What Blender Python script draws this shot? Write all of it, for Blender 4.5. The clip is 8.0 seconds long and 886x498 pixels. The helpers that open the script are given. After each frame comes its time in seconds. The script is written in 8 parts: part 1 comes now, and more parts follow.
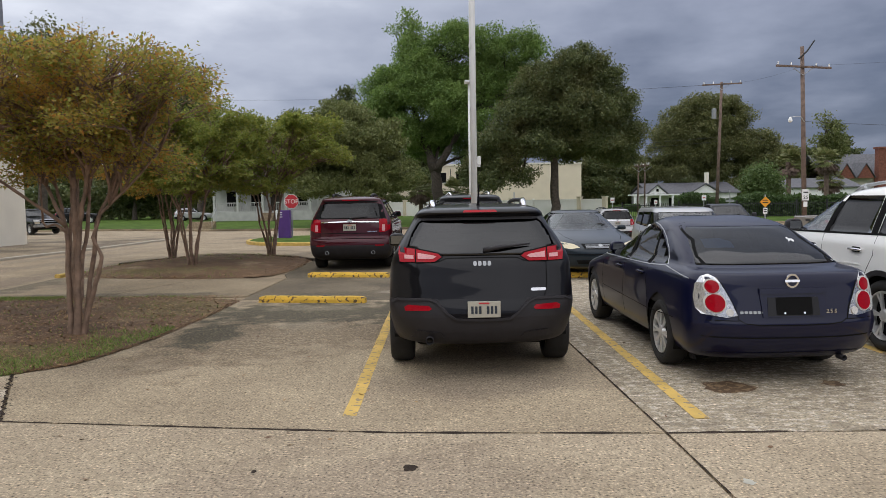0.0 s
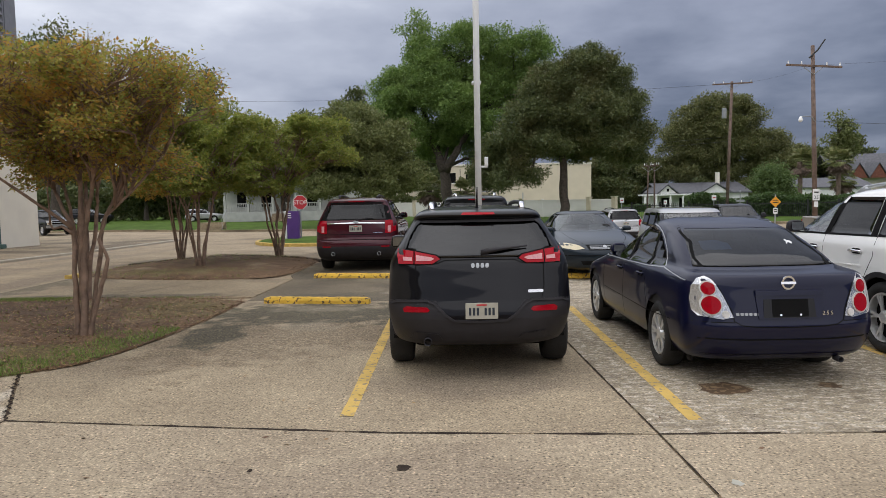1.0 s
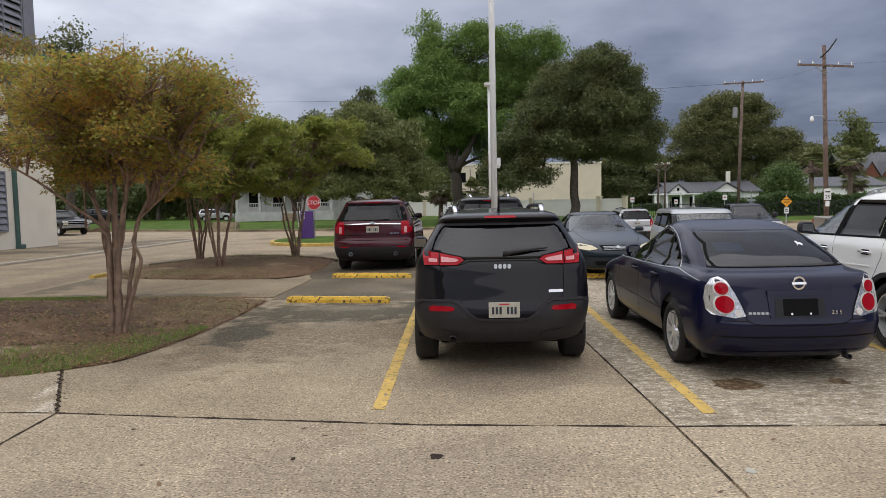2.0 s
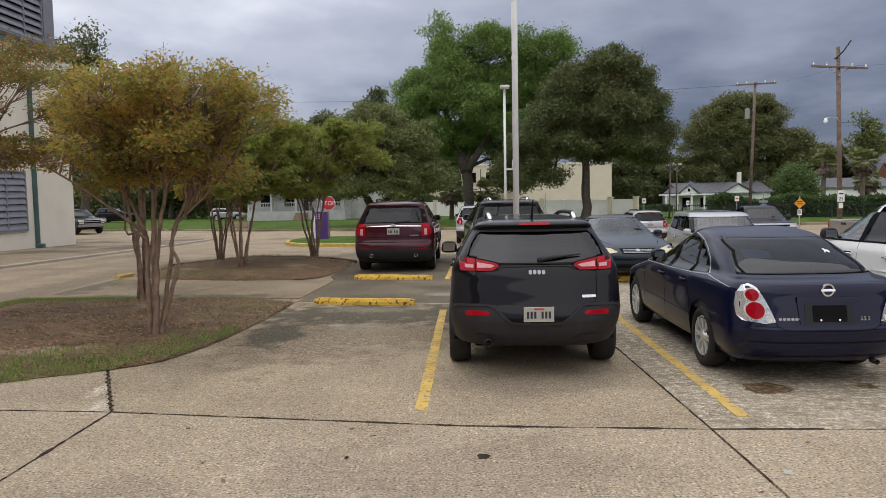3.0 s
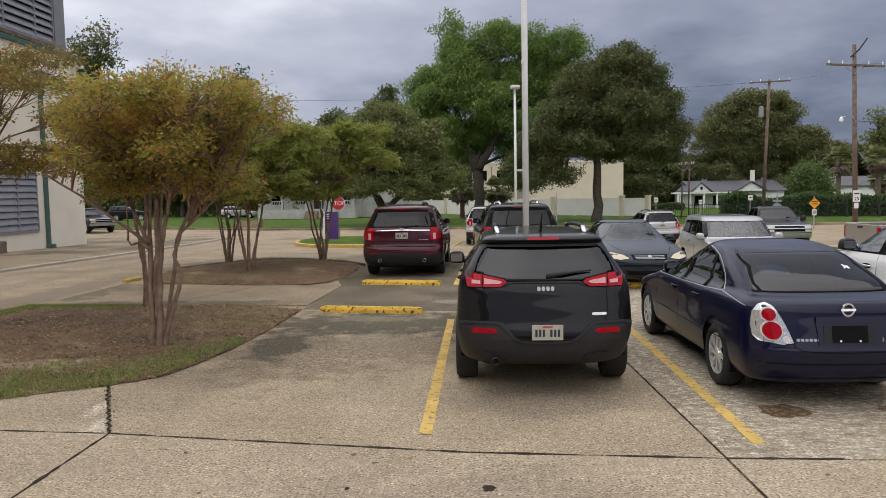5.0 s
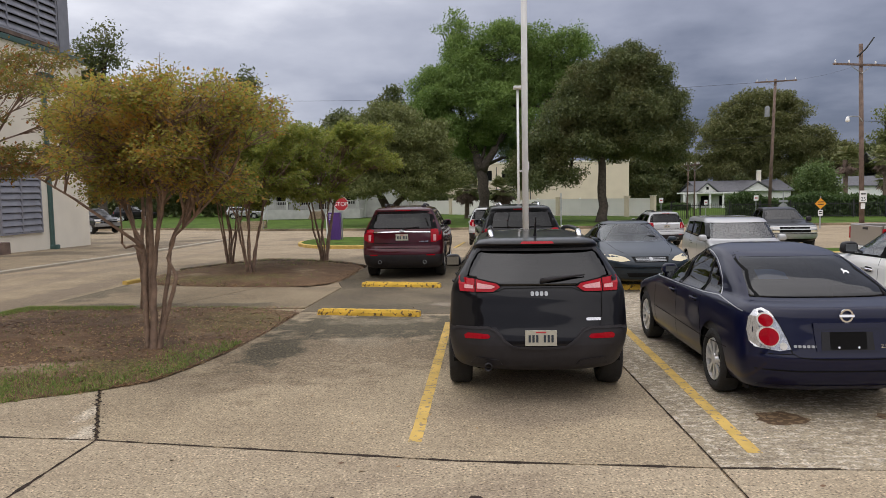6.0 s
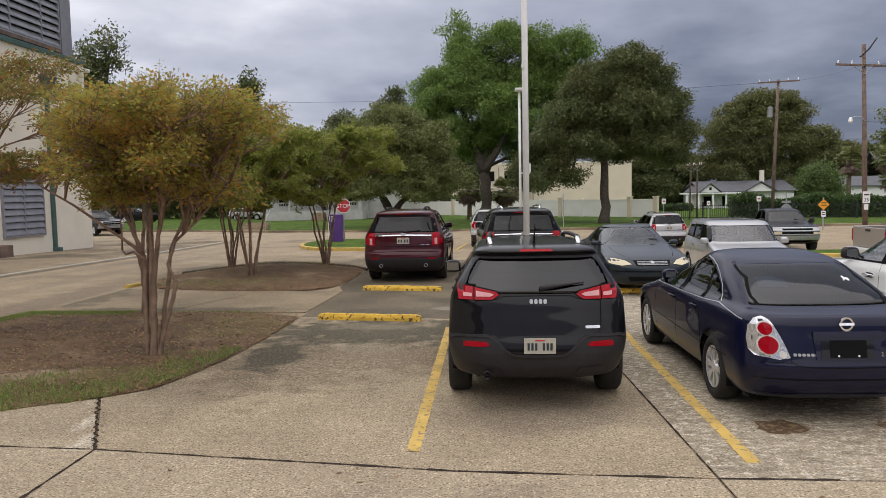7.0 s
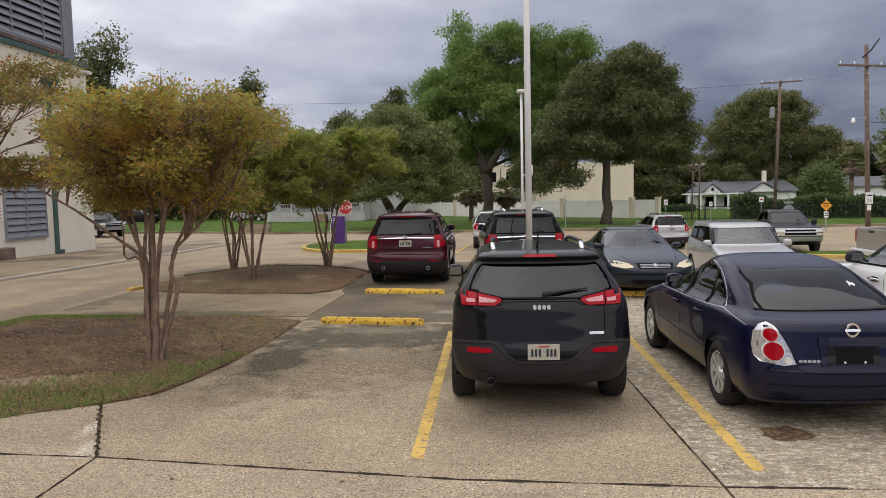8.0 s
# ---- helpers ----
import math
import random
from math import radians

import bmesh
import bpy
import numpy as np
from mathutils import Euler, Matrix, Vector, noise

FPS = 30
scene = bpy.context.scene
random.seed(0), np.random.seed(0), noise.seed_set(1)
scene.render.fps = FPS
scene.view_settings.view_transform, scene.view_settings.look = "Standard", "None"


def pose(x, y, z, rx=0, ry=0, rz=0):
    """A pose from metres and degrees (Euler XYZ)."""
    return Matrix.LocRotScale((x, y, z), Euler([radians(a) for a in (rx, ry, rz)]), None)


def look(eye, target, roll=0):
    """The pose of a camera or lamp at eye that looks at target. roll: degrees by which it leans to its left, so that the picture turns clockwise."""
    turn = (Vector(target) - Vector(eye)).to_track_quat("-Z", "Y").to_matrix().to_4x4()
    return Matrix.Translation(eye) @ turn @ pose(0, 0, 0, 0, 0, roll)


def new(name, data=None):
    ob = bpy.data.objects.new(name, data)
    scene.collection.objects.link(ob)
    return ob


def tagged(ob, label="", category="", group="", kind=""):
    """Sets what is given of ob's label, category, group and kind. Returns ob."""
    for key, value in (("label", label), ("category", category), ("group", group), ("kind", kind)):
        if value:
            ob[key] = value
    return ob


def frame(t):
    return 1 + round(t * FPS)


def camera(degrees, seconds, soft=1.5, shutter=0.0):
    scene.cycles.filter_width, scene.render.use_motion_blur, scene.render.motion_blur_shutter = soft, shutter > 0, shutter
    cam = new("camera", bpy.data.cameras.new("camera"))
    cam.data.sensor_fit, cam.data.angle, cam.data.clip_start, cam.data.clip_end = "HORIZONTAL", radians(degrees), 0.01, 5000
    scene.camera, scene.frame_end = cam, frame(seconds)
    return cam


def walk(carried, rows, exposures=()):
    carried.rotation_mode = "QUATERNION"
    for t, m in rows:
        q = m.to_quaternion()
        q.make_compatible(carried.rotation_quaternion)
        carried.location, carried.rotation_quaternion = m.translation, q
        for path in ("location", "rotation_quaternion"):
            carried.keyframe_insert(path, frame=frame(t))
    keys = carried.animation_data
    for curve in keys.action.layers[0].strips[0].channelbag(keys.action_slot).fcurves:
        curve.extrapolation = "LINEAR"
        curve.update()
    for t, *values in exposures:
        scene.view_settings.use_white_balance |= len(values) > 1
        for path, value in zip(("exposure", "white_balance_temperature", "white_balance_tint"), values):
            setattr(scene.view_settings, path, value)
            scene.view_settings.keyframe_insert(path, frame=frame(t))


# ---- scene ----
cam = camera(63.5, 8.0, 0.8)
PATH = [
    (0, (0.031, -0.002, 1.727), (0.031, 1.992, 1.582), -1.0),
    (0.5, (0.108, 0.007, 1.728), (0.093, 2.002, 1.584), -1.0),
    (1, (0.148, -0.065, 1.748), (0.119, 1.929, 1.604), -1.1),
    (1.5, (0.114, -0.22, 1.768), (0.072, 1.774, 1.623), -1.2),
    (3, (-0.276, -0.603, 1.887), (-0.353, 1.39, 1.74), -1.0),
    (3.5, (-0.354, -0.622, 1.931), (-0.44, 1.371, 1.782), -1.0),
    (4, (-0.368, -0.565, 1.974), (-0.461, 1.427, 1.822), -1.0),
    (4.5, (-0.317, -0.476, 2.028), (-0.416, 1.516, 1.873), -1.0),
    (6, (-0.103, -0.294, 2.092), (-0.227, 1.696, 1.937), -1.0),
    (6.5, (-0.081, -0.286, 2.126), (-0.209, 1.704, 1.973), -1.1),
    (7, (-0.062, -0.277, 2.165), (-0.194, 1.713, 2.011), -1.1),
    (7.5, (-0.06, -0.264, 2.189), (-0.195, 1.725, 2.035), -1.1),
    (8, (-0.075, -0.241, 2.211), (-0.212, 1.749, 2.059), -1.2),
]
walk(cam, [(t, look(eye, target, roll)) for t, eye, target, roll in PATH], [(0, -0.06, 6200, 12), (4, -0.03, 6300, 13), (8, 0.0, 6450, 14)])

# ---- sky and light ----
world = bpy.data.worlds.new("sky")
scene.world = world
world.use_nodes = True
SUN_ELEVATION, SUN_TURN = 62.0, -150.0


def build_sky():
    nt = world.node_tree
    nt.nodes.clear()
    n, l = nt.nodes.new, nt.links.new
    out, bg = n("ShaderNodeOutputWorld"), n("ShaderNodeBackground")
    l(bg.outputs[0], out.inputs[0])
    clear = n("ShaderNodeTexSky")
    clear.sky_type, clear.sun_disc = "NISHITA", False
    clear.sun_elevation, clear.sun_rotation = radians(SUN_ELEVATION), radians(SUN_TURN)
    dim = n("ShaderNodeVectorMath")
    dim.operation = "SCALE"
    dim.inputs["Scale"].default_value = 0.08
    l(clear.outputs[0], dim.inputs[0])
    co, sep = n("ShaderNodeTexCoord"), n("ShaderNodeSeparateXYZ")
    l(co.outputs["Generated"], sep.inputs[0])
    # cloud deck: directions projected on a plane overhead
    lift = n("ShaderNodeMath")
    lift.operation, lift.inputs[1].default_value = "ADD", 0.22
    absz = n("ShaderNodeMath")
    absz.operation = "ABSOLUTE"
    l(sep.outputs[2], absz.inputs[0])
    l(absz.outputs[0], lift.inputs[0])
    div = n("ShaderNodeVectorMath")
    div.operation = "DIVIDE"
    comb = n("ShaderNodeCombineXYZ")
    for i in range(3):
        l(lift.outputs[0], comb.inputs[i])
    l(co.outputs["Generated"], div.inputs[0])
    l(comb.outputs[0], div.inputs[1])
    big = n("ShaderNodeTexNoise")
    big.inputs["Scale"].default_value, big.inputs["Detail"].default_value, big.inputs["Distortion"].default_value = 0.9, 5.0, 0.3
    l(div.outputs[0], big.inputs["Vector"])
    fine = n("ShaderNodeTexNoise")
    fine.inputs["Scale"].default_value, fine.inputs["Detail"].default_value = 2.6, 6.0
    l(div.outputs[0], fine.inputs["Vector"])
    # storm front towards the right, thinner cloud towards the left
    def term(sock, k):
        m = n("ShaderNodeMath")
        m.operation, m.inputs[1].default_value = "MULTIPLY", k
        l(sock, m.inputs[0])
        return m.outputs[0]
    def add(a, b):
        m = n("ShaderNodeMath")
        l(a, m.inputs[0])
        if isinstance(b, float):
            m.inputs[1].default_value = b
        else:
            l(b, m.inputs[1])
        return m.outputs[0]
    v = add(term(sep.outputs[0], -0.43), term(big.outputs[0], 0.55))
    v = add(v, term(fine.outputs[0], 0.44))
    v = add(v, term(absz.outputs[0], 0.45))
    # the deck is paler above the dark foot of the storm
    lid = n("ShaderNodeMapRange")
    lid.inputs["From Min"].default_value, lid.inputs["From Max"].default_value = 0.09, 0.30
    lid.inputs["To Min"].default_value, lid.inputs["To Max"].default_value = 0.0, 0.17
    l(absz.outputs[0], lid.inputs["Value"])
    v = add(v, lid.outputs[0])
    v = add(v, -0.075)
    ramp = n("ShaderNodeValToRGB")
    e = ramp.color_ramp.elements
    e[0].position, e[0].color = 0.10, (0.075, 0.09, 0.135, 1)
    e[1].position, e[1].color = 1.0, (1.45, 1.46, 1.48, 1)
    for p, c in ((0.30, (0.15, 0.175, 0.245, 1)), (0.52, (0.36, 0.39, 0.48, 1)), (0.72, (0.58, 0.61, 0.69, 1)), (0.92, (1.02, 1.04, 1.08, 1))):
        k = e.new(p)
        k.color = c
    l(v, ramp.inputs[0])
    mix = n("ShaderNodeMix")
    mix.data_type = "RGBA"
    mix.inputs[0].default_value = 0.9
    l(dim.outputs[0], mix.inputs[6])
    l(ramp.outputs[0], mix.inputs[7])
    l(mix.outputs[2], bg.inputs[0])
    bg.inputs[1].default_value = 1.0


build_sky()
sun = new("sun", bpy.data.lights.new("sun", "SUN"))
sun.data.energy, sun.data.angle, sun.data.color = 1.6, radians(110), (1.0, 0.95, 0.88)
sun.matrix_world = pose(0, 0, 30, 90 - SUN_ELEVATION, 0, 40)
scene.view_settings.exposure = 0.0


# ---- materials ----
def nodes_of(name):
    m = bpy.data.materials.new(name)
    m.use_nodes = True
    nt = m.node_tree
    return m, nt, nt.nodes["Principled BSDF"]


def tex(nt, kind, scale, detail=4.0, where="Object", stretch=None):
    co = nt.nodes.new("ShaderNodeTexCoord")
    src = co.outputs[where]
    if stretch:
        mp = nt.nodes.new("ShaderNodeMapping")
        mp.inputs["Scale"].default_value = stretch
        nt.links.new(src, mp.inputs[0])
        src = mp.outputs[0]
    t = nt.nodes.new("ShaderNodeTexNoise" if kind == "noise" else "ShaderNodeTexVoronoi")
    t.inputs["Scale"].default_value = scale
    if kind == "noise":
        t.inputs["Detail"].default_value = detail
    nt.links.new(src, t.inputs["Vector"])
    return t.outputs[0] if kind == "noise" else t.outputs["Distance"]


def ramp_of(nt, sock, stops):
    r = nt.nodes.new("ShaderNodeValToRGB")
    e = r.color_ramp.elements
    e[0].position, e[0].color = stops[0][0], (*stops[0][1], 1)
    e[1].position, e[1].color = stops[-1][0], (*stops[-1][1], 1)
    for p, c in stops[1:-1]:
        e.new(p).color = (*c, 1)
    nt.links.new(sock, r.inputs[0])
    return r.outputs[0]


def mixed(nt, fac, a, b, mode="MIX"):
    m = nt.nodes.new("ShaderNodeMix")
    m.data_type, m.blend_type = "RGBA", mode
    for sock, v in ((m.inputs[0], fac), (m.inputs[6], a), (m.inputs[7], b)):
        if isinstance(v, (int, float)):
            sock.default_value = v
        elif isinstance(v, tuple):
            sock.default_value = (*v, 1)
        else:
            nt.links.new(v, sock)
    return m.outputs[2]


def bumped(nt, bsdf, sock, strength, distance):
    b = nt.nodes.new("ShaderNodeBump")
    b.inputs["Strength"].default_value, b.inputs["Distance"].default_value = strength, distance
    nt.links.new(sock, b.inputs["Height"])
    nt.links.new(b.outputs[0], bsdf.inputs["Normal"])


def plain(name, color, rough=0.5, metal=0.0, vary=0.15, scale=6.0, bump=0.0, coat=0.0, where="Object", gloss=0.5):
    m, nt, b = nodes_of(name)
    b.inputs["Specular IOR Level"].default_value = gloss
    dark = tuple(c * (1 - vary) for c in color)
    lite = tuple(min(1, c * (1 + vary)) for c in color)
    nt.links.new(ramp_of(nt, tex(nt, "noise", scale, 5, where), ((0.3, dark), (0.7, lite))), b.inputs["Base Color"])
    b.inputs["Roughness"].default_value, b.inputs["Metallic"].default_value = rough, metal
    b.inputs["Coat Weight"].default_value = coat
    b.inputs["Coat Roughness"].default_value = 0.04
    if bump:
        bumped(nt, b, tex(nt, "noise", scale * 12, 4, where), bump, 0.01)
    return m


def spot(nt, cx, cy, rx, ry, ragged=1.1, scale=1.6):
    """A ragged stain round one place of the ground, 1 inside and 0 outside."""
    co, mp, ln, t = nt.nodes.new("ShaderNodeTexCoord"), nt.nodes.new("ShaderNodeMapping"), nt.nodes.new("ShaderNodeVectorMath"), nt.nodes.new("ShaderNodeMath")
    mp.inputs["Scale"].default_value, mp.inputs["Location"].default_value = (1 / rx, 1 / ry, 0), (-cx / rx, -cy / ry, 0)
    ln.operation, t.operation = "LENGTH", "MULTIPLY_ADD"
    nt.links.new(co.outputs["Object"], mp.inputs[0])
    nt.links.new(mp.outputs[0], ln.inputs[0])
    t.inputs[1].default_value = -1.0
    nt.links.new(ln.outputs["Value"], t.inputs[0])
    n = nt.nodes.new("ShaderNodeMath")
    n.operation, n.inputs[1].default_value, n.inputs[2].default_value = "MULTIPLY_ADD", ragged * 2, 1.0 - ragged
    nt.links.new(tex(nt, "noise", scale, 8), n.inputs[0])
    nt.links.new(n.outputs[0], t.inputs[2])
    return ramp_of(nt, t.outputs[0], ((0.0, (0, 0, 0)), (0.45, (1, 1, 1))))


def scaled(nt, sock, k):
    return mixed(nt, 1.0, sock, (k, k, k), "MULTIPLY")


def concrete(name, lo, hi, stain, stain_at=0.55, speck=0.5, rough=0.9, scale=1.0, flakes=None, stains=()):
    """Weathered exposed-aggregate concrete: pale and dark pebbles, blotches, drip stains. flakes: pale scaled patches; stains: (kind, colour, strength, places)."""
    m, nt, b = nodes_of(name)
    lo, hi, stain = ((c[0] * 0.97, c[1] * 0.965, c[2] * 0.88) for c in (lo, hi, stain))
    base = ramp_of(nt, tex(nt, "noise", 0.9 * scale, 6), ((0.3, lo), (0.7, hi)))
    blot = ramp_of(nt, tex(nt, "noise", 0.33 * scale, 7), ((stain_at, (0, 0, 0)), (stain_at + 0.16, (1, 1, 1))))
    c = mixed(nt, blot, base, stain)
    for kind, color, k, places in stains:
        f = None
        for place in places:
            g = spot(nt, *place)
            f = g if f is None else mixed(nt, 1.0, f, g, "LIGHTEN")
        if kind == "grit":
            grain = ramp_of(nt, tex(nt, "noise", 30, 4), ((0.36, (0.35, 0.35, 0.35)), (0.50, (0.9, 0.9, 0.9)), (0.66, (1.9, 1.85, 1.7))))
            c = mixed(nt, scaled(nt, f, k), c, mixed(nt, 1.0, color, grain, "MULTIPLY"))
        elif kind == "flake":
            chips = ramp_of(nt, tex(nt, "noise", 19, 6, "Object", (0.75, 1.3, 1.0)), ((0.52, (0, 0, 0)), (0.58, (1, 1, 1))))
            c = mixed(nt, mixed(nt, 1.0, scaled(nt, f, k), chips, "MULTIPLY"), c, color)
        else:
            c = mixed(nt, scaled(nt, f, k), c, color)
    if flakes:
        f = ramp_of(nt, tex(nt, "noise", 15.0, 6, "Object", (0.8, 1.3, 1.0)), ((0.50, (0, 0, 0)), (0.60, (0.72, 0.72, 0.72))))
        c = mixed(nt, f, c, flakes)
        f = ramp_of(nt, tex(nt, "noise", 5.0, 6, "Object", (0.7, 1.2, 1.0)), ((0.52, (0, 0, 0)), (0.66, (0.6, 0.6, 0.6))))
        c = mixed(nt, f, c, stain)
    peb = ramp_of(nt, tex(nt, "noise", 50, 4), ((0.31, (0.20, 0.19, 0.18)), (0.43, (0.84, 0.84, 0.84)), (0.57, (1.0, 1.0, 1.0)), (0.70, (1.85, 1.8, 1.72))))
    c = mixed(nt, speck, c, peb, "MULTIPLY")
    fine = ramp_of(nt, tex(nt, "noise", 14, 5), ((0.3, (0.76, 0.75, 0.73)), (0.7, (1.16, 1.16, 1.16))))
    c = mixed(nt, 0.9, c, fine, "MULTIPLY")
    nt.links.new(c, b.inputs["Base Color"])
    b.inputs["Roughness"].default_value = rough
    bumped(nt, b, tex(nt, "noise", 64, 4), 0.9, 0.010)
    return m


def leafy(name, colors, patch=None, patch_color=None, rough=0.55, seethrough=0.25):
    m, nt, b = nodes_of(name)
    g = nt.nodes.new("ShaderNodeNewGeometry")
    c = ramp_of(nt, g.outputs["Random Per Island"], tuple((i / (len(colors) - 1), k) for i, k in enumerate(colors)))
    if patch:
        f = ramp_of(nt, tex(nt, "noise", patch, 3), ((0.50, (0, 0, 0)), (0.72, (0.85, 0.85, 0.85))))
        c = mixed(nt, f, c, patch_color)
    nt.links.new(c, b.inputs["Base Color"])
    b.inputs["Roughness"].default_value = rough
    t = nt.nodes.new("ShaderNodeBsdfTranslucent")
    nt.links.new(c, t.inputs[0])
    mx = nt.nodes.new("ShaderNodeMixShader")
    mx.inputs[0].default_value = seethrough
    nt.links.new(b.outputs[0], mx.inputs[1])
    nt.links.new(t.outputs[0], mx.inputs[2])
    nt.links.new(mx.outputs[0], nt.nodes["Material Output"].inputs[0])
    return m


def car_paint(name, color, flake=0.25, rough=0.35, dust=0.015, coat=1.0):
    m, nt, b = nodes_of(name)
    d = ramp_of(nt, tex(nt, "noise", 2.2, 6), ((0.45, (0, 0, 0)), (0.8, (dust * 3, dust * 3, dust * 3))))
    nt.links.new(mixed(nt, d, color, (0.25, 0.23, 0.2)), b.inputs["Base Color"])
    b.inputs["Metallic"].default_value, b.inputs["Roughness"].default_value = flake, rough
    b.inputs["Specular IOR Level"].default_value = 0.08
    b.inputs["Coat Weight"].default_value, b.inputs["Coat Roughness"].default_value = coat, 0.03
    return m


def glassy(name, tint, gloss_rough=0.01, least=0.09):
    """Tinted pane: the view through it is dimmed, the sky mirrors in it by Fresnel."""
    m, nt, b = nodes_of(name)
    nt.nodes.remove(b)
    tr, gl, lw, pw, ma, mx = (nt.nodes.new(k) for k in ("ShaderNodeBsdfTransparent", "ShaderNodeBsdfGlossy", "ShaderNodeLayerWeight", "ShaderNodeMath", "ShaderNodeMath", "ShaderNodeMixShader"))
    tr.inputs[0].default_value = (*tint, 1)
    gl.inputs["Roughness"].default_value = gloss_rough
    lw.inputs[0].default_value = 0.5
    pw.operation, pw.inputs[1].default_value = "POWER", 5.0
    ma.operation, ma.inputs[1].default_value, ma.inputs[2].default_value = "MULTIPLY_ADD", 0.85, least
    nt.links.new(lw.outputs["Facing"], pw.inputs[0])
    nt.links.new(pw.outputs[0], ma.inputs[0])
    nt.links.new(ma.outputs[0], mx.inputs[0])
    nt.links.new(tr.outputs[0], mx.inputs[1])
    nt.links.new(gl.outputs[0], mx.inputs[2])
    nt.links.new(mx.outputs[0], nt.nodes["Material Output"].inputs[0])
    return m


def lamp_lens(name, color, rough=0.08):
    m, nt, b = nodes_of(name)
    nt.links.new(ramp_of(nt, tex(nt, "voronoi", 60), ((0.0, tuple(c * 0.8 for c in color)), (0.6, color))), b.inputs["Base Color"])
    b.inputs["Roughness"].default_value = rough
    b.inputs["Specular IOR Level"].default_value = 0.15
    b.inputs["Coat Weight"].default_value, b.inputs["Coat Roughness"].default_value = 0.1, 0.02
    return m


def worn_paint(name, paint, under, at=0.56):
    m, nt, b = nodes_of(name)
    f = ramp_of(nt, tex(nt, "noise", 16, 8), ((at, (0, 0, 0)), (at + 0.04, (1, 1, 1))))
    tone = ramp_of(nt, tex(nt, "noise", 3, 5), ((0.3, tuple(c * 0.8 for c in paint)), (0.7, tuple(c * 1.15 for c in paint))))
    nt.links.new(mixed(nt, f, tone, under), b.inputs["Base Color"])
    b.inputs["Roughness"].default_value = 0.8
    bumped(nt, b, tex(nt, "noise", 40, 4), 0.4, 0.01)
    return m


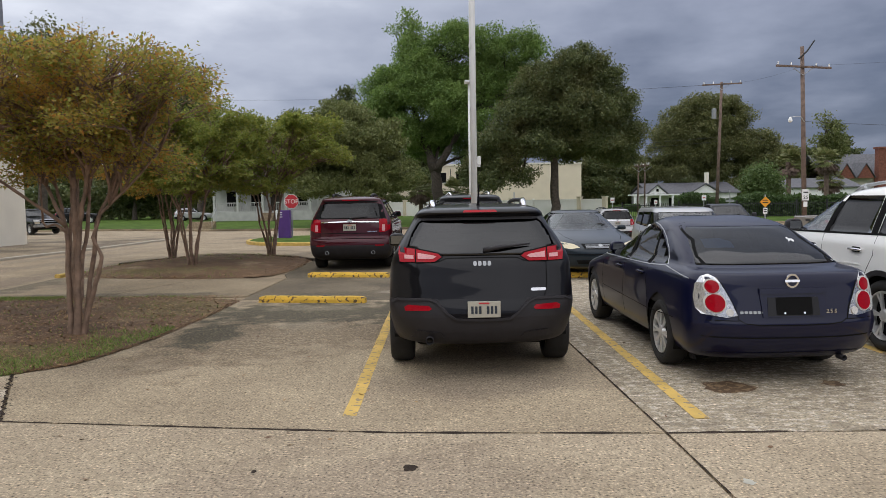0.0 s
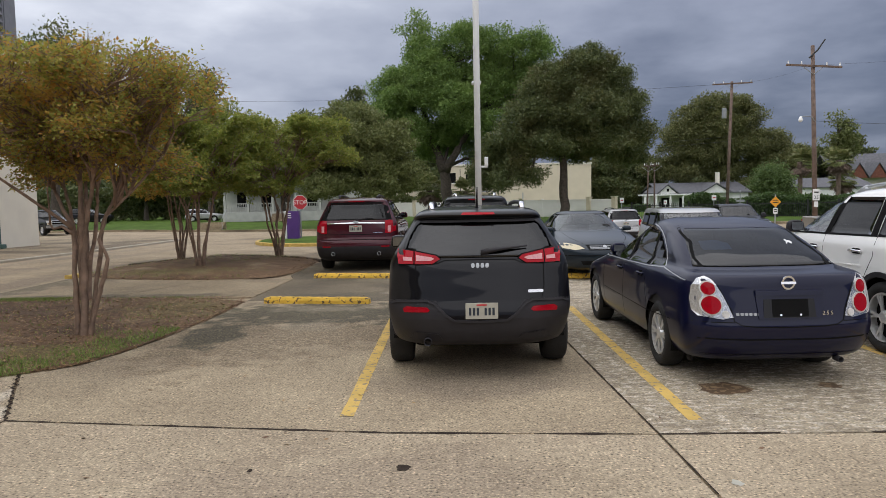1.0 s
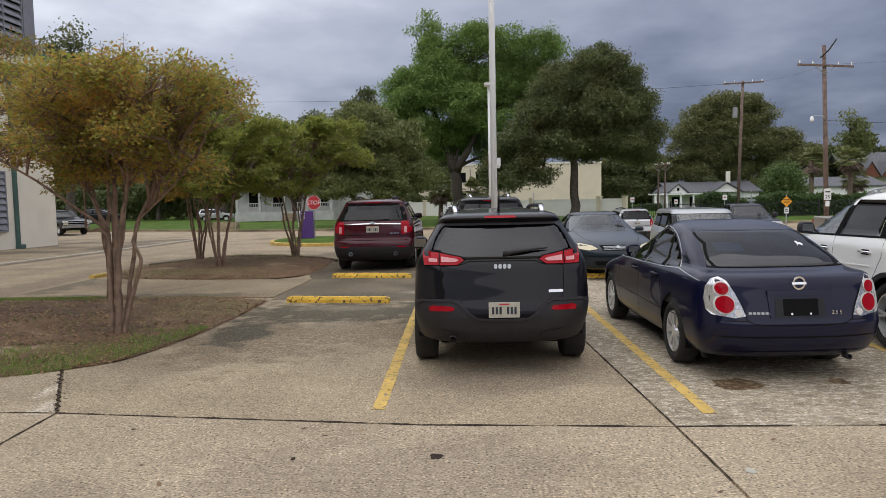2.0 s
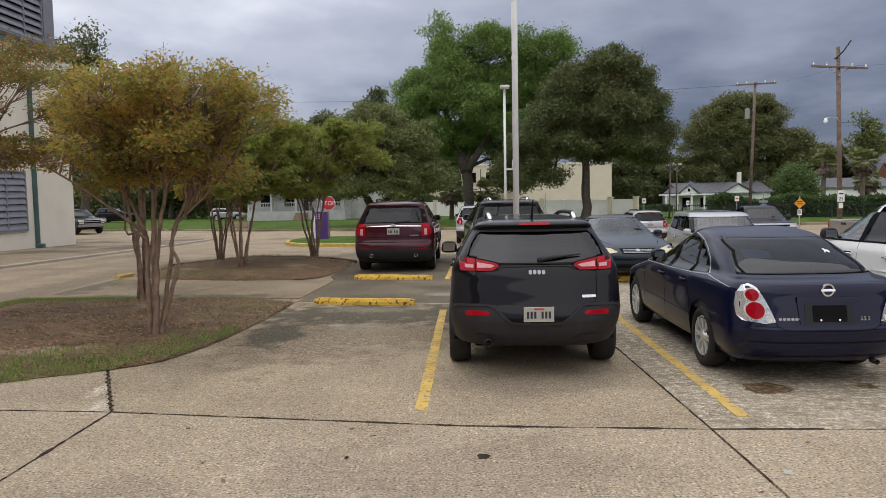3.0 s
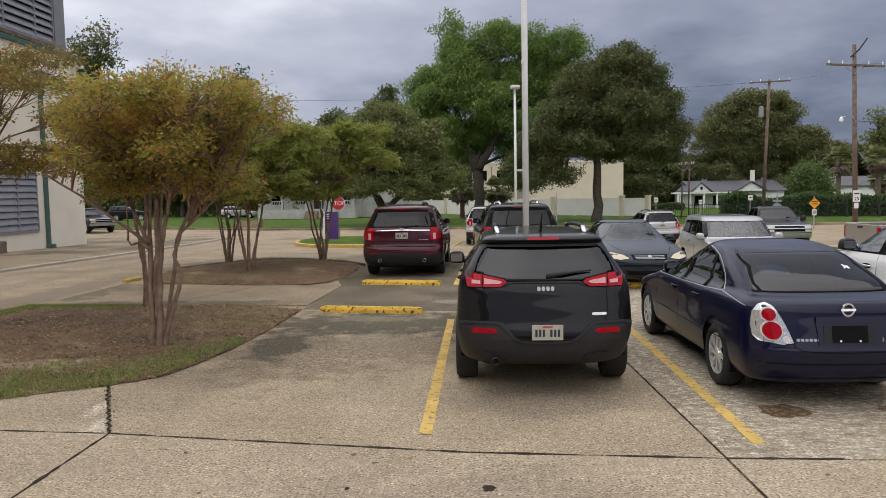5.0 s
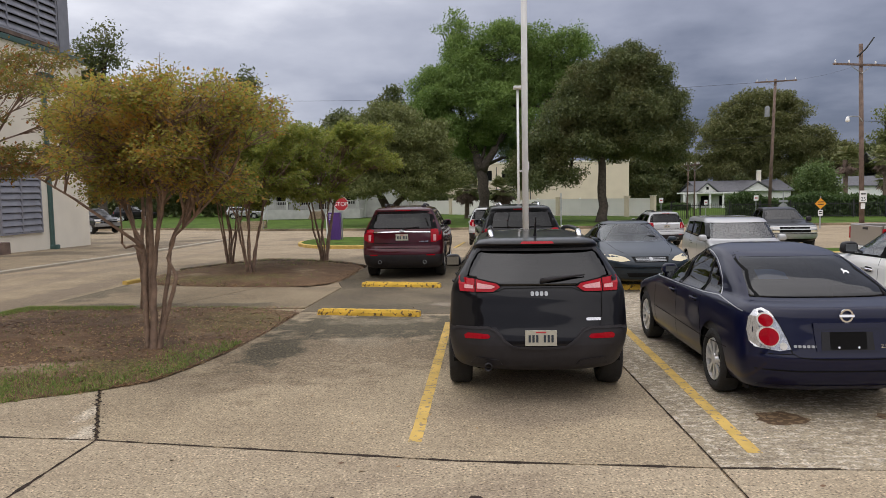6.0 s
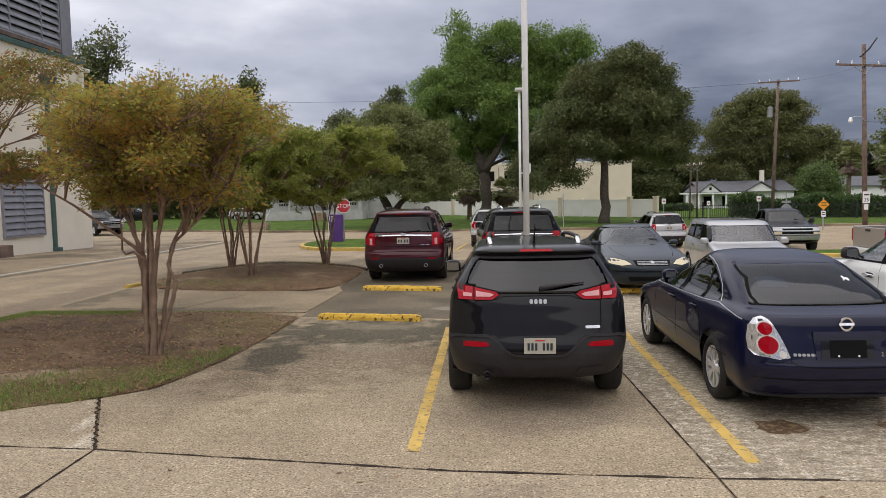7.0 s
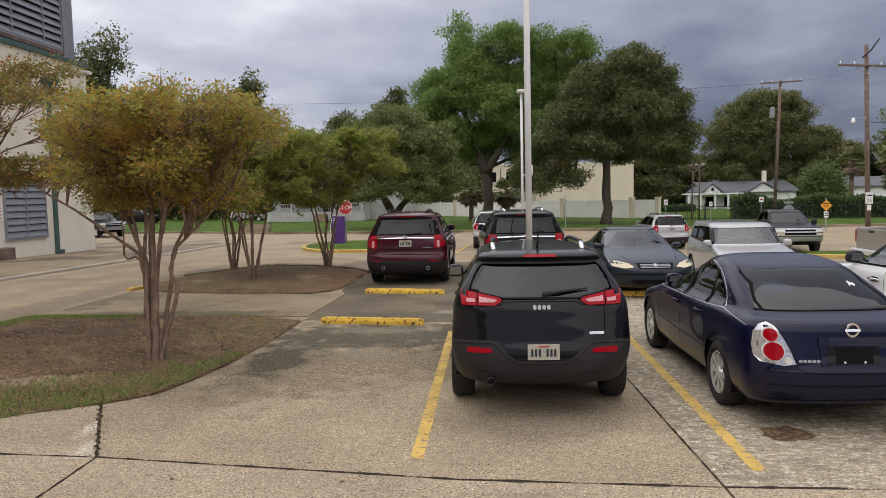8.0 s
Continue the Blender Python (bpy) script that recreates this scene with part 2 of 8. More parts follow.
M = {
    "aisle": concrete("aisle_concrete", (0.355, 0.285, 0.212), (0.485, 0.40, 0.305), (0.29, 0.235, 0.178), 0.58, 1.0, stains=(("plain", (0.27, 0.21, 0.15), 0.5, ((-0.5, 4.2, 1.6, 0.7), (3.0, 3.0, 1.5, 0.6), (-2.6, 3.6, 0.8, 0.5))), ("plain", (0.62, 0.55, 0.44), 0.75, ((-3.70, 5.85, 0.16, 0.34, 0.7, 7.0), (-4.02, 6.45, 0.12, 0.4, 0.7, 7.0))))),
    "stall": concrete("stall_concrete", (0.32, 0.255, 0.185), (0.46, 0.375, 0.275), (0.24, 0.19, 0.14), 0.55, 1.0, stains=(
        ("grit", (0.20, 0.15, 0.095), 0.7, ((-2.75, 8.9, 1.7, 1.8, 1.2, 2.6), (-1.5, 9.2, 1.4, 1.3, 1.2, 2.6))),
        ("flake", (0.46, 0.38, 0.26), 0.5, ((-2.1, 8.6, 1.1, 0.8, 0.8),)),
        ("grit", (0.080, 0.070, 0.043), 0.88, ((-2.0, 10.9, 2.3, 1.3, 1.1, 3.2), (-0.5, 10.8, 0.9, 1.3, 1.0, 3.2), (-3.0, 9.2, 0.5, 1.2, 1.0, 3.2))),
        ("plain", (0.36, 0.31, 0.22), 0.35, ((-2.0, 11.3, 0.95, 0.4, 1.0, 3.6), (-1.85, 9.7, 0.5, 0.5, 0.9, 3.0))),
        # plain darker patch of the slab, centred under the SUV's rear end
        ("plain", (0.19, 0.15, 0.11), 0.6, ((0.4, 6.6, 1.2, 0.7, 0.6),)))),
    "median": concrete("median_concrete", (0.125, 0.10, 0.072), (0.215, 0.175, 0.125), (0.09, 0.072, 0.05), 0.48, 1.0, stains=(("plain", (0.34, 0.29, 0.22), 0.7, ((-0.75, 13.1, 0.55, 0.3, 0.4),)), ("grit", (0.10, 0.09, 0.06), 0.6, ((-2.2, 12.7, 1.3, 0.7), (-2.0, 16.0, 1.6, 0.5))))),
    "rough": concrete("rough_concrete", (0.29, 0.24, 0.18), (0.42, 0.355, 0.275), (0.18, 0.145, 0.11), 0.52, 0.9, flakes=(0.62, 0.55, 0.45)),
    "walk": concrete("walk_concrete", (0.27, 0.21, 0.145), (0.37, 0.295, 0.21), (0.16, 0.125, 0.088), 0.46, 0.8, stains=(("grit", (0.13, 0.11, 0.075), 0.75, ((-6.3, 13.2, 3.0, 0.45), (-9.0, 15.0, 0.8, 2.2))),)),
    "street": concrete("street_concrete", (0.30, 0.235, 0.165), (0.415, 0.33, 0.237), (0.22, 0.172, 0.125), 0.54, 0.6, stains=(("plain", (0.20, 0.155, 0.11), 0.7, ((-9.7, 14.5, 0.7, 6.0, 0.5, 2.0), (-9.3, 21.0, 0.6, 4.0, 0.5, 2.0))), ("plain", (0.25, 0.195, 0.14), 0.5, ((-11.6, 20.0, 0.5, 22.0, 0.35, 0.8), (-13.4, 20.0, 0.5, 22.0, 0.35, 0.8))))),
    "joint": plain("joint_tar", (0.042, 0.031, 0.024), 0.95, vary=0.5, scale=20, bump=0.5, gloss=0.15),
    "yellow": worn_paint("worn_stripe_paint", (0.60, 0.40, 0.10), (0.27, 0.21, 0.13), 0.575),
    "dirt": concrete("bare_soil", (0.11, 0.062, 0.035), (0.215, 0.132, 0.076), (0.35, 0.265, 0.18), 0.58, 0.8, scale=2.2, stains=(
        ("plain", (0.37, 0.28, 0.185), 0.75, ((-7.0, 7.9, 1.3, 0.5, 1.1, 2.6), (-5.5, 7.9, 0.7, 0.35, 1.1, 2.6), (-8.0, 9.0, 1.2, 0.4, 1.0, 2.6))),
        ("grit", (0.17, 0.145, 0.05), 0.6, ((-4.3, 11.2, 1.0, 1.2, 1.2, 3.0), (-4.5, 8.0, 0.8, 0.5, 1.2, 3.0), (-6.5, 17.0, 2.2, 0.6, 1.1, 2.6))),
        ("plain", (0.085, 0.05, 0.03), 0.6, ((-6.2, 11.0, 2.2, 0.6, 1.2, 2.2), (-4.9, 9.4, 0.9, 0.6, 1.0, 2.6))))),
    "lawn": plain("lawn_grass", (0.068, 0.112, 0.018), 0.95, vary=0.4, scale=1.2, bump=0.6, gloss=0.1),
    "blade": leafy("grass_blades", ((0.13, 0.24, 0.045), (0.22, 0.33, 0.07), (0.38, 0.36, 0.14)), seethrough=0.4),
    "litter": leafy("fallen_leaves", ((0.12, 0.065, 0.035), (0.24, 0.135, 0.065), (0.36, 0.24, 0.11)), seethrough=0.1),
    "kerb_yellow": plain("yellow_kerb_paint", (0.55, 0.38, 0.10), 0.8, vary=0.25, scale=5, bump=0.4),
    "bark": plain("smooth_bark", (0.23, 0.155, 0.11), 0.85, vary=0.4, scale=7, bump=0.6),
    "oak_bark": plain("oak_bark", (0.075, 0.06, 0.047), 0.95, vary=0.4, scale=6, bump=1.0),
    "myrtle": leafy("myrtle_leaves", ((0.24, 0.285, 0.06), (0.34, 0.35, 0.075), (0.42, 0.38, 0.085), (0.28, 0.31, 0.065), (0.39, 0.36, 0.08), (0.32, 0.33, 0.07), (0.48, 0.355, 0.08), (0.52, 0.32, 0.075), (0.52, 0.24, 0.055)), 1.1, (0.58, 0.31, 0.075), seethrough=0.6),
    "myrtle_brown": leafy("browning_myrtle_leaves", ((0.15, 0.18, 0.04), (0.22, 0.23, 0.055), (0.28, 0.26, 0.06), (0.34, 0.24, 0.06), (0.42, 0.14, 0.04)), seethrough=0.4),
    "myrtle_green": leafy("green_myrtle_leaves", ((0.18, 0.24, 0.05), (0.27, 0.31, 0.06), (0.37, 0.36, 0.075)), seethrough=0.5),
    "leaf_bright": leafy("bright_tree_leaves", ((0.11, 0.185, 0.04), (0.17, 0.26, 0.06), (0.24, 0.34, 0.085)), 0.45, (0.27, 0.38, 0.095), seethrough=0.4),
    "leaf_dark": leafy("oak_leaves", ((0.065, 0.09, 0.03), (0.11, 0.135, 0.045), (0.155, 0.175, 0.06)), 0.5, (0.175, 0.165, 0.06), seethrough=0.35),
    "leaf_mid": leafy("magnolia_leaves", ((0.12, 0.145, 0.042), (0.17, 0.195, 0.06), (0.24, 0.255, 0.095)), seethrough=0.35),
    "leaf_olive": leafy("olive_tree_leaves", ((0.105, 0.12, 0.042), (0.16, 0.17, 0.056), (0.23, 0.225, 0.085)), seethrough=0.35),
    "leaf_green": leafy("shrub_tree_leaves", ((0.08, 0.13, 0.035), (0.12, 0.18, 0.05), (0.17, 0.23, 0.07)), seethrough=0.35),
    "hedge": leafy("hedge_leaves", ((0.045, 0.085, 0.022), (0.07, 0.12, 0.03), (0.10, 0.15, 0.045)), seethrough=0.35),
    "palm": leafy("palm_leaves", ((0.14, 0.18, 0.06), (0.21, 0.23, 0.08), (0.32, 0.29, 0.13)), seethrough=0.3),
    "stucco": plain("white_stucco", (0.75, 0.705, 0.60), 0.85, vary=0.06, scale=0.8, bump=0.2),
    "cream": plain("cream_siding", (0.70, 0.61, 0.46), 0.8, vary=0.05, scale=0.5),
    "white": plain("white_paint", (0.78, 0.78, 0.76), 0.6, vary=0.05, scale=2),
    # white of the porch house, darkened in colour for the shade of the trees
    "aged_white": plain("shaded_white_paint", (0.44, 0.44, 0.41), 0.7, vary=0.12, scale=1.5),
    "fence": plain("white_fence_panel", (0.86, 0.83, 0.78), 0.7, vary=0.05, scale=0.5),
    "louvre": plain("grey_louvre_metal", (0.26, 0.265, 0.30), 0.5, 0.2, vary=0.12, scale=2),
    "green_trim": plain("dark_green_trim", (0.055, 0.11, 0.10), 0.5, vary=0.15, scale=3),
    "pole_white": plain("white_painted_steel", (0.72, 0.72, 0.70), 0.45, vary=0.08, scale=2),
    "steel": plain("galvanised_steel", (0.42, 0.43, 0.44), 0.4, 0.7, vary=0.15, scale=8),
    "wood": plain("weathered_pole_wood", (0.165, 0.115, 0.09), 0.9, vary=0.35, scale=3, bump=0.6),
    "shingle": plain("grey_shingles", (0.12, 0.12, 0.13), 0.9, vary=0.25, scale=3),
    "brick": plain("red_brick", (0.19, 0.07, 0.045), 0.9, vary=0.3, scale=4),
    "black_iron": plain("black_iron", (0.015, 0.015, 0.016), 0.5, vary=0.2, scale=5),
    "purple": plain("purple_sign_panel", (0.09, 0.035, 0.20), 0.4, vary=0.1, scale=3),
    "sign_red": plain("sign_red", (0.50, 0.03, 0.04), 0.35, vary=0.06, scale=4),
    "sign_white": plain("sign_white", (0.80, 0.80, 0.78), 0.35, vary=0.04, scale=4),
    "sign_orange": plain("sign_amber", (0.75, 0.33, 0.02), 0.35, vary=0.06, scale=4),
    "sign_black": plain("sign_black", (0.02, 0.02, 0.02), 0.4, vary=0.1, scale=4),
    "rubber": plain("tyre_rubber", (0.018, 0.017, 0.016), 0.85, vary=0.25, scale=12, bump=0.4),
    "plastic": plain("black_plastic", (0.023, 0.021, 0.0235), 0.5, vary=0.15, scale=10, bump=0.1, gloss=0.3),
    "dark": plain("dark_cavity", (0.008, 0.008, 0.008), 0.9, vary=0.1, scale=5, gloss=0.1),
    "interior": plain("dark_upholstery", (0.035, 0.034, 0.034), 0.8, vary=0.2, scale=8),
    "interior_grey": plain("grey_upholstery", (0.13, 0.127, 0.12), 0.8, vary=0.15, scale=8),
    "chrome": plain("chrome", (0.75, 0.75, 0.76), 0.12, 1.0, vary=0.05, scale=10),
    "lamp_case": plain("silvered_lamp_case", (0.62, 0.62, 0.63), 0.2, 0.9, vary=0.2, scale=40),
    "mirror": plain("mirror_glass", (0.20, 0.21, 0.22), 0.03, 1.0, vary=0.02, scale=5),
    "alloy": plain("alloy_wheel", (0.74, 0.74, 0.73), 0.3, 0.55, vary=0.15, scale=10),
    "lens_red": lamp_lens("red_lens", (0.33, 0.004, 0.012)),
    "lens_pink": lamp_lens("pale_red_lens", (0.64, 0.32, 0.33)),
    "lens_clear": lamp_lens("clear_lens", (0.62, 0.60, 0.57)),
    "lens_amber": lamp_lens("amber_lens", (0.66, 0.58, 0.40)),
    "glass_dark": glassy("dark_tinted_glass", (0.03, 0.031, 0.036), least=0.04),
    "glass_privacy": glassy("privacy_glass", (0.022, 0.023, 0.027), least=0.068),
    "glass_mid": glassy("tinted_glass", (0.06, 0.07, 0.085), least=0.085),
    "glass_screen": glassy("windscreen_glass", (0.45, 0.54, 0.53), least=0.15),
    "glass_clear": glassy("clear_glass", (0.68, 0.80, 0.78), least=0.2),
    "paint_black": car_paint("black_car_paint", (0.0052, 0.0047, 0.006), 0.0, 0.35, 0.004, 0.55),
    "paint_navy": car_paint("navy_car_paint", (0.0042, 0.0054, 0.025), 0.05, 0.35, 0.003, 0.6),
    "paint_maroon": car_paint("maroon_car_paint", (0.055, 0.006, 0.011), 0.2, 0.35, 0.01, 0.75),
    "paint_white": car_paint("white_car_paint", (0.93, 0.92, 0.88), 0.0, 0.4, 0.004),
    "paint_slate": car_paint("slate_blue_car_paint", (0.014, 0.022, 0.030), 0.2, 0.3, 0.01, 0.6),
    "paint_silver": car_paint("silver_car_paint", (0.46, 0.46, 0.46), 0.45, 0.35),
    "paint_tan": car_paint("tan_silver_car_paint", (0.32, 0.29, 0.26), 0.5, 0.4),
    "plate": plain("plate_white", (0.43, 0.41, 0.34), 0.4, vary=0.05, scale=20),
    "ink": plain("plate_ink", (0.02, 0.03, 0.045), 0.5, vary=0.1, scale=20),
    "blue_cloth": plain("blue_cloth", (0.25, 0.48, 0.95), 0.9, vary=0.15, scale=12),
    "stop_paint": worn_paint("chipped_yellow_paint", (0.74, 0.46, 0.055), (0.13, 0.085, 0.04), 0.565),
    "track": plain("pale_worn_concrete", (0.42, 0.375, 0.30), 0.9, vary=0.12, scale=2),
    "steel_dull": plain("dull_grey_metal", (0.30, 0.31, 0.32), 0.6, 0.3, vary=0.12, scale=4),
    "brick_brown": plain("brown_brick", (0.11, 0.08, 0.06), 0.9, vary=0.25, scale=5),
    "oil": worn_paint("oil_stain", (0.10, 0.058, 0.026), (0.21, 0.14, 0.075), 0.52),
}


# ---- mesh helpers ----
def flesh(name, bm, material, smooth=False):
    me = bpy.data.meshes.new(name)
    bm.to_mesh(me)
    bm.free()
    for m in material if isinstance(material, (list, tuple)) else [material]:
        me.materials.append(M[m] if isinstance(m, str) else m)
    if smooth:
        me.polygons.foreach_set("use_smooth", [True] * len(me.polygons))
    return me


def part(name, bm, material, parent, label="", smooth=False):
    ob = new(name, flesh(name, bm, material, smooth))
    ob.parent = parent
    return tagged(ob, label)


def thing(name, label, category, m=None, group="", kind=""):
    ob = new(name)
    ob.empty_display_size = 0.2
    if m is not None:
        ob.matrix_world = m
    return tagged(ob, label, category, group, kind)


def structure(name, bm, material, label, category, smooth=False):
    return tagged(new(name, flesh(name, bm, material, smooth)), label, category, "", "structure")


def mesh_of(name, verts, faces, material):
    me = bpy.data.meshes.new(name)
    v, f = np.asarray(verts, np.float32), np.asarray(faces, np.int32)
    k = f.shape[1]
    me.vertices.add(len(v))
    me.vertices.foreach_set("co", v.ravel())
    me.loops.add(f.size)
    me.loops.foreach_set("vertex_index", f.ravel())
    me.polygons.add(len(f))
    me.polygons.foreach_set("loop_start", np.arange(0, f.size, k, dtype=np.int32))
    me.polygons.foreach_set("loop_total", np.full(len(f), k, np.int32))
    me.update(calc_edges=True)
    me.materials.append(M[material])
    return me


def box(bm, x0, y0, z0, x1, y1, z1, bevel=0.0):
    v = [bm.verts.new((x, y, z)) for z in (z0, z1) for x, y in ((x0, y0), (x1, y0), (x1, y1), (x0, y1))]
    fs = [bm.faces.new([v[i] for i in q]) for q in ((3, 2, 1, 0), (4, 5, 6, 7), (0, 1, 5, 4), (1, 2, 6, 5), (2, 3, 7, 6), (3, 0, 4, 7))]
    if bevel:
        es = list({e for f in fs for e in f.edges})
        bmesh.ops.bevel(bm, geom=es, offset=bevel, segments=2, affect="EDGES", profile=0.5)
    return v


def boxed(*a, bevel=0.0):
    bm = bmesh.new()
    box(bm, *a, bevel=bevel)
    return bm


def tube(bm, pts, radii, n=8, cap=True):
    """A tapered tube along points."""
    rings, up = [], Vector((0.3, 0.2, 1)).normalized()
    pts = [Vector(p) for p in pts]
    for i, p in enumerate(pts):
        d = (pts[min(i + 1, len(pts) - 1)] - pts[max(i - 1, 0)]).normalized()
        a = d.cross(up if abs(d.dot(up)) < 0.95 else Vector((1, 0, 0))).normalized()
        b = d.cross(a)
        rings.append([bm.verts.new(p + (a * math.cos(k * math.tau / n) + b * math.sin(k * math.tau / n)) * radii[i]) for k in range(n)])
    for r, q in zip(rings, rings[1:]):
        for k in range(n):
            bm.faces.new((r[k], r[(k + 1) % n], q[(k + 1) % n], q[k]))
    if cap:
        bm.faces.new(rings[0][::-1])
        bm.faces.new(rings[-1])


def lathe(bm, profile, n=32, axis="x", centre=(0, 0, 0)):
    """Turns (along, radius) pairs round an axis."""
    rings = []
    for a, r in profile:
        ring = []
        for k in range(n):
            c, s = math.cos(k * math.tau / n) * r, math.sin(k * math.tau / n) * r
            p = {"x": (a, c, s), "y": (c, a, s), "z": (c, s, a)}[axis]
            ring.append(bm.verts.new(Vector(p) + Vector(centre)))
        rings.append(ring)
    for r, q in zip(rings, rings[1:]):
        for k in range(n):
            bm.faces.new((r[k], r[(k + 1) % n], q[(k + 1) % n], q[k]))
    return rings


def gz(y, x=0.0):
    """The ground falls away a little towards the street, and a little more on the right-hand side of the lot."""
    t = min(1.0, max(0.0, (x - 1.0) / 5.0))
    fall = float(np.interp(y, (14, 19, 30, 36, 44, 90), (0, 0.22, 0.42, 0.40, 0.05, 0))) * t
    return float(np.interp(y, (-100, 19, 34, 46, 90, 3000), (0, 0, -0.28, -0.45, -0.75, -0.75))) - fall


def inset(poly, d):
    """A polygon (anticlockwise) drawn in by d."""
    out, n = [], len(poly)
    for i in range(n):
        p, q, r = (Vector(poly[j % n]) for j in (i - 1, i, i + 1))
        a, b = (q - p).normalized(), (r - q).normalized()
        na, nb = Vector((-a.y, a.x)), Vector((-b.y, b.x))
        m = (na + nb).normalized()
        out.append(q + m * (d / max(0.35, m.dot(na))))
    return out


def slab(poly, top=0.0, thick=0.06, rows=None):
    """A flat slab on the falling ground, cut into rows along y where the ground bends."""
    bm = bmesh.new()
    f = bm.faces.new([bm.verts.new((x, y, 0)) for x, y in poly])
    if f.normal.z < 0:
        f.normal_flip()
    for co, no in [((0, y, 0), (0, 1, 0)) for y in (14, 19, 30, 34, 36, 44, 46, 90)] + [((x, 0, 0), (1, 0, 0)) for x in (1, 2.2, 3.5, 4.8, 6)]:
        bmesh.ops.bisect_plane(bm, geom=bm.verts[:] + bm.edges[:] + bm.faces[:], plane_co=co, plane_no=no)
    got = bmesh.ops.extrude_face_region(bm, geom=bm.faces[:])
    low = [g for g in got["geom"] if isinstance(g, bmesh.types.BMVert)]
    lowset = set(low)
    for v in bm.verts:
        v.co.z = gz(v.co.y, v.co.x) + top - (thick if v in lowset else 0)
    bmesh.ops.recalc_face_normals(bm, faces=bm.faces)
    return bm


def smooth_poly(pts, times=2):
    """Corner-cutting of a closed outline."""
    for _ in range(times):
        out = []
        for p, q in zip(pts, pts[1:] + pts[:1]):
            out += [(p[0] * 0.75 + q[0] * 0.25, p[1] * 0.75 + q[1] * 0.25), (p[0] * 0.25 + q[0] * 0.75, p[1] * 0.25 + q[1] * 0.75)]
        pts = out
    return pts


def inside(x, y, poly):
    px, py = np.array(poly).T
    qx, qy = np.roll(px, -1), np.roll(py, -1)
    x, y = np.asarray(x)[..., None], np.asarray(y)[..., None]
    with np.errstate(divide="ignore", invalid="ignore"):
        hit = ((py > y) != (qy > y)) & (x < (qx - px) * (y - py) / (qy - py) + px)
    return hit.sum(-1) % 2 == 1


def edge_distance(x, y, poly):
    px, py = np.array(poly).T
    qx, qy = np.roll(px, -1), np.roll(py, -1)
    x, y = np.asarray(x)[..., None], np.asarray(y)[..., None]
    dx, dy = qx - px, qy - py
    t = np.clip(((x - px) * dx + (y - py) * dy) / (dx * dx + dy * dy + 1e-9), 0, 1)
    return np.hypot(x - px - t * dx, y - py - t * dy).min(-1)


# ---- ground ----
structure("ground", slab([(-1500, -120), (1500, -120), (1500, 2500), (-1500, 2500)], -0.10, 0.3), "lawn", "wide grassy ground reaching the horizon", "ground")

ROAD = [(-15.2, -90), (90, -90), (90, 50), (-60, 62), (-60, 47), (-15.8, 41)]
structure("road", slab(ROAD, -0.02, 0.3), "street", "tan concrete street with worn tyre tracks", "road")
BANK = [(-22, -90), (-14.5, -90), (-14.4, 20), (-14.6, 30), (-15.1, 40.3), (-22, 43), (-60, 50), (-60, 36), (-22, 36)]
structure("pavement", slab(BANK, 0.03, 0.3), "walk", "stained concrete pavement along the building", "pavement")

BED_A = [(-3.52, 12.78), (-9.0, 12.95), (-9.25, 11.6), (-9.6, 9.0), (-9.5, 6.3), (-7.2, 6.15), (-5.35, 6.61), (-4.93, 6.88), (-4.40, 7.18), (-3.96, 7.55), (-3.79, 8.15), (-3.64, 9.03), (-3.51, 10.88)]
BED_B = [(-3.7, 16.5), (-3.66, 20.4), (-4.4, 21.6), (-5.9, 22.7), (-7.3, 23.2), (-8.4, 21.6), (-8.95, 19.8), (-8.95, 17.2), (-7.8, 16.35), (-5.95, 15.85), (-4.4, 15.85)]
SLABS = (
    ("aisle", [(-9.5, -6), (-3.40, -6), (-3.53, 5.60), (-9.5, 6.05)]),
    ("aisle", [(-3.40, -6), (1.95, -6), (1.62, 5.05), (-0.34, 5.16), (-3.53, 5.60)]),
    ("aisle", [(1.95, -6), (16, -6), (16, 4.95), (3.15, 5.02), (1.62, 5.05)]),
    ("aisle", [(-9.5, 6.05), (-3.53, 5.60), (-4.37, 7.17), (-4.93, 6.87), (-5.35, 6.60), (-7.2, 6.14), (-9.5, 6.28)]),
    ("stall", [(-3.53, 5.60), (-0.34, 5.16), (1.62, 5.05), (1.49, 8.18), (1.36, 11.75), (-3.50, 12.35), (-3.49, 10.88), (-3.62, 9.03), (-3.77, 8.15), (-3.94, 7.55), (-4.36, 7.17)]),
    ("rough", [(1.62, 5.05), (3.15, 5.02), (16, 4.95), (16, 13.0), (1.30, 13.7), (1.36, 11.75), (1.49, 8.18)]),
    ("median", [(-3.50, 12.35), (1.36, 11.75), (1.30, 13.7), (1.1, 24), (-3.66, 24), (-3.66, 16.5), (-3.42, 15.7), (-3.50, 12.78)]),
    ("rough", [(1.30, 13.7), (16, 13.0), (16, 24), (1.1, 24)]),
    ("walk", [(-9.0, 12.97), (-6.4, 12.9), (-5.3, 15.98), (-8.9, 16.5)]),
    ("walk", [(-6.4, 12.9), (-3.52, 12.8), (-3.42, 15.7), (-4.4, 15.83), (-5.3, 15.98)]),
)
lot = thing("parking_lot", "weathered concrete parking lot of large slabs with dark joints", "pavement", kind="structure")
for key, poly in SLABS:
    part("slab", slab(inset(poly, 0.013), 0.0, 0.05), key, lot)

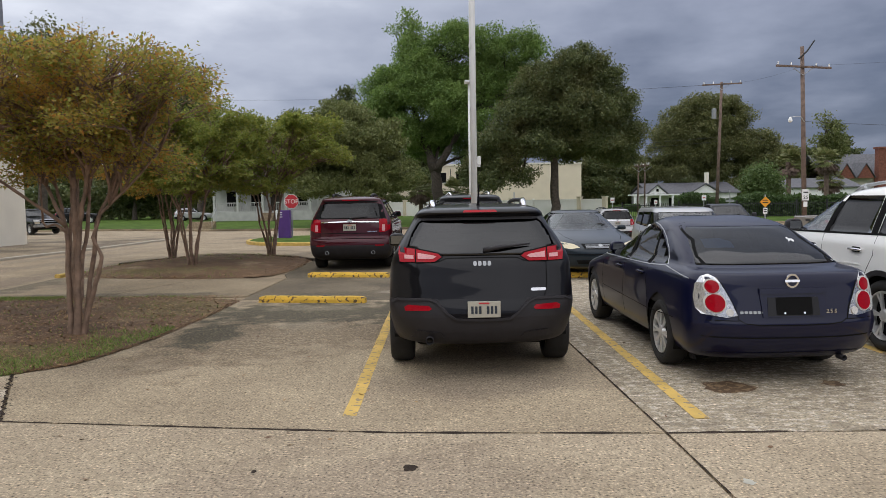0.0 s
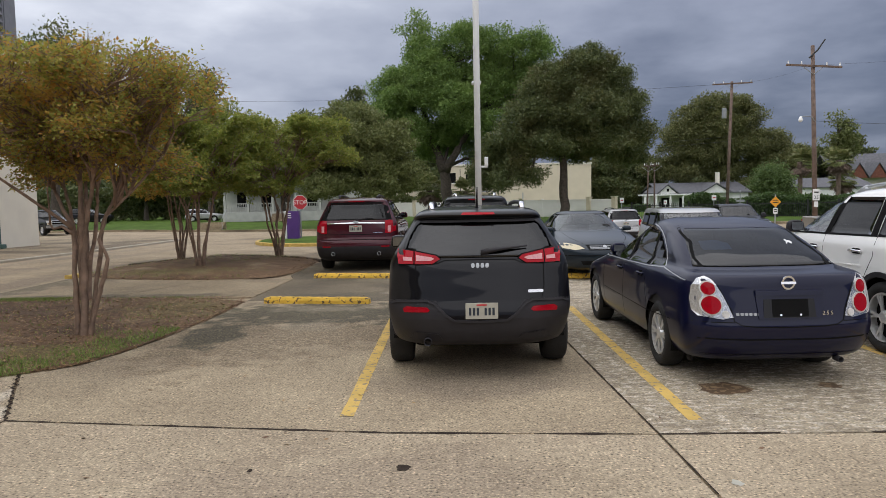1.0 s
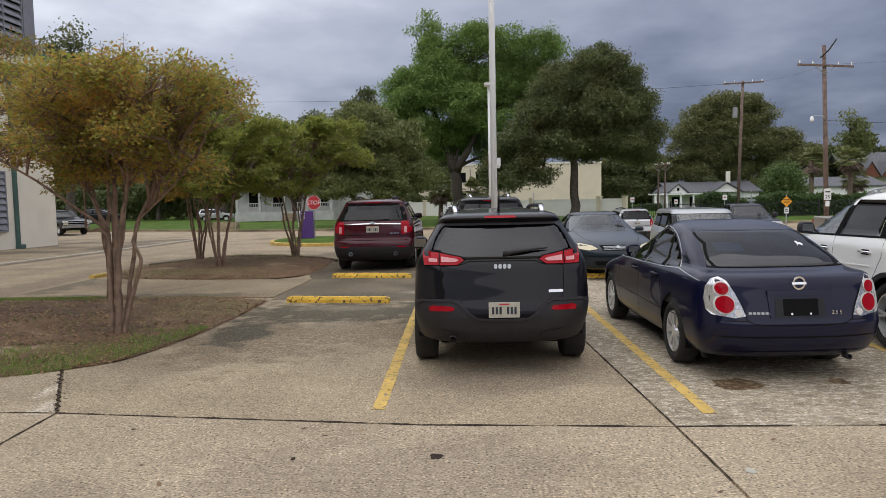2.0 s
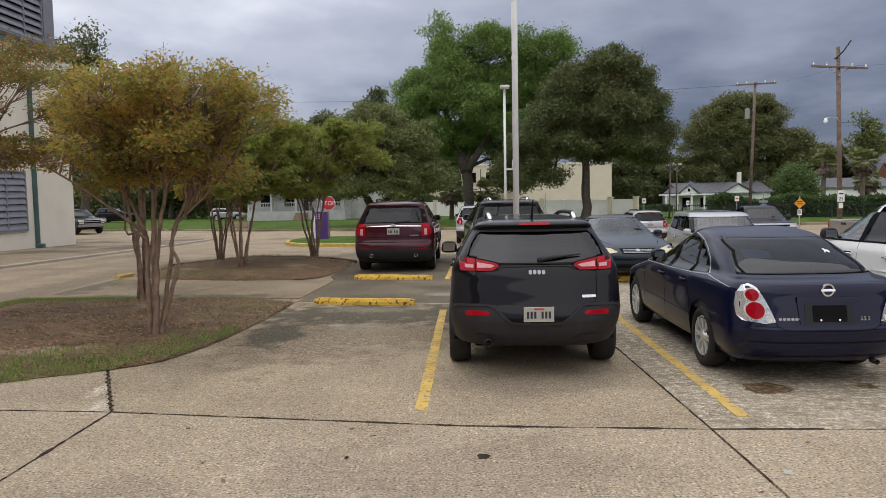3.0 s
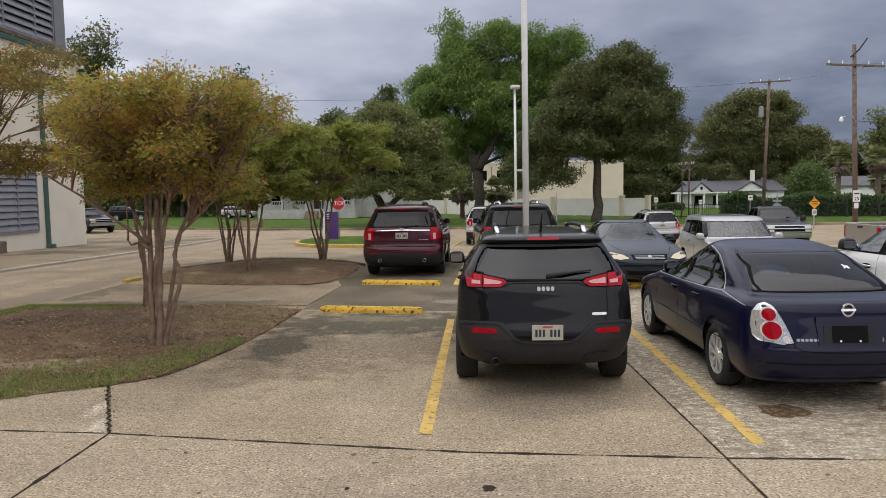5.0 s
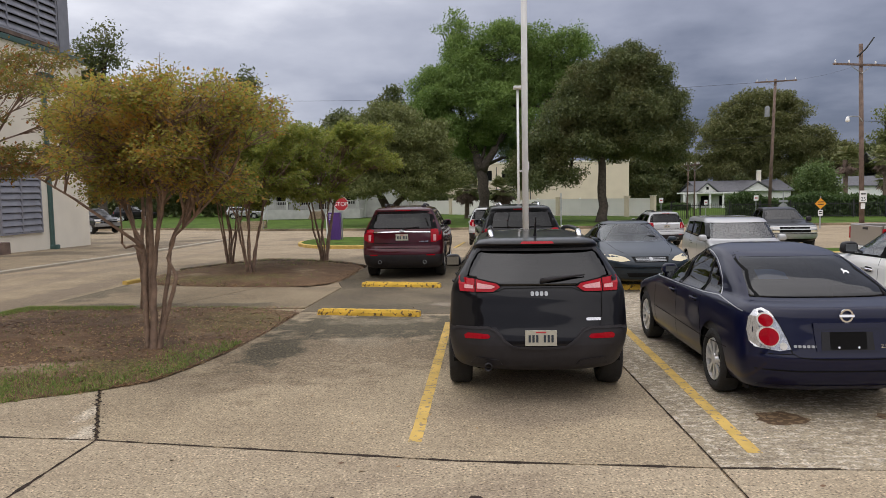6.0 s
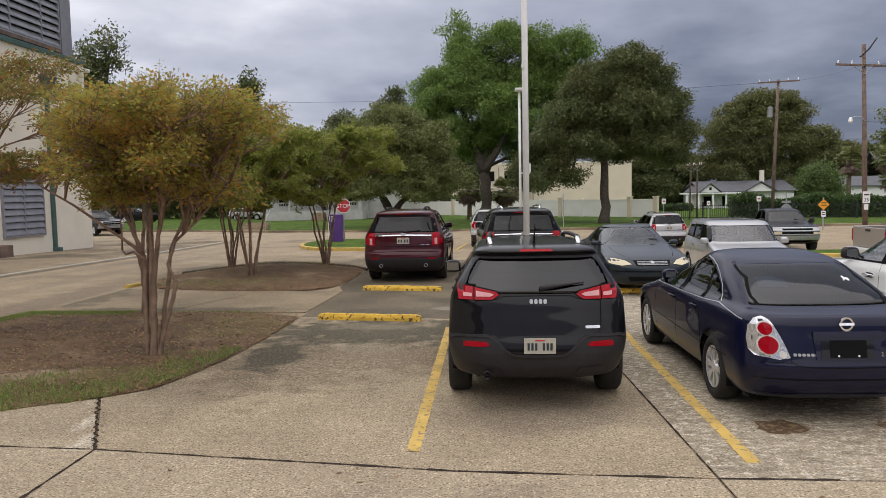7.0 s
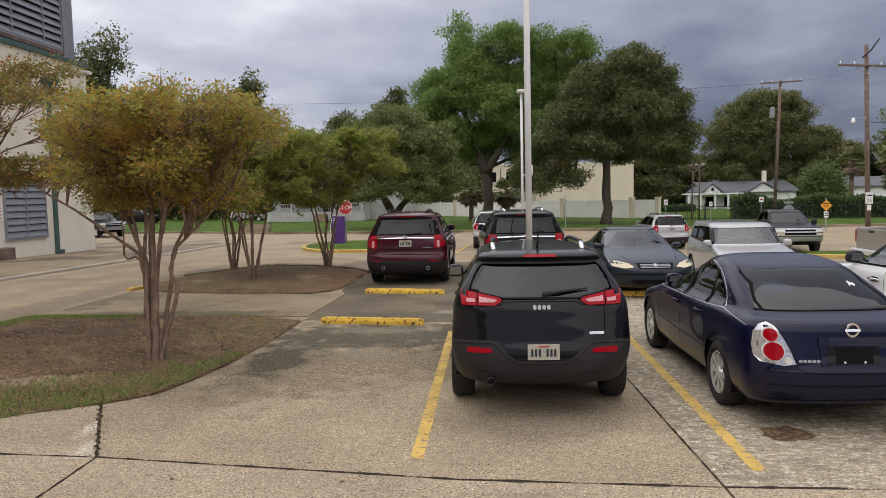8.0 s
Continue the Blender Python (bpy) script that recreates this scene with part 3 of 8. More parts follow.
# tar left in the joints, in broken lengths
rng = random.Random(4)
bm = bmesh.new()
JOINTS = [((-3.53, 5.60), (-0.34, 5.16), 1.0), ((-0.34, 5.16), (1.62, 5.05), 1.2), ((1.62, 5.05), (9, 4.98), 1.1), ((-3.53, 5.60), (-3.45, 0), 1.0), ((1.62, 5.05), (1.49, 8.18), 0.55), ((1.49, 8.18), (1.30, 13.7), 0.5), ((1.62, 5.05), (1.80, 0), 0.35), ((-9, 6.0), (-3.53, 5.60), 0.8)]
for (ax, ay), (bx, by), bold in JOINTS:
    a, b = Vector((ax, ay, 0)), Vector((bx, by, 0))
    d = (b - a).normalized()
    s, n = 0.0, Vector((-d.y, d.x, 0))
    while s < (b - a).length:
        e = min(s + rng.uniform(0.3, 0.9), (b - a).length)
        if rng.random() < 0.9:
            top, low = [], []
            for i in range(9):
                p = a + d * (s + (e - s) * i / 8)
                w = bold * rng.choice((0.009, 0.012, 0.016, 0.024)) * math.sin(math.pi * (i + 0.6) / 9.2) ** 0.4
                top.append(bm.verts.new(p + n * w + Vector((0, 0, 0.003))))
                low.append(bm.verts.new(p - n * w + Vector((0, 0, 0.003))))
            for i in range(8):
                bm.faces.new((low[i], low[i + 1], top[i + 1], top[i]))
        s = e + rng.uniform(0.0, 0.25)
tar = part("joint_filler", bm, "joint", lot, "black tar left in the slab joints")
tagged(tar, kind="stuff")


def ribbon(name, line, width, key, parent, label="", z=0.004, wobble=0.0, seed=1):
    r, bm, rows = random.Random(seed), bmesh.new(), []
    pts = [Vector((*p, 0)) for p in line]
    dense = []
    for p, q in zip(pts, pts[1:]):
        n = max(1, int((q - p).length / 0.12))
        dense += [p.lerp(q, i / n) for i in range(n)]
    dense.append(pts[-1])
    for i, p in enumerate(dense):
        d = (dense[min(i + 1, len(dense) - 1)] - dense[max(i - 1, 0)]).normalized()
        n = Vector((-d.y, d.x, 0)) * width / 2
        up = Vector((0, 0, gz(p.y, p.x) + z))
        rows.append((bm.verts.new(p + n * (1 + r.uniform(-wobble, wobble)) + up), bm.verts.new(p - n * (1 + r.uniform(-wobble, wobble)) + up)))
    for (a, b), (c, d) in zip(rows, rows[1:]):
        bm.faces.new((a, b, d, c))
    return part(name, bm, key, parent, label)


for line in (((-0.735, 5.58), (-0.745, 11.2)), ((1.99, 5.36), (1.95, 11.1)), ((4.70, 5.3), (4.66, 11.0)), ((-0.82, 15.6), (-0.72, 20.8)), ((1.95, 15.4), (2.1, 20.6)), ((4.7, 15.2), (4.85, 20.4)), ((-1.5, 29.6), (-1.2, 34.5))):
    ribbon("stripe", line, 0.115, "yellow", lot, "worn yellow parking stripe", wobble=0.06, seed=int(line[0][0] * 10))

# the broken crack up to the planting bed
bm, rows = bmesh.new(), []
for k in range(71):
    c = Vector((-3.53, 5.6, 0)).lerp(Vector((-4.37, 7.17, 0)), k / 70) + Vector((0.014 * math.sin(k * 0.9) + rng.gauss(0, 0.008), rng.gauss(0, 0.006), 0.004))
    w, v = rng.uniform(0.004, 0.02), rng.uniform(0.004, 0.016)
    rows.append((bm.verts.new(c - Vector((0.88, 0.47, 0)) * w), bm.verts.new(c + Vector((0.88, 0.47, 0)) * v)))
for (a, b), (c, d) in zip(rows, rows[1:]):
    bm.faces.new((a, b, d, c))
for k in range(80):
    c = Vector((-3.53, 5.6, 0)).lerp(Vector((-4.37, 7.17, 0)), rng.random()) + Vector((rng.gauss(0, 0.045), rng.gauss(0, 0.035), 0.006))
    n, r = rng.randint(5, 7), rng.choice((0.003, 0.005, 0.008, 0.012))
    bm.faces.new([bm.verts.new(c + Vector((math.cos(j * math.tau / n), math.sin(j * math.tau / n), 0)) * r * rng.uniform(0.6, 1.3)) for j in range(n)])
tagged(part("crack", bm, "joint", lot, "crumbled crack filled with soil"), kind="stuff")


def blot(name, x, y, rx, ry, key, parent, label, seed):
    r, bm = random.Random(seed), bmesh.new()
    ph = [r.uniform(0, 6.28) for _ in range(4)]
    bm.faces.new([bm.verts.new((x + rx * c * (1 + 0.14 * math.sin(3 * a + ph[0]) + 0.1 * math.sin(5 * a + ph[1]) + 0.05 * math.sin(11 * a + ph[2])), y + ry * s * (1 + 0.12 * math.sin(4 * a + ph[3]) + 0.06 * math.sin(9 * a + ph[1])), gz(y) + 0.0035)) for a, c, s in ((a, math.cos(a), math.sin(a)) for a in (k * math.tau / 40 for k in range(40)))])
    return part(name, bm, key, parent, label)


blot("oil_stain", 2.53, 6.24, 0.22, 0.2, "oil", lot, "brown oil stain", 3)
blot("oil_stain", 3.5, 6.3, 0.09, 0.1, "oil", lot, "brown oil stain", 5)
blot("tar_spot", -0.205, 4.465, 0.045, 0.055, "joint", lot, "black tar spot", 8)
blot("tar_spot", -1.2, 4.45, 0.015, 0.03, "joint", lot, "black tar spot", 9)
blot("paint_spot", 1.83, 4.15, 0.034, 0.045, "plate", lot, "white paint splash", 12)


def bed(name, poly, label, hump, seed):
    """Planting bed: mounded soil on a fine grid inside its outline."""
    poly_s = smooth_poly(poly, 1)
    xs = np.arange(min(p[0] for p in poly) - 0.1, max(p[0] for p in poly) + 0.1, 0.11)
    ys = np.arange(min(p[1] for p in poly) - 0.1, max(p[1] for p in poly) + 0.1, 0.11)
    X, Y = np.meshgrid(xs, ys)
    ok = inside(X, Y, poly_s)
    D = edge_distance(X, Y, poly_s)
    bm, vs = bmesh.new(), {}
    rim = [bm.verts.new((x, y, gz(y) + 0.004)) for x, y in poly_s]
    for j in range(len(ys)):
        for i in range(len(xs)):
            if ok[j, i] and D[j, i] > 0.07:
                x, y = X[j, i], Y[j, i]
                h = hump * min(1, D[j, i] / 0.9) ** 0.7 + 0.022 * noise.noise((x * 1.7, y * 1.7, seed)) + 0.02 * noise.noise((x * 5, y * 5, seed))
                vs[j, i] = bm.verts.new((x, y, gz(y) + 0.012 + max(0.0, h)))
    for (j, i), v in list(vs.items()):
        q = [vs.get((j, i)), vs.get((j, i + 1)), vs.get((j + 1, i + 1)), vs.get((j + 1, i))]
        if all(q):
            bm.faces.new(q)
    es = [e for e in bm.edges if e.is_boundary]
    rim_edges = [bm.edges.new((a, b)) for a, b in zip(rim, rim[1:] + rim[:1])]
    bmesh.ops.triangle_fill(bm, use_beauty=True, edges=es + rim_edges)
    bmesh.ops.recalc_face_normals(bm, faces=bm.faces)
    return structure(name, bm, "dirt", label, "planting bed", True)


bed("planting_bed", BED_A, "bare brown planting bed with a fringe of grass", 0.07, 1.0)
bed("planting_bed", BED_B, "bare brown planting bed with a dark edging", 0.10, 5.0)


def blades(name, n, sample, label, seed, tall=(0.03, 0.08), wide=0.005):
    """Loose grass blades."""
    r = np.random.default_rng(seed)
    pts = sample(r, n)
    n = len(pts)
    a = r.uniform(0, math.tau, n)
    h = r.uniform(*tall, n)
    lean = r.normal(0, 0.45, (n, 2)) * h[:, None]
    w = np.stack([np.cos(a), np.sin(a), np.zeros(n)], 1) * (wide * r.uniform(0.6, 1.4, n))[:, None]
    top = pts + np.concatenate([lean, h[:, None]], 1)
    v = np.stack([pts - w, pts + w, top], 1).reshape(-1, 3)
    ob = new(name, mesh_of(name, v, np.arange(3 * n).reshape(-1, 3), "blade"))
    return tagged(ob, label, "grass", "", "stuff")


def in_bed(poly, keep):
    def sample(r, n):
        p = np.array(poly)
        x, y = r.uniform(p[:, 0].min(), p[:, 0].max(), n), r.uniform(p[:, 1].min(), p[:, 1].max(), n)
        d = edge_distance(x, y, poly)
        ok = inside(x, y, poly) & keep(x, y, d, r)
        return np.stack([x, y, 0.02 + 0.06 * np.minimum(1, d / 0.9) ** 0.7], 1)[ok]
    return sample


def patchy(x, y, s):
    return np.array([noise.noise((float(a) * s, float(b) * s, 3.0)) for a, b in zip(x, y)])


blades("bed_grass", 150000, in_bed(BED_A, lambda x, y, d, r: ((y < 9.6) & (d < (0.9 + 0.75 * patchy(x, y, 1.4)) * r.uniform(0.05, 1, len(x)) ** 0.9 * (patchy(x, y, 3.1) > r.uniform(-0.75, 0.3, len(x))) * np.clip((-x - 3.5) / 1.0, 0.05, 1.3))) | ((x < -6.8) & (y > 10.3) & (d < 0.75 * r.uniform(0.2, 1, len(x)))) | (r.random(len(x)) < 0.01 + 0.07 * np.clip(patchy(x, y, 1.6), 0, 1))), "short green grass fringing the planting bed", 3, (0.02, 0.055))
blades("bed_grass", 30000, in_bed(BED_B, lambda x, y, d, r: (r.random(len(x)) < 0.05 + 0.25 * np.clip(patchy(x, y, 1.3), 0, 1)) & (x < -4.5)), "sparse yellow-green grass in the planting bed", 4)


def litter(name, n, sample, label, seed):
    """Small fallen leaves lying flat."""
    r = np.random.default_rng(seed)
    p = sample(r, n)
    n = len(p)
    a = r.uniform(0, math.tau, n)
    L = r.uniform(0.010, 0.034, n)[:, None]
    d = np.stack([np.cos(a), np.sin(a), r.normal(0, 0.35, n)], 1)
    e = np.stack([-np.sin(a), np.cos(a), r.normal(0, 0.35, n)], 1)
    p[:, 2] += 0.006
    v = np.stack([p - d * L, p + e * L * 0.45, p + d * L, p - e * L * 0.45], 1).reshape(-1, 3)
    v[:, 2] = np.maximum(v[:, 2], p.repeat(4, 0)[:, 2] - 0.004)
    return tagged(new(name, mesh_of(name, v, np.arange(4 * n).reshape(-1, 4), "litter")), label, "leaves", "", "stuff")


def rim_of(poly, lo, hi, out=0.03):
    """Places along an outline, a little to both sides."""
    def sample(r, n):
        p = np.array(smooth_poly(poly, 1))
        q = np.roll(p, -1, 0)
        L = np.hypot(*(q - p).T)
        k = r.choice(len(p), n, p=L / L.sum())
        t = r.random(n)[:, None]
        v = p[k] * (1 - t) + q[k] * t + r.normal(0, out, (n, 2))
        ok = (v[:, 0] > lo) & (v[:, 0] < hi) & (patchy(v[:, 0], v[:, 1], 2.3) > r.uniform(-0.5, 0.5, n))
        return np.stack([v[:, 0], v[:, 1], np.full(n, 0.002)], 1)[ok]
    return sample


blades("edge_grass", 12000, rim_of(BED_A, -9, -4.3), "ragged grass growing over the edge of the slab", 13, (0.02, 0.055))
litter("soil_crumbs", 5000, rim_of(BED_A, -9, -3.3, 0.025), "soil and leaf crumbs along the slab edge", 14)
litter("soil_crumbs", 2500, rim_of(BED_B, -9, -3.3, 0.04), "soil and leaf crumbs along the edging", 15)
litter("fallen_leaves", 17000, in_bed(BED_A, lambda x, y, d, r: r.random(len(x)) < 0.9), "brown fallen leaves on the planting bed", 8)
litter("fallen_leaves", 9000, in_bed(BED_B, lambda x, y, d, r: r.random(len(x)) < 0.9), "brown fallen leaves on the planting bed", 9)


def strewn(r, n):
    x, y = r.uniform(-3.6, 3.0, n), 3.5 + 9.5 * r.random(n) ** 0.8
    return np.stack([x, y, np.full(n, 0.001)], 1)


litter("fallen_leaves", 110, strewn, "scattered dry leaves on the concrete", 10)


# ---- cars ----
def pchip(xs, ys):
    """Monotone cubic through points."""
    x, y = np.array(xs, float), np.array(ys, float)
    h, d = np.diff(x), np.diff(y) / np.diff(x)
    m = np.zeros(len(x))
    m[0], m[-1] = d[0], d[-1]
    for i in range(1, len(x) - 1):
        if d[i - 1] * d[i] > 0:
            w1, w2 = 2 * h[i] + h[i - 1], h[i] + 2 * h[i - 1]
            m[i] = (w1 + w2) / (w1 / d[i - 1] + w2 / d[i])

    def f(q):
        q = np.clip(np.asarray(q, float), x[0], x[-1])
        i = np.clip(np.searchsorted(x, q) - 1, 0, len(x) - 2)
        t = (q - x[i]) / h[i]
        return (2 * t**3 - 3 * t**2 + 1) * y[i] + (t**3 - 2 * t**2 + t) * h[i] * m[i] + (-2 * t**3 + 3 * t**2) * y[i + 1] + (t**3 - t**2) * h[i] * m[i + 1]
    return f


class Shell:
    """A car body as a stack of plan outlines: rows of height, rear end, front end, half width."""

    def __init__(self, rows, dr, df, nr=3.0, nf=2.6, low=None):
        z, a, b, w = zip(*rows)
        self.z, self.dr, self.df, self.nr, self.nf = z, dr, df, nr, nf
        self.low = low
        self.rear, self.front, self.wide = pchip(z, a), pchip(z, b), pchip(z, w)

    def ends(self, z):
        a, b, w = float(self.rear(z)), float(self.front(z)), float(self.wide(z))
        room = max(0.05, (b - a) * 0.5)
        dr = self.dr if not self.low else self.dr + self.low * max(0.0, min(1.0, (0.72 - z) / 0.35))
        return a, b, w, min(dr, room), min(self.df, room)

    def side(self, s, z):
        a, b, w, dr, df = self.ends(z)
        if s < a + dr:
            u = min(1.0, max(0.0, (a + dr - s) / dr))
            return w * (1 - u**self.nr) ** (1 / self.nr)
        if s > b - df:
            u = min(1.0, max(0.0, (s - b + df) / df))
            return w * (1 - u**self.nf) ** (1 / self.nf)
        return w

    def end(self, x, z, front):
        a, b, w, dr, df = self.ends(z)
        n = self.nf if front else self.nr
        u = min(0.999, abs(x) / w)
        d = (1 - u**n) ** (1 / n)
        return b - df + df * d if front else a + dr - dr * d

    def ring(self, z, grow=0.0, K=12, side=18):
        a, b, w, dr, df = self.ends(z)
        a, b, w = a - grow, b + grow, w + grow
        half = []
        for k in range(K):
            t = math.pi / 2 * k / K
            half.append((w * math.sin(t) ** (2 / self.nr), a + dr - dr * math.cos(t) ** (2 / self.nr)))
        for k in range(side + 1):
            half.append((w, a + dr + (b - df - a - dr) * k / side))
        for k in range(K - 1, -1, -1):
            t = math.pi / 2 * k / K
            half.append((w * math.sin(t) ** (2 / self.nf), b - df + df * math.cos(t) ** (2 / self.nf)))
        return [(x, y, z) for x, y in half] + [(-x, y, z) for x, y in half[-2:0:-1]]

    def solid(self, z0=None, z1=None, grow=0.0, steps=3):
        zs = []
        for p, q in zip(self.z, self.z[1:]):
            zs += [p + (q - p) * i / steps for i in range(steps)]
        zs.append(self.z[-1])
        if z0 is not None:
            zs = [z0] + [z for z in zs if z0 + 0.01 < z < z1 - 0.01] + [z1]
        bm = bmesh.new()
        rings = [[bm.verts.new(p) for p in self.ring(z, grow)] for z in zs]
        for r, q in zip(rings, rings[1:]):
            n = len(r)
            for k in range(n):
                bm.faces.new((r[k], r[(k + 1) % n], q[(k + 1) % n], q[k]))
        bm.faces.new(rings[0][::-1])
        bm.faces.new(rings[-1])
        bmesh.ops.recalc_face_normals(bm, faces=bm.faces)
        return bm

    def patch(self, poly, face, off, thick=0.02, step=0.09):
        """A thin plate with the outline poly, bent onto one face of the shell: L or R in (along, z), rear or front in (x, z)."""
        bm = bmesh.new()
        bm.faces.new([bm.verts.new((a, 0, z)) for a, z in poly])
        for axis in (0, 2):
            lo, hi = min(v.co[axis] for v in bm.verts), max(v.co[axis] for v in bm.verts)
            n = int((hi - lo) / step)
            no = Vector((1, 0, 0)) if axis == 0 else Vector((0, 0, 1))
            for i in range(1, n + 1):
                bmesh.ops.bisect_plane(bm, geom=bm.verts[:] + bm.edges[:] + bm.faces[:], plane_co=no * (lo + (hi - lo) * i / (n + 1)), plane_no=no)
        rim = [e for e in bm.edges if e.is_boundary]
        got = bmesh.ops.extrude_edge_only(bm, edges=rim)["geom"]
        deep = {g for g in got if isinstance(g, bmesh.types.BMVert)}
        for v in bm.verts:
            d = off - (thick if v in deep else 0)
            a, z = v.co.x, v.co.z
            if face in "LR":
                x = self.side(a, z) + d
                v.co = (x if face == "R" else -x, a, z)
            else:
                s = self.end(a, z, face == "front")
                v.co = (a, s + d if face == "front" else s - d, z)
        bm.normal_update()
        way = {"L": Vector((-1, 0, 0)), "R": Vector((1, 0, 0)), "rear": Vector((0, -1, 0)), "front": Vector((0, 1, 0))}[face]
        for f in bm.faces:
            if not any(v in deep for v in f.verts) and f.normal.dot(way) < 0:
                f.normal_flip()
        return bm


def rrect(a0, z0, a1, z1, r=0.03, n=4):
    r = min(r, (a1 - a0) / 2.01, (z1 - z0) / 2.01)
    out = []
    for cx, cz, t0 in ((a1 - r, z1 - r, 0), (a0 + r, z1 - r, 90), (a0 + r, z0 + r, 180), (a1 - r, z0 + r, 270)):
        out += [(cx + r * math.cos(radians(t0 + 90 * k / n)), cz + r * math.sin(radians(t0 + 90 * k / n))) for k in range(n + 1)]
    return out


def strip(pts, w):
    """The outline of a line of width w."""
    up, dn = [], []
    for i, p in enumerate(pts):
        d = (Vector(pts[min(i + 1, len(pts) - 1)]) - Vector(pts[max(i - 1, 0)])).normalized()
        n = Vector((-d.y, d.x)) * w / 2
        up.append((p[0] + n.x, p[1] + n.y))
        dn.append((p[0] - n.x, p[1] - n.y))
    return up + dn[::-1]


def mirror(poly):
    return [(-a, z) for a, z in poly[::-1]]


def region(bm, poly, face, act):
    """Cuts an outline into the skin on one face; act: None takes the piece out, a number gives it that material slot."""
    lo = [min(p[i] for p in poly) - 0.02 for i in (0, 1)]
    hi = [max(p[i] for p in poly) + 0.02 for i in (0, 1)]
    ax = 1 if face in "LR" else 0

    def on(c, n):
        if face in "LR":
            return (c.x > 0.2) == (face == "R") and abs(c.x) > 0.2 and abs(n.x) > 0.12
        return n.y > 0.05 if face == "front" else n.y < -0.05

    def picked():
        out = []
        for f in bm.faces:
            if on(f.calc_center_median(), f.normal):
                p = [v.co[ax] for v in f.verts]
                q = [v.co.z for v in f.verts]
                if min(p) < hi[0] and max(p) > lo[0] and min(q) < hi[1] and max(q) > lo[1]:
                    out.append(f)
        return out
    bm.normal_update()
    fs = picked()
    geom = list({e for f in fs for e in f.edges}) + list({v for f in fs for v in f.verts}) + fs
    for p, q in zip(poly, poly[1:] + poly[:1]):
        d = Vector((q[0] - p[0], q[1] - p[1]))
        if d.length < 1e-5:
            continue
        no = Vector((0, -d.y, d.x)) if face in "LR" else Vector((-d.y, 0, d.x))
        co = Vector((0, p[0], p[1])) if face in "LR" else Vector((p[0], 0, p[1]))
        geom = bmesh.ops.bisect_plane(bm, geom=geom, plane_co=co, plane_no=no.normalized(), dist=1e-5)["geom"]
    fs = [g for g in geom if isinstance(g, bmesh.types.BMFace)]
    if not fs:
        return
    cs = [f.calc_center_median() for f in fs]
    ok = inside([c[ax] for c in cs], [c.z for c in cs], poly)
    hit = [f for f, k in zip(fs, ok) if k]
    if act is None:
        bmesh.ops.delete(bm, geom=hit, context="FACES")
    else:
        for f in hit:
            f.material_index = act


def band(bm, z0, z1, s0, s1, slot):
    """Gives all skin between two heights and two stations a material slot."""
    for co, no in (((0, 0, z0), (0, 0, 1)), ((0, 0, z1), (0, 0, 1)), ((0, s0, 0), (0, 1, 0)), ((0, s1, 0), (0, 1, 0))):
        bmesh.ops.bisect_plane(bm, geom=bm.verts[:] + bm.edges[:] + bm.faces[:], plane_co=co, plane_no=no)
    for f in bm.faces:
        c = f.calc_center_median()
        if z0 < c.z < z1 and s0 < c.y < s1:
            f.material_index = slot


def circle(a, z, r, n=24, k=1.0):
    return [(a + r * math.cos(i * math.tau / n), z + r * k * math.sin(i * math.tau / n)) for i in range(n)]


def wheel(car, x, y, r, width, out, spokes, rim_r, key="alloy", double=False):
    """One wheel: hub drum, tyre and spoked rim. out: +1 or -1, the side that faces away from the car."""
    c = (x, y, r)
    bm = bmesh.new()
    lathe(bm, [(-out * width * 0.35, 0.02), (-out * width * 0.35, rim_r * 0.9), (out * width * 0.1, rim_r * 0.9), (out * width * 0.1, 0.02)], 24, "x", c)
    hub = part("wheel", bm, "dark", car)
    bm = bmesh.new()
    h = width / 2
    prof = [(-h * 0.7, rim_r), (-h, rim_r + 0.03), (-h, r - 0.035), (-h * 0.8, r - 0.008), (-h * 0.3, r), (h * 0.3, r), (h * 0.8, r - 0.008), (h, r - 0.035), (h, rim_r + 0.03), (h * 0.7, rim_r)]
    lathe(bm, prof, 40, "x", c)
    bmesh.ops.recalc_face_normals(bm, faces=bm.faces)
    part("tyre", bm, "rubber", hub, smooth=True)
    bm = bmesh.new()
    o = out * h
    lathe(bm, [(o * 0.2, rim_r * 0.93), (o * 0.86, rim_r * 0.95), (o * 0.9, rim_r * 1.0), (o * 0.7, rim_r * 1.03)], 40, "x", c)
    lathe(bm, [(o * 0.55, 0.075), (o * 0.85, 0.06), (o * 0.88, 0.03), (o * 0.88, 0.001)], 20, "x", c)
    for k in range(spokes):
        for da in ((-0.13, 0.13) if double else (0.0,)):
            a = math.tau * k / spokes
            w0, w1 = (0.010, 0.015) if double else (0.03, 0.045)
            vs = []
            for rad, w, dep in ((0.05, w0, 0.82), (rim_r * 0.55, (w0 + w1) / 2, 0.80), (rim_r * 0.95, w1, 0.86)):
                b = a + da * rad / rim_r
                ca, sa = math.cos(b), math.sin(b)
                for sw, back in ((-w, 0), (w, 0), (w * 0.8, 0.025), (-w * 0.8, 0.025)):
                    vs.append(bm.verts.new((c[0] + o * dep - out * back, c[1] + ca * rad - sa * sw, c[2] + sa * rad + ca * sw)))
            for i in (0, 4):
                for j in range(4):
                    bm.faces.new((vs[i + j], vs[i + (j + 1) % 4], vs[i + 4 + (j + 1) % 4], vs[i + 4 + j]))
    bmesh.ops.recalc_face_normals(bm, faces=bm.faces)
    part("rim", bm, key, hub, smooth=False)
    return hub


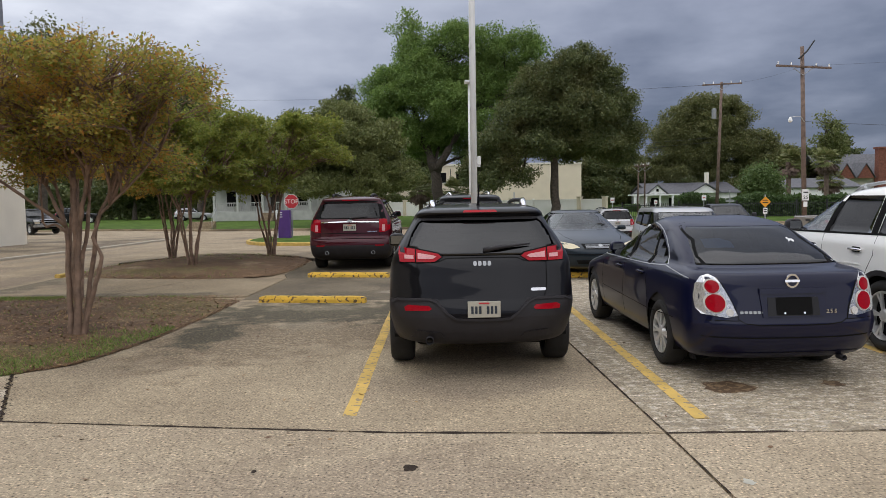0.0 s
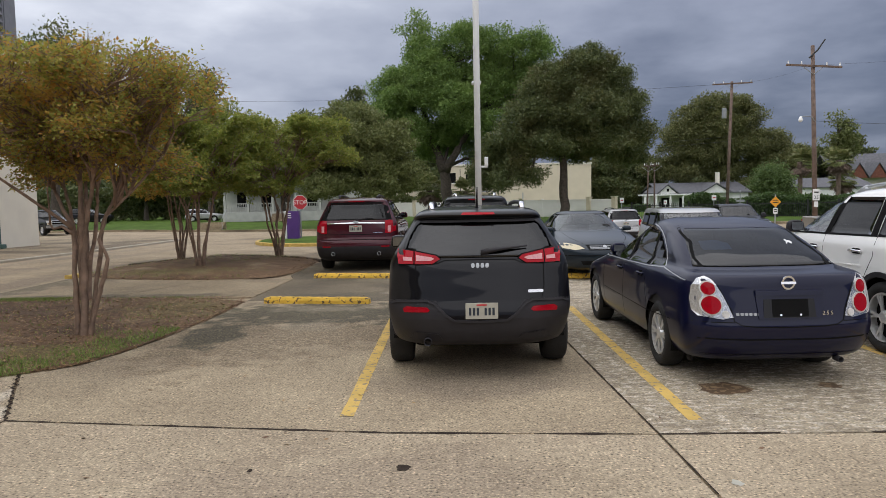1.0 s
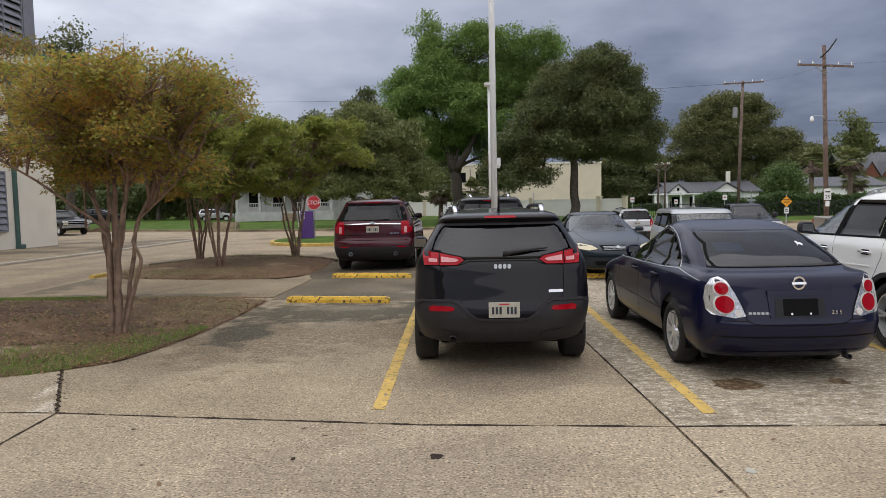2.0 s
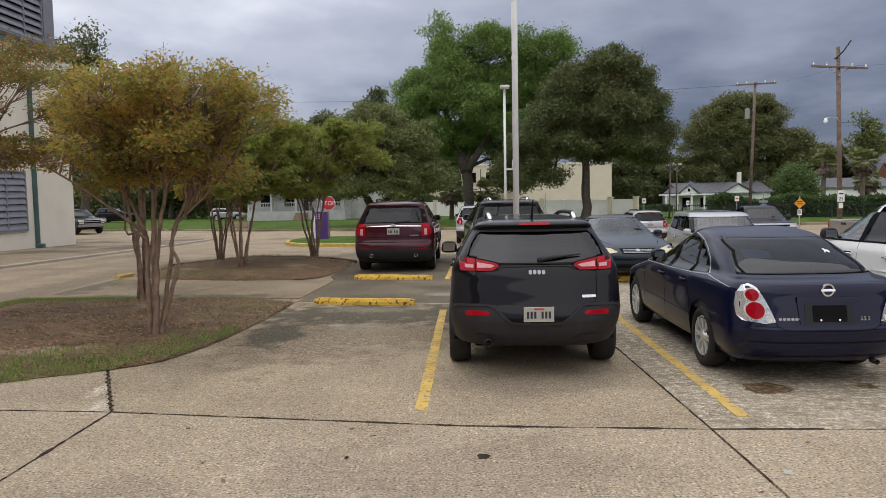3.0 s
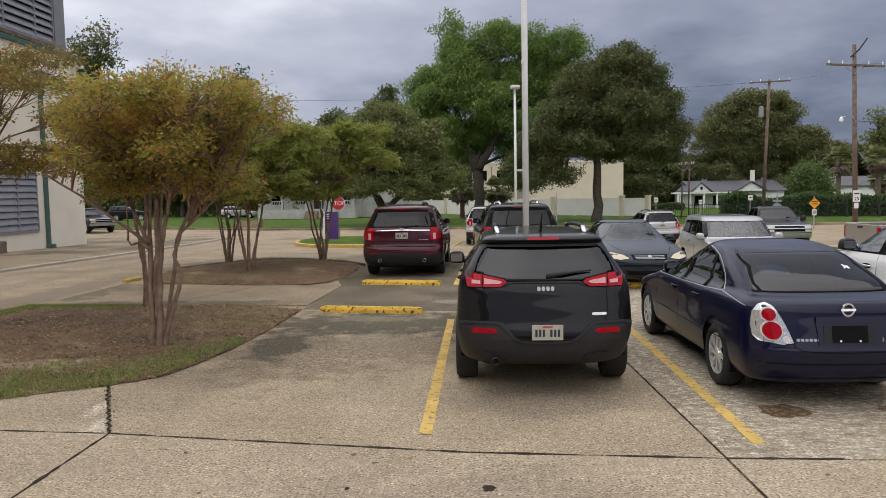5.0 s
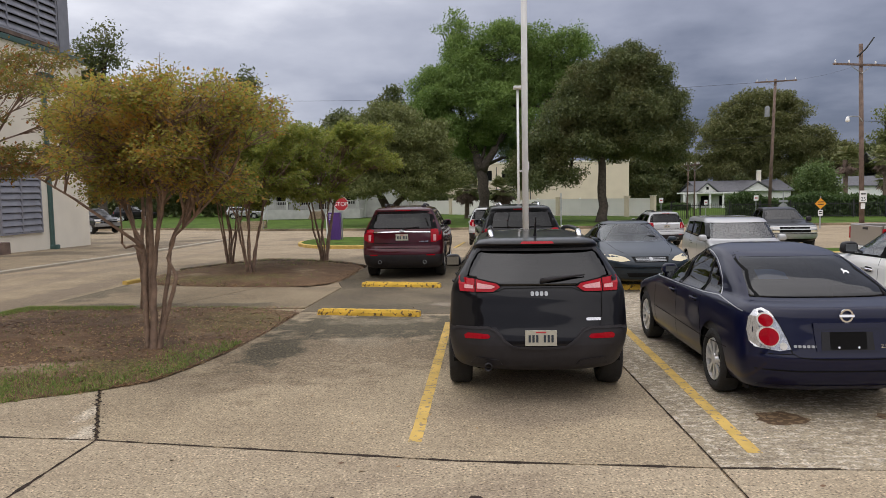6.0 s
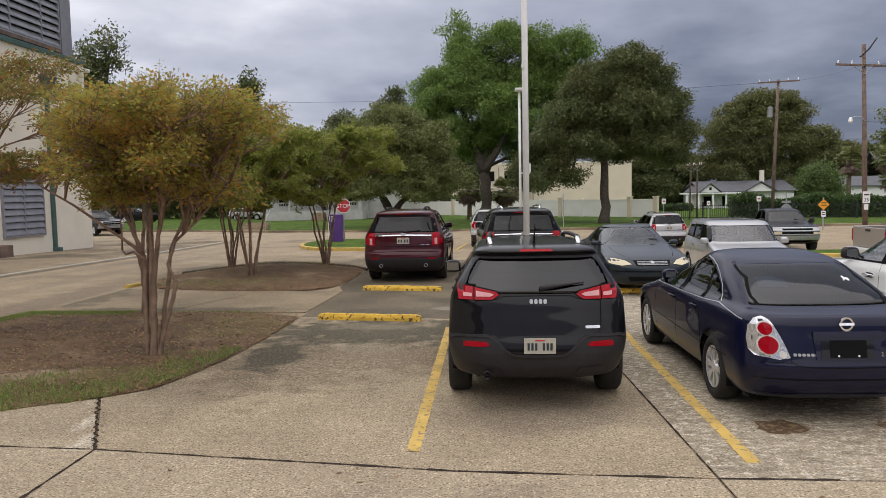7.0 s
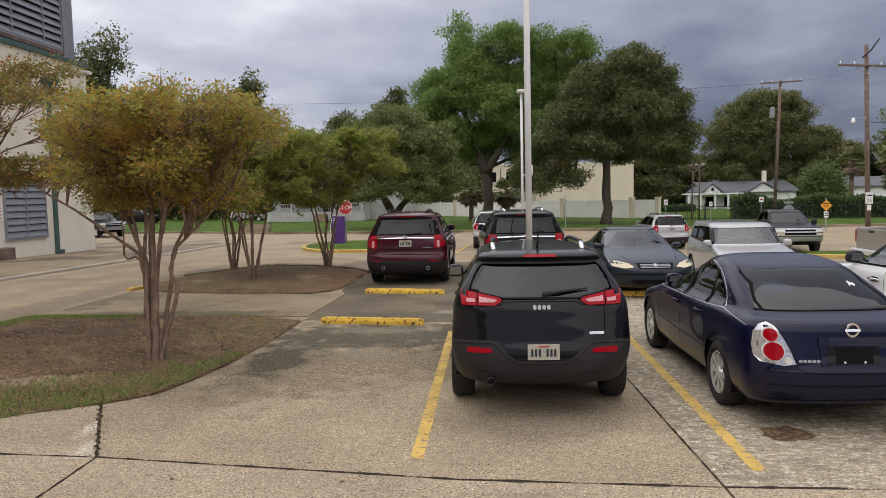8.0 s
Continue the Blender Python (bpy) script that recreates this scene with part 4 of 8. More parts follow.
def text_bm(words, size, depth=0.004):
    """Raised lettering in the built-in font, in the x-z plane, centred."""
    cu = bpy.data.curves.new("letters", "FONT")
    cu.body, cu.size, cu.extrude, cu.align_x, cu.align_y = words, size, depth, "CENTER", "CENTER"
    ob = new("letters", cu)
    bpy.context.view_layer.update()
    dg = bpy.context.evaluated_depsgraph_get()
    me = bpy.data.meshes.new_from_object(ob.evaluated_get(dg))
    bm = bmesh.new()
    bm.from_mesh(me)
    bpy.data.objects.remove(ob)
    bpy.data.curves.remove(cu)
    bpy.data.meshes.remove(me)
    bmesh.ops.transform(bm, matrix=Matrix.Rotation(math.pi / 2, 4, "X"), verts=bm.verts)
    return bm


def moved(bm, m):
    bmesh.ops.transform(bm, matrix=m, verts=bm.verts)
    return bm


def seat(car, x, y, z, key, high=0.62):
    bm = bmesh.new()
    box(bm, x - 0.25, y - 0.05, z - 0.15, x + 0.25, y + 0.48, z + 0.1, 0.05)
    box(bm, x - 0.24, y - 0.16, z, x + 0.24, y, z + high - 0.12, 0.05)
    box(bm, x - 0.13, y - 0.17, z + high - 0.08, x + 0.13, y - 0.06, z + high + 0.10, 0.04)
    return part("seat", bm, key, car, smooth=False)


def mirrors(car, sh, s, z, key, w=0.22, h=0.15, reach=0.1):
    for sg in (-1, 1):
        x = sh.side(s, z)
        bm = bmesh.new()
        bmesh.ops.create_uvsphere(bm, u_segments=20, v_segments=12, radius=1.0)
        for v in bm.verts:
            c = [math.copysign(abs(k) ** 0.62, k) for k in v.co]
            v.co = (w / 2 + c[0] * w / 2 * (1 - 0.12 * c[2]), max(-0.062, c[1] * 0.085), c[2] * h / 2)
        box(bm, -reach - 0.03, -0.02, -h / 2 + 0.01, 0.05, 0.05, -h / 2 + 0.05, 0.01)
        moved(bm, Matrix.Translation((sg * (x + reach), s, z)) @ Matrix.Diagonal((sg, 1, 1, 1)))
        bmesh.ops.recalc_face_normals(bm, faces=bm.faces)
        m = part("mirror", bm, key, car, smooth=True)
        m.data.set_sharp_from_angle(angle=radians(40))
        bm = bmesh.new()
        box(bm, sg * (x + reach + 0.03), s - 0.068, z - h / 2 + 0.03, sg * (x + reach + w - 0.03), s - 0.063, z + h / 2 - 0.03)
        bmesh.ops.recalc_face_normals(bm, faces=bm.faces)
        part("mirror_glass", bm, "mirror", m)


def car_base(label, m, sh, paint, axles, r, tyre_w, side_win, rear_win, wind, glass, name="car", arch=0.06, inner="interior", spokes=8,
             rim_r=0.22, double=False, belt=1.0, front_glass=None, alloy="alloy", front_door_glass=None, mark=None, rear_seats=True, outset=0.0):
    """A car standing on its wheels: skin with window and wheel openings, lining, panes, seats, wheels. mark(bm) paints slots 1 (plastic) and 0 onto the skin."""
    car = thing(name, label, "car", m)
    bm = sh.solid()
    if mark:
        mark(bm)
    wide = max(float(sh.wide(z)) for z in np.linspace(sh.z[0], sh.z[-1], 30))
    lining = sh.solid(belt - 0.42, sh.z[-1] - 0.03, -0.03)
    for skin in (bm, lining):
        for poly in side_win:
            for f in "LR":
                region(skin, poly, f, None)
        for poly, f in ((rear_win, "rear"), (wind, "front")):
            if poly:
                region(skin, poly, f, None)
    for a in axles:
        for f in "LR":
            region(bm, circle(a, r + 0.01, r + arch, 22), f, None)
    body = part("body", bm, [paint, "plastic"], car, smooth=True)
    body.data.set_sharp_from_angle(angle=radians(38))
    part("lining", lining, inner, car, smooth=True)
    for a in axles:
        for sg in (-1, 1):
            bm = bmesh.new()
            x0, x1 = wide - tyre_w - 0.12, wide - 0.03
            rings = lathe(bm, ((sg * x1, r + arch + 0.002), (sg * x0, r + arch + 0.002), (sg * x0, 0.05)), 28, "x", (0, a, r + 0.01))
            bmesh.ops.bisect_plane(bm, geom=bm.verts[:] + bm.edges[:] + bm.faces[:], plane_co=(0, 0, sh.z[0] + 0.02), plane_no=(0, 0, -1), clear_outer=True)
            part("wheel_well", bm, "dark", car)
    for i, poly in enumerate(side_win):
        for f in "LR":
            g = front_door_glass if front_door_glass and i == len(side_win) - 1 else glass
            pane = part("side_window", sh.patch(poly, f, -0.004, 0.004), g, car, smooth=True)
            pane.visible_shadow = False
    if rear_win:
        part("rear_window", sh.patch(rear_win, "rear", -0.004, 0.004, 0.035), glass, car, smooth=True).visible_shadow = False
    if wind:
        part("windscreen", sh.patch(wind, "front", -0.004, 0.004, 0.035), front_glass or glass, car, smooth=True).visible_shadow = False
    for a in axles:
        for sg in (-1, 1):
            wheel(car, sg * (wide - 0.012 + outset - tyre_w / 2), a, r, tyre_w, sg, spokes, rim_r, alloy, double)
    for sx in (-0.36, 0.36):
        seat(car, sx, axles[0] + 1.45, belt - 0.40, inner)
    if rear_seats:
        bm = bmesh.new()
        box(bm, -0.62, axles[0] + 0.42, belt - 0.42, 0.62, axles[0] + 0.60, belt + 0.06, 0.05)
        part("rear_seat", bm, inner, car)
    bm = bmesh.new()
    box(bm, -0.64, axles[1] - 0.60, belt - 0.40, 0.64, axles[1] - 0.22, belt - 0.07, 0.06)
    part("dashboard", bm, "interior", car)
    bm = bmesh.new()
    lathe(bm, [(0.0, 0.18), (0.015, 0.19), (0.03, 0.18), (0.015, 0.165), (0.0, 0.18)], 20, "y")
    moved(bm, Matrix.Translation((-0.36, axles[1] - 0.70, belt - 0.04)) @ Matrix.Rotation(radians(-20), 4, "X"))
    part("steering_wheel", bm, "interior", car)
    # underbody and axle mass
    bm = bmesh.new()
    box(bm, -wide * 0.72, axles[0] - 0.5, sh.z[0] - 0.05, wide * 0.72, axles[1] + 0.4, sh.z[0] + 0.1, 0.04)
    part("underbody", bm, "dark", car)
    return car, sh


def on(car, sh, name, poly, face, key, off=0.004, thick=0.02, label=""):
    return part(name, sh.patch(poly, face, off, thick), key, car, label)


def seams(car, sh, lines, face, w=0.007):
    for line in lines:
        on(car, sh, "seam", strip(line, w), face, "dark", 0.0015, 0.003)


def rails(car, sh, s0, s1, key_end, key_mid, inset_x=0.10, high=0.05):
    """Roof rails on both sides, with bright ends."""
    for sg in (-1, 1):
        pts = []
        top = sh.z[-1]
        for k in range(9):
            s = s0 + (s1 - s0) * k / 8
            zz = top
            for z in np.linspace(top, top - 0.35, 60):
                if sh.rear(z) < s < sh.front(z) and sh.side(s, z) > float(sh.wide(top)) + inset_x:
                    zz = float(z)
                    break
            x = sh.side(s, zz) - 0.02
            lift = high * (0.1 if k in (0, 8) else 1.0)
            pts.append((sg * x, s, zz + lift))
        bm = bmesh.new()
        tube(bm, pts, [0.022] * 9, 8)
        for a in (1, 7):
            tube(bm, [pts[a], (pts[a][0], pts[a][1], pts[a][2] - high - 0.02)], [0.03, 0.035], 8)
        rail = part("roof_rail", bm, key_mid, car, smooth=True)
        for a, b in ((0, 1), (8, 7)):
            bm = bmesh.new()
            p, q = Vector(pts[a]), Vector(pts[b])
            tube(bm, [p - (q - p) * 0.15, p.lerp(q, 0.5) + Vector((0, 0, 0.012)), q + Vector((0, 0, 0.003))], [0.026, 0.03, 0.026], 8)
            part("rail_end", bm, key_end, rail, smooth=True)


def plate_at(car, sh, x, z, face="rear", key="plate", w=0.305, h=0.152, chars=7):
    """A number plate, its characters as plain bars."""
    s = sh.end(x, z, face == "front")
    d = 1 if face == "front" else -1
    bm = bmesh.new()
    box(bm, x - w / 2, min(s + d * 0.012, s + d * 0.024), z - h / 2, x + w / 2, max(s + d * 0.012, s + d * 0.024), z + h / 2, 0.003)
    p = part("number_plate", bm, key, car, "white number plate")
    y = s + d * 0.026
    n, gap = chars, w * 0.84 / chars
    for k in range(n):
        if chars > 6 and k == 3:
            continue
        c = x - w * 0.42 + gap * (k + 0.5)
        part("bar", boxed(c - gap * 0.30, y - 0.001, z - h * 0.27, c + gap * 0.30, y + 0.001, z + h * 0.20), "ink", p)
    part("bar", boxed(x - w * 0.16, y - 0.001, z + h * 0.33, x + w * 0.16, y + 0.001, z + h * 0.42), "sign_red", p)
    return p


def handle(car, sh, s, z, face, key="paint_black", L=0.2):
    x = sh.side(s, z)
    sg = 1 if face == "R" else -1
    on(car, sh, "handle_cup", rrect(s - L * 0.38, z - 0.03, s + L * 0.38, z + 0.03, 0.03), face, "dark", 0.002, 0.004)
    bm = bmesh.new()
    tube(bm, [(sg * x, s - L / 2, z), (sg * (x + 0.03), s - L * 0.4, z + 0.003), (sg * (x + 0.036), s, z + 0.005), (sg * (x + 0.03), s + L * 0.4, z + 0.003), (sg * x, s + L / 2, z)], [0.012, 0.014, 0.015, 0.014, 0.012], 8)
    part("door_handle", bm, key, car, smooth=True)


def lettering(car, sh, words, x, z, size, key="chrome"):
    s = sh.end(x, z, False)
    bm = moved(text_bm(words, size), Matrix.Translation((x, s - 0.006, z)))
    part("lettering", bm, key, car)


def badge_bars(car, sh, x0, x1, z, h, n, key="chrome", face="rear"):
    """A maker's wordmark as plain bright bars."""
    w = (x1 - x0) / n
    for k in range(n):
        on(car, sh, "badge_bar", rrect(x0 + w * (k + 0.14), z - h / 2, x0 + w * (k + 0.86), z + h / 2, h * 0.3, 3), face, key, 0.007, 0.012)


def arch_trim(car, sh, axles, r0, r1, z0, off=0.014):
    for a in axles:
        for f in "LR":
            t0 = math.asin(max(-1.0, min(1.0, (z0 - 0.37) / r1)))
            ang = [t0 + (math.pi - 2 * t0) * k / 22 for k in range(23)]
            poly = [(a + r1 * math.cos(t), 0.37 + r1 * math.sin(t)) for t in ang] + [(a + r0 * math.cos(t), 0.37 + r0 * math.sin(t)) for t in ang[::-1]]
            on(car, sh, "wheel_arch_trim", poly, f, "plastic", off, 0.03)


def compact_suv():
    rows = [(0.31, 0.22, 4.36, 0.78), (0.35, 0.10, 4.54, 0.845), (0.40, 0.05, 4.60, 0.865), (0.50, 0.01, 4.61, 0.88), (0.60, 0.0, 4.62, 0.89), (0.68, 0.012, 4.62, 0.893),
            (0.77, 0.035, 4.60, 0.89), (0.90, 0.06, 4.54, 0.885), (1.00, 0.08, 4.40, 0.88), (1.08, 0.095, 3.80, 0.875), (1.18, 0.125, 3.32, 0.845),
            (1.24, 0.16, 3.15, 0.815), (1.36, 0.25, 2.92, 0.745), (1.46, 0.32, 2.74, 0.685), (1.525, 0.355, 2.58, 0.65), (1.545, 0.305, 2.52, 0.64), (1.575, 0.28, 2.42, 0.615), (1.60, 0.31, 2.3, 0.585), (1.635, 0.60, 2.0, 0.48), (1.65, 0.95, 1.75, 0.35)]
    sh = Shell(rows, 0.36, 0.75, 3.3, 2.4, low=0.42)
    side = [[(0.98, 1.24), (1.55, 1.20), (1.60, 1.50), (1.26, 1.49)], [(1.64, 1.20), (2.42, 1.17), (2.36, 1.515), (1.70, 1.51)], [(2.50, 1.17), (3.16, 1.16), (2.78, 1.42), (2.56, 1.50), (2.44, 1.515)]]
    rear = [(-0.70, 1.257), (-0.38, 1.168), (0.38, 1.168), (0.70, 1.257), (0.655, 1.38), (0.60, 1.47), (0.55, 1.505), (-0.55, 1.505), (-0.60, 1.47), (-0.655, 1.38)]
    wind = [(-0.72, 1.22), (0.72, 1.22), (0.60, 1.52), (-0.60, 1.52)]

    def mark(bm):
        band(bm, 0.0, 0.775, -0.1, 0.56, 1)
        region(bm, [(-0.43, 0.79), (-0.36, 0.70), (-0.30, 0.62), (-0.24, 0.585), (0.24, 0.585), (0.30, 0.62), (0.36, 0.70), (0.43, 0.79)], "rear", 0)
        band(bm, 0.0, 0.42, 0.56, 4.2, 1)
        band(bm, 0.0, 0.60, 4.0, 5.0, 1)
    car, _ = car_base("black compact SUV with red tail lamps and roof rails", pose(0.392, 6.60, 0), sh, "paint_black", (0.955, 3.66), 0.36, 0.235, side, rear, wind, "glass_privacy", belt=1.18, rim_r=0.23, name="suv", arch=0.06, mark=mark, outset=0.035)
    for mir in (lambda p: p, mirror):
        for lamp, key, off in (([(-0.785, 1.11), (-0.44, 1.11), (-0.362, 1.162), (-0.40, 1.202), (-0.60, 1.242), (-0.80, 1.264), (-0.80, 1.19)], "dark", 0.006),
                               ([(-0.775, 1.118), (-0.628, 1.118), (-0.628, 1.238), (-0.79, 1.255), (-0.79, 1.19)], "lens_red", 0.014),
                               ([(-0.616, 1.118), (-0.445, 1.118), (-0.374, 1.163), (-0.41, 1.194), (-0.616, 1.235)], "lens_red", 0.014),
                               ([(-0.602, 1.148), (-0.46, 1.148), (-0.425, 1.166), (-0.455, 1.180), (-0.602, 1.202)], "lens_pink", 0.017),
                               ([(-0.73, 1.150), (-0.642, 1.148), (-0.642, 1.180), (-0.73, 1.186)], "lens_pink", 0.0165)):
            on(car, sh, "tail_lamp", mir(lamp), "rear", key, off, 0.03)
        on(car, sh, "reflector", mir([(-0.725, 0.665), (-0.50, 0.668), (-0.475, 0.685), (-0.50, 0.712), (-0.70, 0.722), (-0.735, 0.70)]), "rear", "lens_red", 0.008)
        on(car, sh, "bumper_lip", mir(strip([(-0.86, 0.74), (-0.80, 0.77), (-0.50, 0.775), (-0.43, 0.745), (-0.33, 0.64), (-0.25, 0.585), (0.0, 0.575)], 0.022)), "rear", "plastic", 0.020, 0.03)
        seams(car, sh, [mir([(-0.61, 1.11), (-0.61, 0.90), (-0.585, 0.785)])], "rear", 0.008)
        on(car, sh, "spoiler_fin", mir([(-0.705, 1.262), (-0.665, 1.38), (-0.61, 1.47), (-0.56, 1.51), (-0.60, 1.525), (-0.645, 1.475), (-0.69, 1.385), (-0.73, 1.275)]), "rear", "paint_black", 0.012, 0.02)
        on(car, sh, "lower_panel", mir([(-0.68, 0.40), (-0.36, 0.40), (-0.40, 0.455), (-0.62, 0.475)]), "rear", "plastic", 0.012)
    seams(car, sh, [[(-0.61, 1.105), (-0.40, 1.12), (-0.33, 1.15), (0, 1.152), (0.33, 1.15), (0.40, 1.12), (0.61, 1.105)]], "rear", 0.009)
    on(car, sh, "spoiler_shade", [(-0.56, 1.50), (0.56, 1.50), (0.60, 1.527), (-0.60, 1.527)], "rear", "plastic", 0.006)
    on(car, sh, "brake_lamp", [(-0.165, 1.575), (0.165, 1.575), (0.15, 1.597), (-0.15, 1.597)], "rear", "lens_red", 0.008)
    badge_bars(car, sh, -0.085, 0.095, 1.098, 0.044, 4, "steel")
    on(car, sh, "badge", rrect(0.455, 0.838, 0.60, 0.866, 0.012), "rear", "chrome", 0.008)
    plate_at(car, sh, 0.012, 0.678)
    # wiper
    bm = bmesh.new()
    s0, s1 = sh.end(0.02, 1.225, False), sh.end(0.45, 1.265, False)
    tube(bm, [(0.02, s0 - 0.02, 1.215), (0.12, s0 - 0.03, 1.238), (0.30, (s0 + s1) / 2 - 0.025, 1.258), (0.46, s1 - 0.02, 1.272)], [0.026, 0.022, 0.013, 0.006], 8)
    part("wiper", bm, "plastic", car, smooth=True)
    # exhaust tip
    bm = bmesh.new()
    lathe(bm, ((0.0, 0.038), (-0.09, 0.038), (-0.09, 0.032), (0.02, 0.032)), 20, "y", (-0.50, 0.10, 0.385))
    part("exhaust_tip", bm, "plastic", car, smooth=True)
    # roof lining shapes
    rails(car, sh, 0.62, 2.35, "chrome", "plastic", 0.12)
    bm = bmesh.new()
    tube(bm, [(0.0, 0.62, 1.63), (0.0, 0.60, 1.66), (0.0, 0.42, 1.84)], [0.022, 0.012, 0.005], 8)
    part("antenna", bm, "plastic", car)
    mirrors(car, sh, 2.95, 1.17, "paint_black", 0.22, 0.17, 0.07)
    arch_trim(car, sh, (0.955, 3.66), 0.415, 0.475, 0.30)
    for f in "LR":
        seams(car, sh, [[(1.60, 1.18), (1.50, 0.8), (1.62, 0.45)], [(2.46, 1.16), (2.44, 0.45)]], f)
        handle(car, sh, 1.75, 1.03, f)
        handle(car, sh, 2.62, 1.02, f)
    return car, sh


def navy_sedan():
    rows = [(0.20, 0.32, 4.55, 0.72), (0.26, 0.13, 4.74, 0.83), (0.36, 0.05, 4.82, 0.87), (0.48, 0.01, 4.84, 0.89), (0.56, 0.0, 4.84, 0.895),
            (0.60, 0.010, 4.82, 0.895), (0.72, 0.035, 4.80, 0.89), (0.80, 0.050, 4.6, 0.885), (0.88, 0.065, 4.2, 0.875), (0.94, 0.075, 3.95, 0.86), (0.985, 0.092, 3.78, 0.835), (1.008, 0.13, 3.66, 0.81), (1.022, 0.25, 3.58, 0.79), (1.036, 0.38, 3.50, 0.775),
            (1.12, 0.56, 3.26, 0.745), (1.22, 0.79, 3.0, 0.705), (1.32, 1.04, 2.76, 0.655), (1.38, 1.22, 2.58, 0.62), (1.42, 1.40, 2.42, 0.58), (1.45, 1.64, 2.25, 0.51), (1.47, 1.88, 2.1, 0.36)]
    sh = Shell(rows, 0.40, 0.8, 3.0, 2.3)
    side = [[(1.06, 1.02), (1.50, 0.99), (1.60, 1.31), (1.42, 1.245), (1.22, 1.15)], [(1.54, 0.99), (2.28, 0.975), (2.25, 1.385), (1.95, 1.385), (1.64, 1.325)], [(2.36, 0.975), (3.42, 0.965), (3.03, 1.16), (2.72, 1.315), (2.33, 1.385)]]
    rear = [(-0.69, 1.05), (0.69, 1.05), (0.63, 1.20), (0.56, 1.34), (0.51, 1.376), (-0.51, 1.376), (-0.56, 1.34), (-0.63, 1.20)]
    wind = [(-0.70, 1.05), (0.70, 1.05), (0.52, 1.38), (-0.52, 1.38)]
    car, _ = car_base("dark navy sedan with round red tail lamps", pose(3.09, 6.17, 0, 0, 0, 1.6) @ Matrix.Diagonal((0.965, 0.985, 1.0, 1)), sh, "paint_navy", (1.06, 3.86), 0.33, 0.215, side, rear, wind, "glass_mid", belt=1.03, rim_r=0.215, name="sedan", spokes=8, double=True, rear_seats=True)
    for mir in (lambda p: p, mirror):
        house = [(-0.715, 1.0), (-0.66, 0.97), (-0.60, 0.86), (-0.545, 0.74), (-0.51, 0.645), (-0.60, 0.628), (-0.80, 0.655), (-0.838, 0.70), (-0.845, 0.80), (-0.825, 0.91), (-0.775, 0.98)]
        on(car, sh, "tail_lamp", mir(house), "rear", "lamp_case", 0.008, 0.03, "clear-cased tail lamp with red rounds")
        on(car, sh, "lamp_ring", mir(circle(-0.708, 0.895, 0.066)), "rear", "lens_clear", 0.014)
        on(car, sh, "lamp_ring", mir(circle(-0.69, 0.752, 0.092)), "rear", "lens_clear", 0.014)
        on(car, sh, "red_lens", mir(circle(-0.708, 0.895, 0.055)), "rear", "lens_red", 0.024)
        on(car, sh, "red_lens", mir(circle(-0.69, 0.752, 0.078)), "rear", "lens_red", 0.024)
        on(car, sh, "reversing_lens", mir(circle(-0.575, 0.672, 0.032)), "rear", "lens_clear", 0.018)
        seams(car, sh, [mir([(-0.66, 1.0), (-0.52, 0.70), (-0.50, 0.61), (-0.44, 0.575), (-0.30, 0.56), (0.0, 0.556)])], "rear", 0.009)
        on(car, sh, "mud_flap", [(0.60, 0.14), (0.68, 0.14), (0.70, 0.34), (0.62, 0.34)], "L" if mir is mirror else "R", "plastic", -0.02, 0.03)
    seams(car, sh, [[(-0.84, 0.602), (-0.5, 0.60)], [(0.5, 0.60), (0.84, 0.602)]], "rear", 0.007)
    # number plate recess with a blank plastic frame
    on(car, sh, "plate_panel", [(-0.285, 0.63), (0.285, 0.63), (0.31, 0.86), (-0.31, 0.86)], "rear", "paint_navy", 0.010)
    on(car, sh, "plate_recess", [(-0.245, 0.64), (0.235, 0.64), (0.225, 0.80), (-0.24, 0.80)], "rear", "paint_black", 0.013)
    on(car, sh, "plate_frame", rrect(-0.165, 0.648, 0.165, 0.80, 0.01), "rear", "dark", 0.016)
    on(car, sh, "handle_bar", strip([(-0.31, 0.855), (0.31, 0.855)], 0.045), "rear", "paint_navy", 0.024, 0.03)
    for x in (-0.09, 0.09):
        on(car, sh, "bolt", circle(x, 0.665, 0.010, 8), "rear", "chrome", 0.019)
    # maker's ring
    bm = bmesh.new()
    lathe(bm, ((0.0, 0.046), (-0.012, 0.046), (-0.012, 0.062), (0.0, 0.062)), 28, "y", (0, sh.end(0, 0.94, False) - 0.002, 0.94))
    part("badge_ring", bm, "chrome", car, smooth=False)
    on(car, sh, "badge_bar", strip([(-0.068, 0.94), (0.068, 0.94)], 0.022), "rear", "chrome", 0.016)
    badge_bars(car, sh, -0.49, -0.26, 0.672, 0.024, 6, "steel")
    lettering(car, sh, "2.5 S", 0.345, 0.672, 0.05)
    on(car, sh, "bumper_step", strip([(-0.80, 0.455), (-0.4, 0.445), (0.4, 0.445), (0.80, 0.455)], 0.012), "rear", "dark", 0.002, 0.004)
    on(car, sh, "valance", [(-0.72, 0.215), (0.72, 0.215), (0.76, 0.30), (-0.76, 0.30)], "rear", "plastic", 0.006)
    bm = bmesh.new()
    lathe(bm, ((0.0, 0.026), (-0.10, 0.026), (-0.10, 0.021), (0.0, 0.021)), 16, "y", (0.52, 0.20, 0.235))
    part("exhaust_tip", bm, "plastic", car, smooth=True)
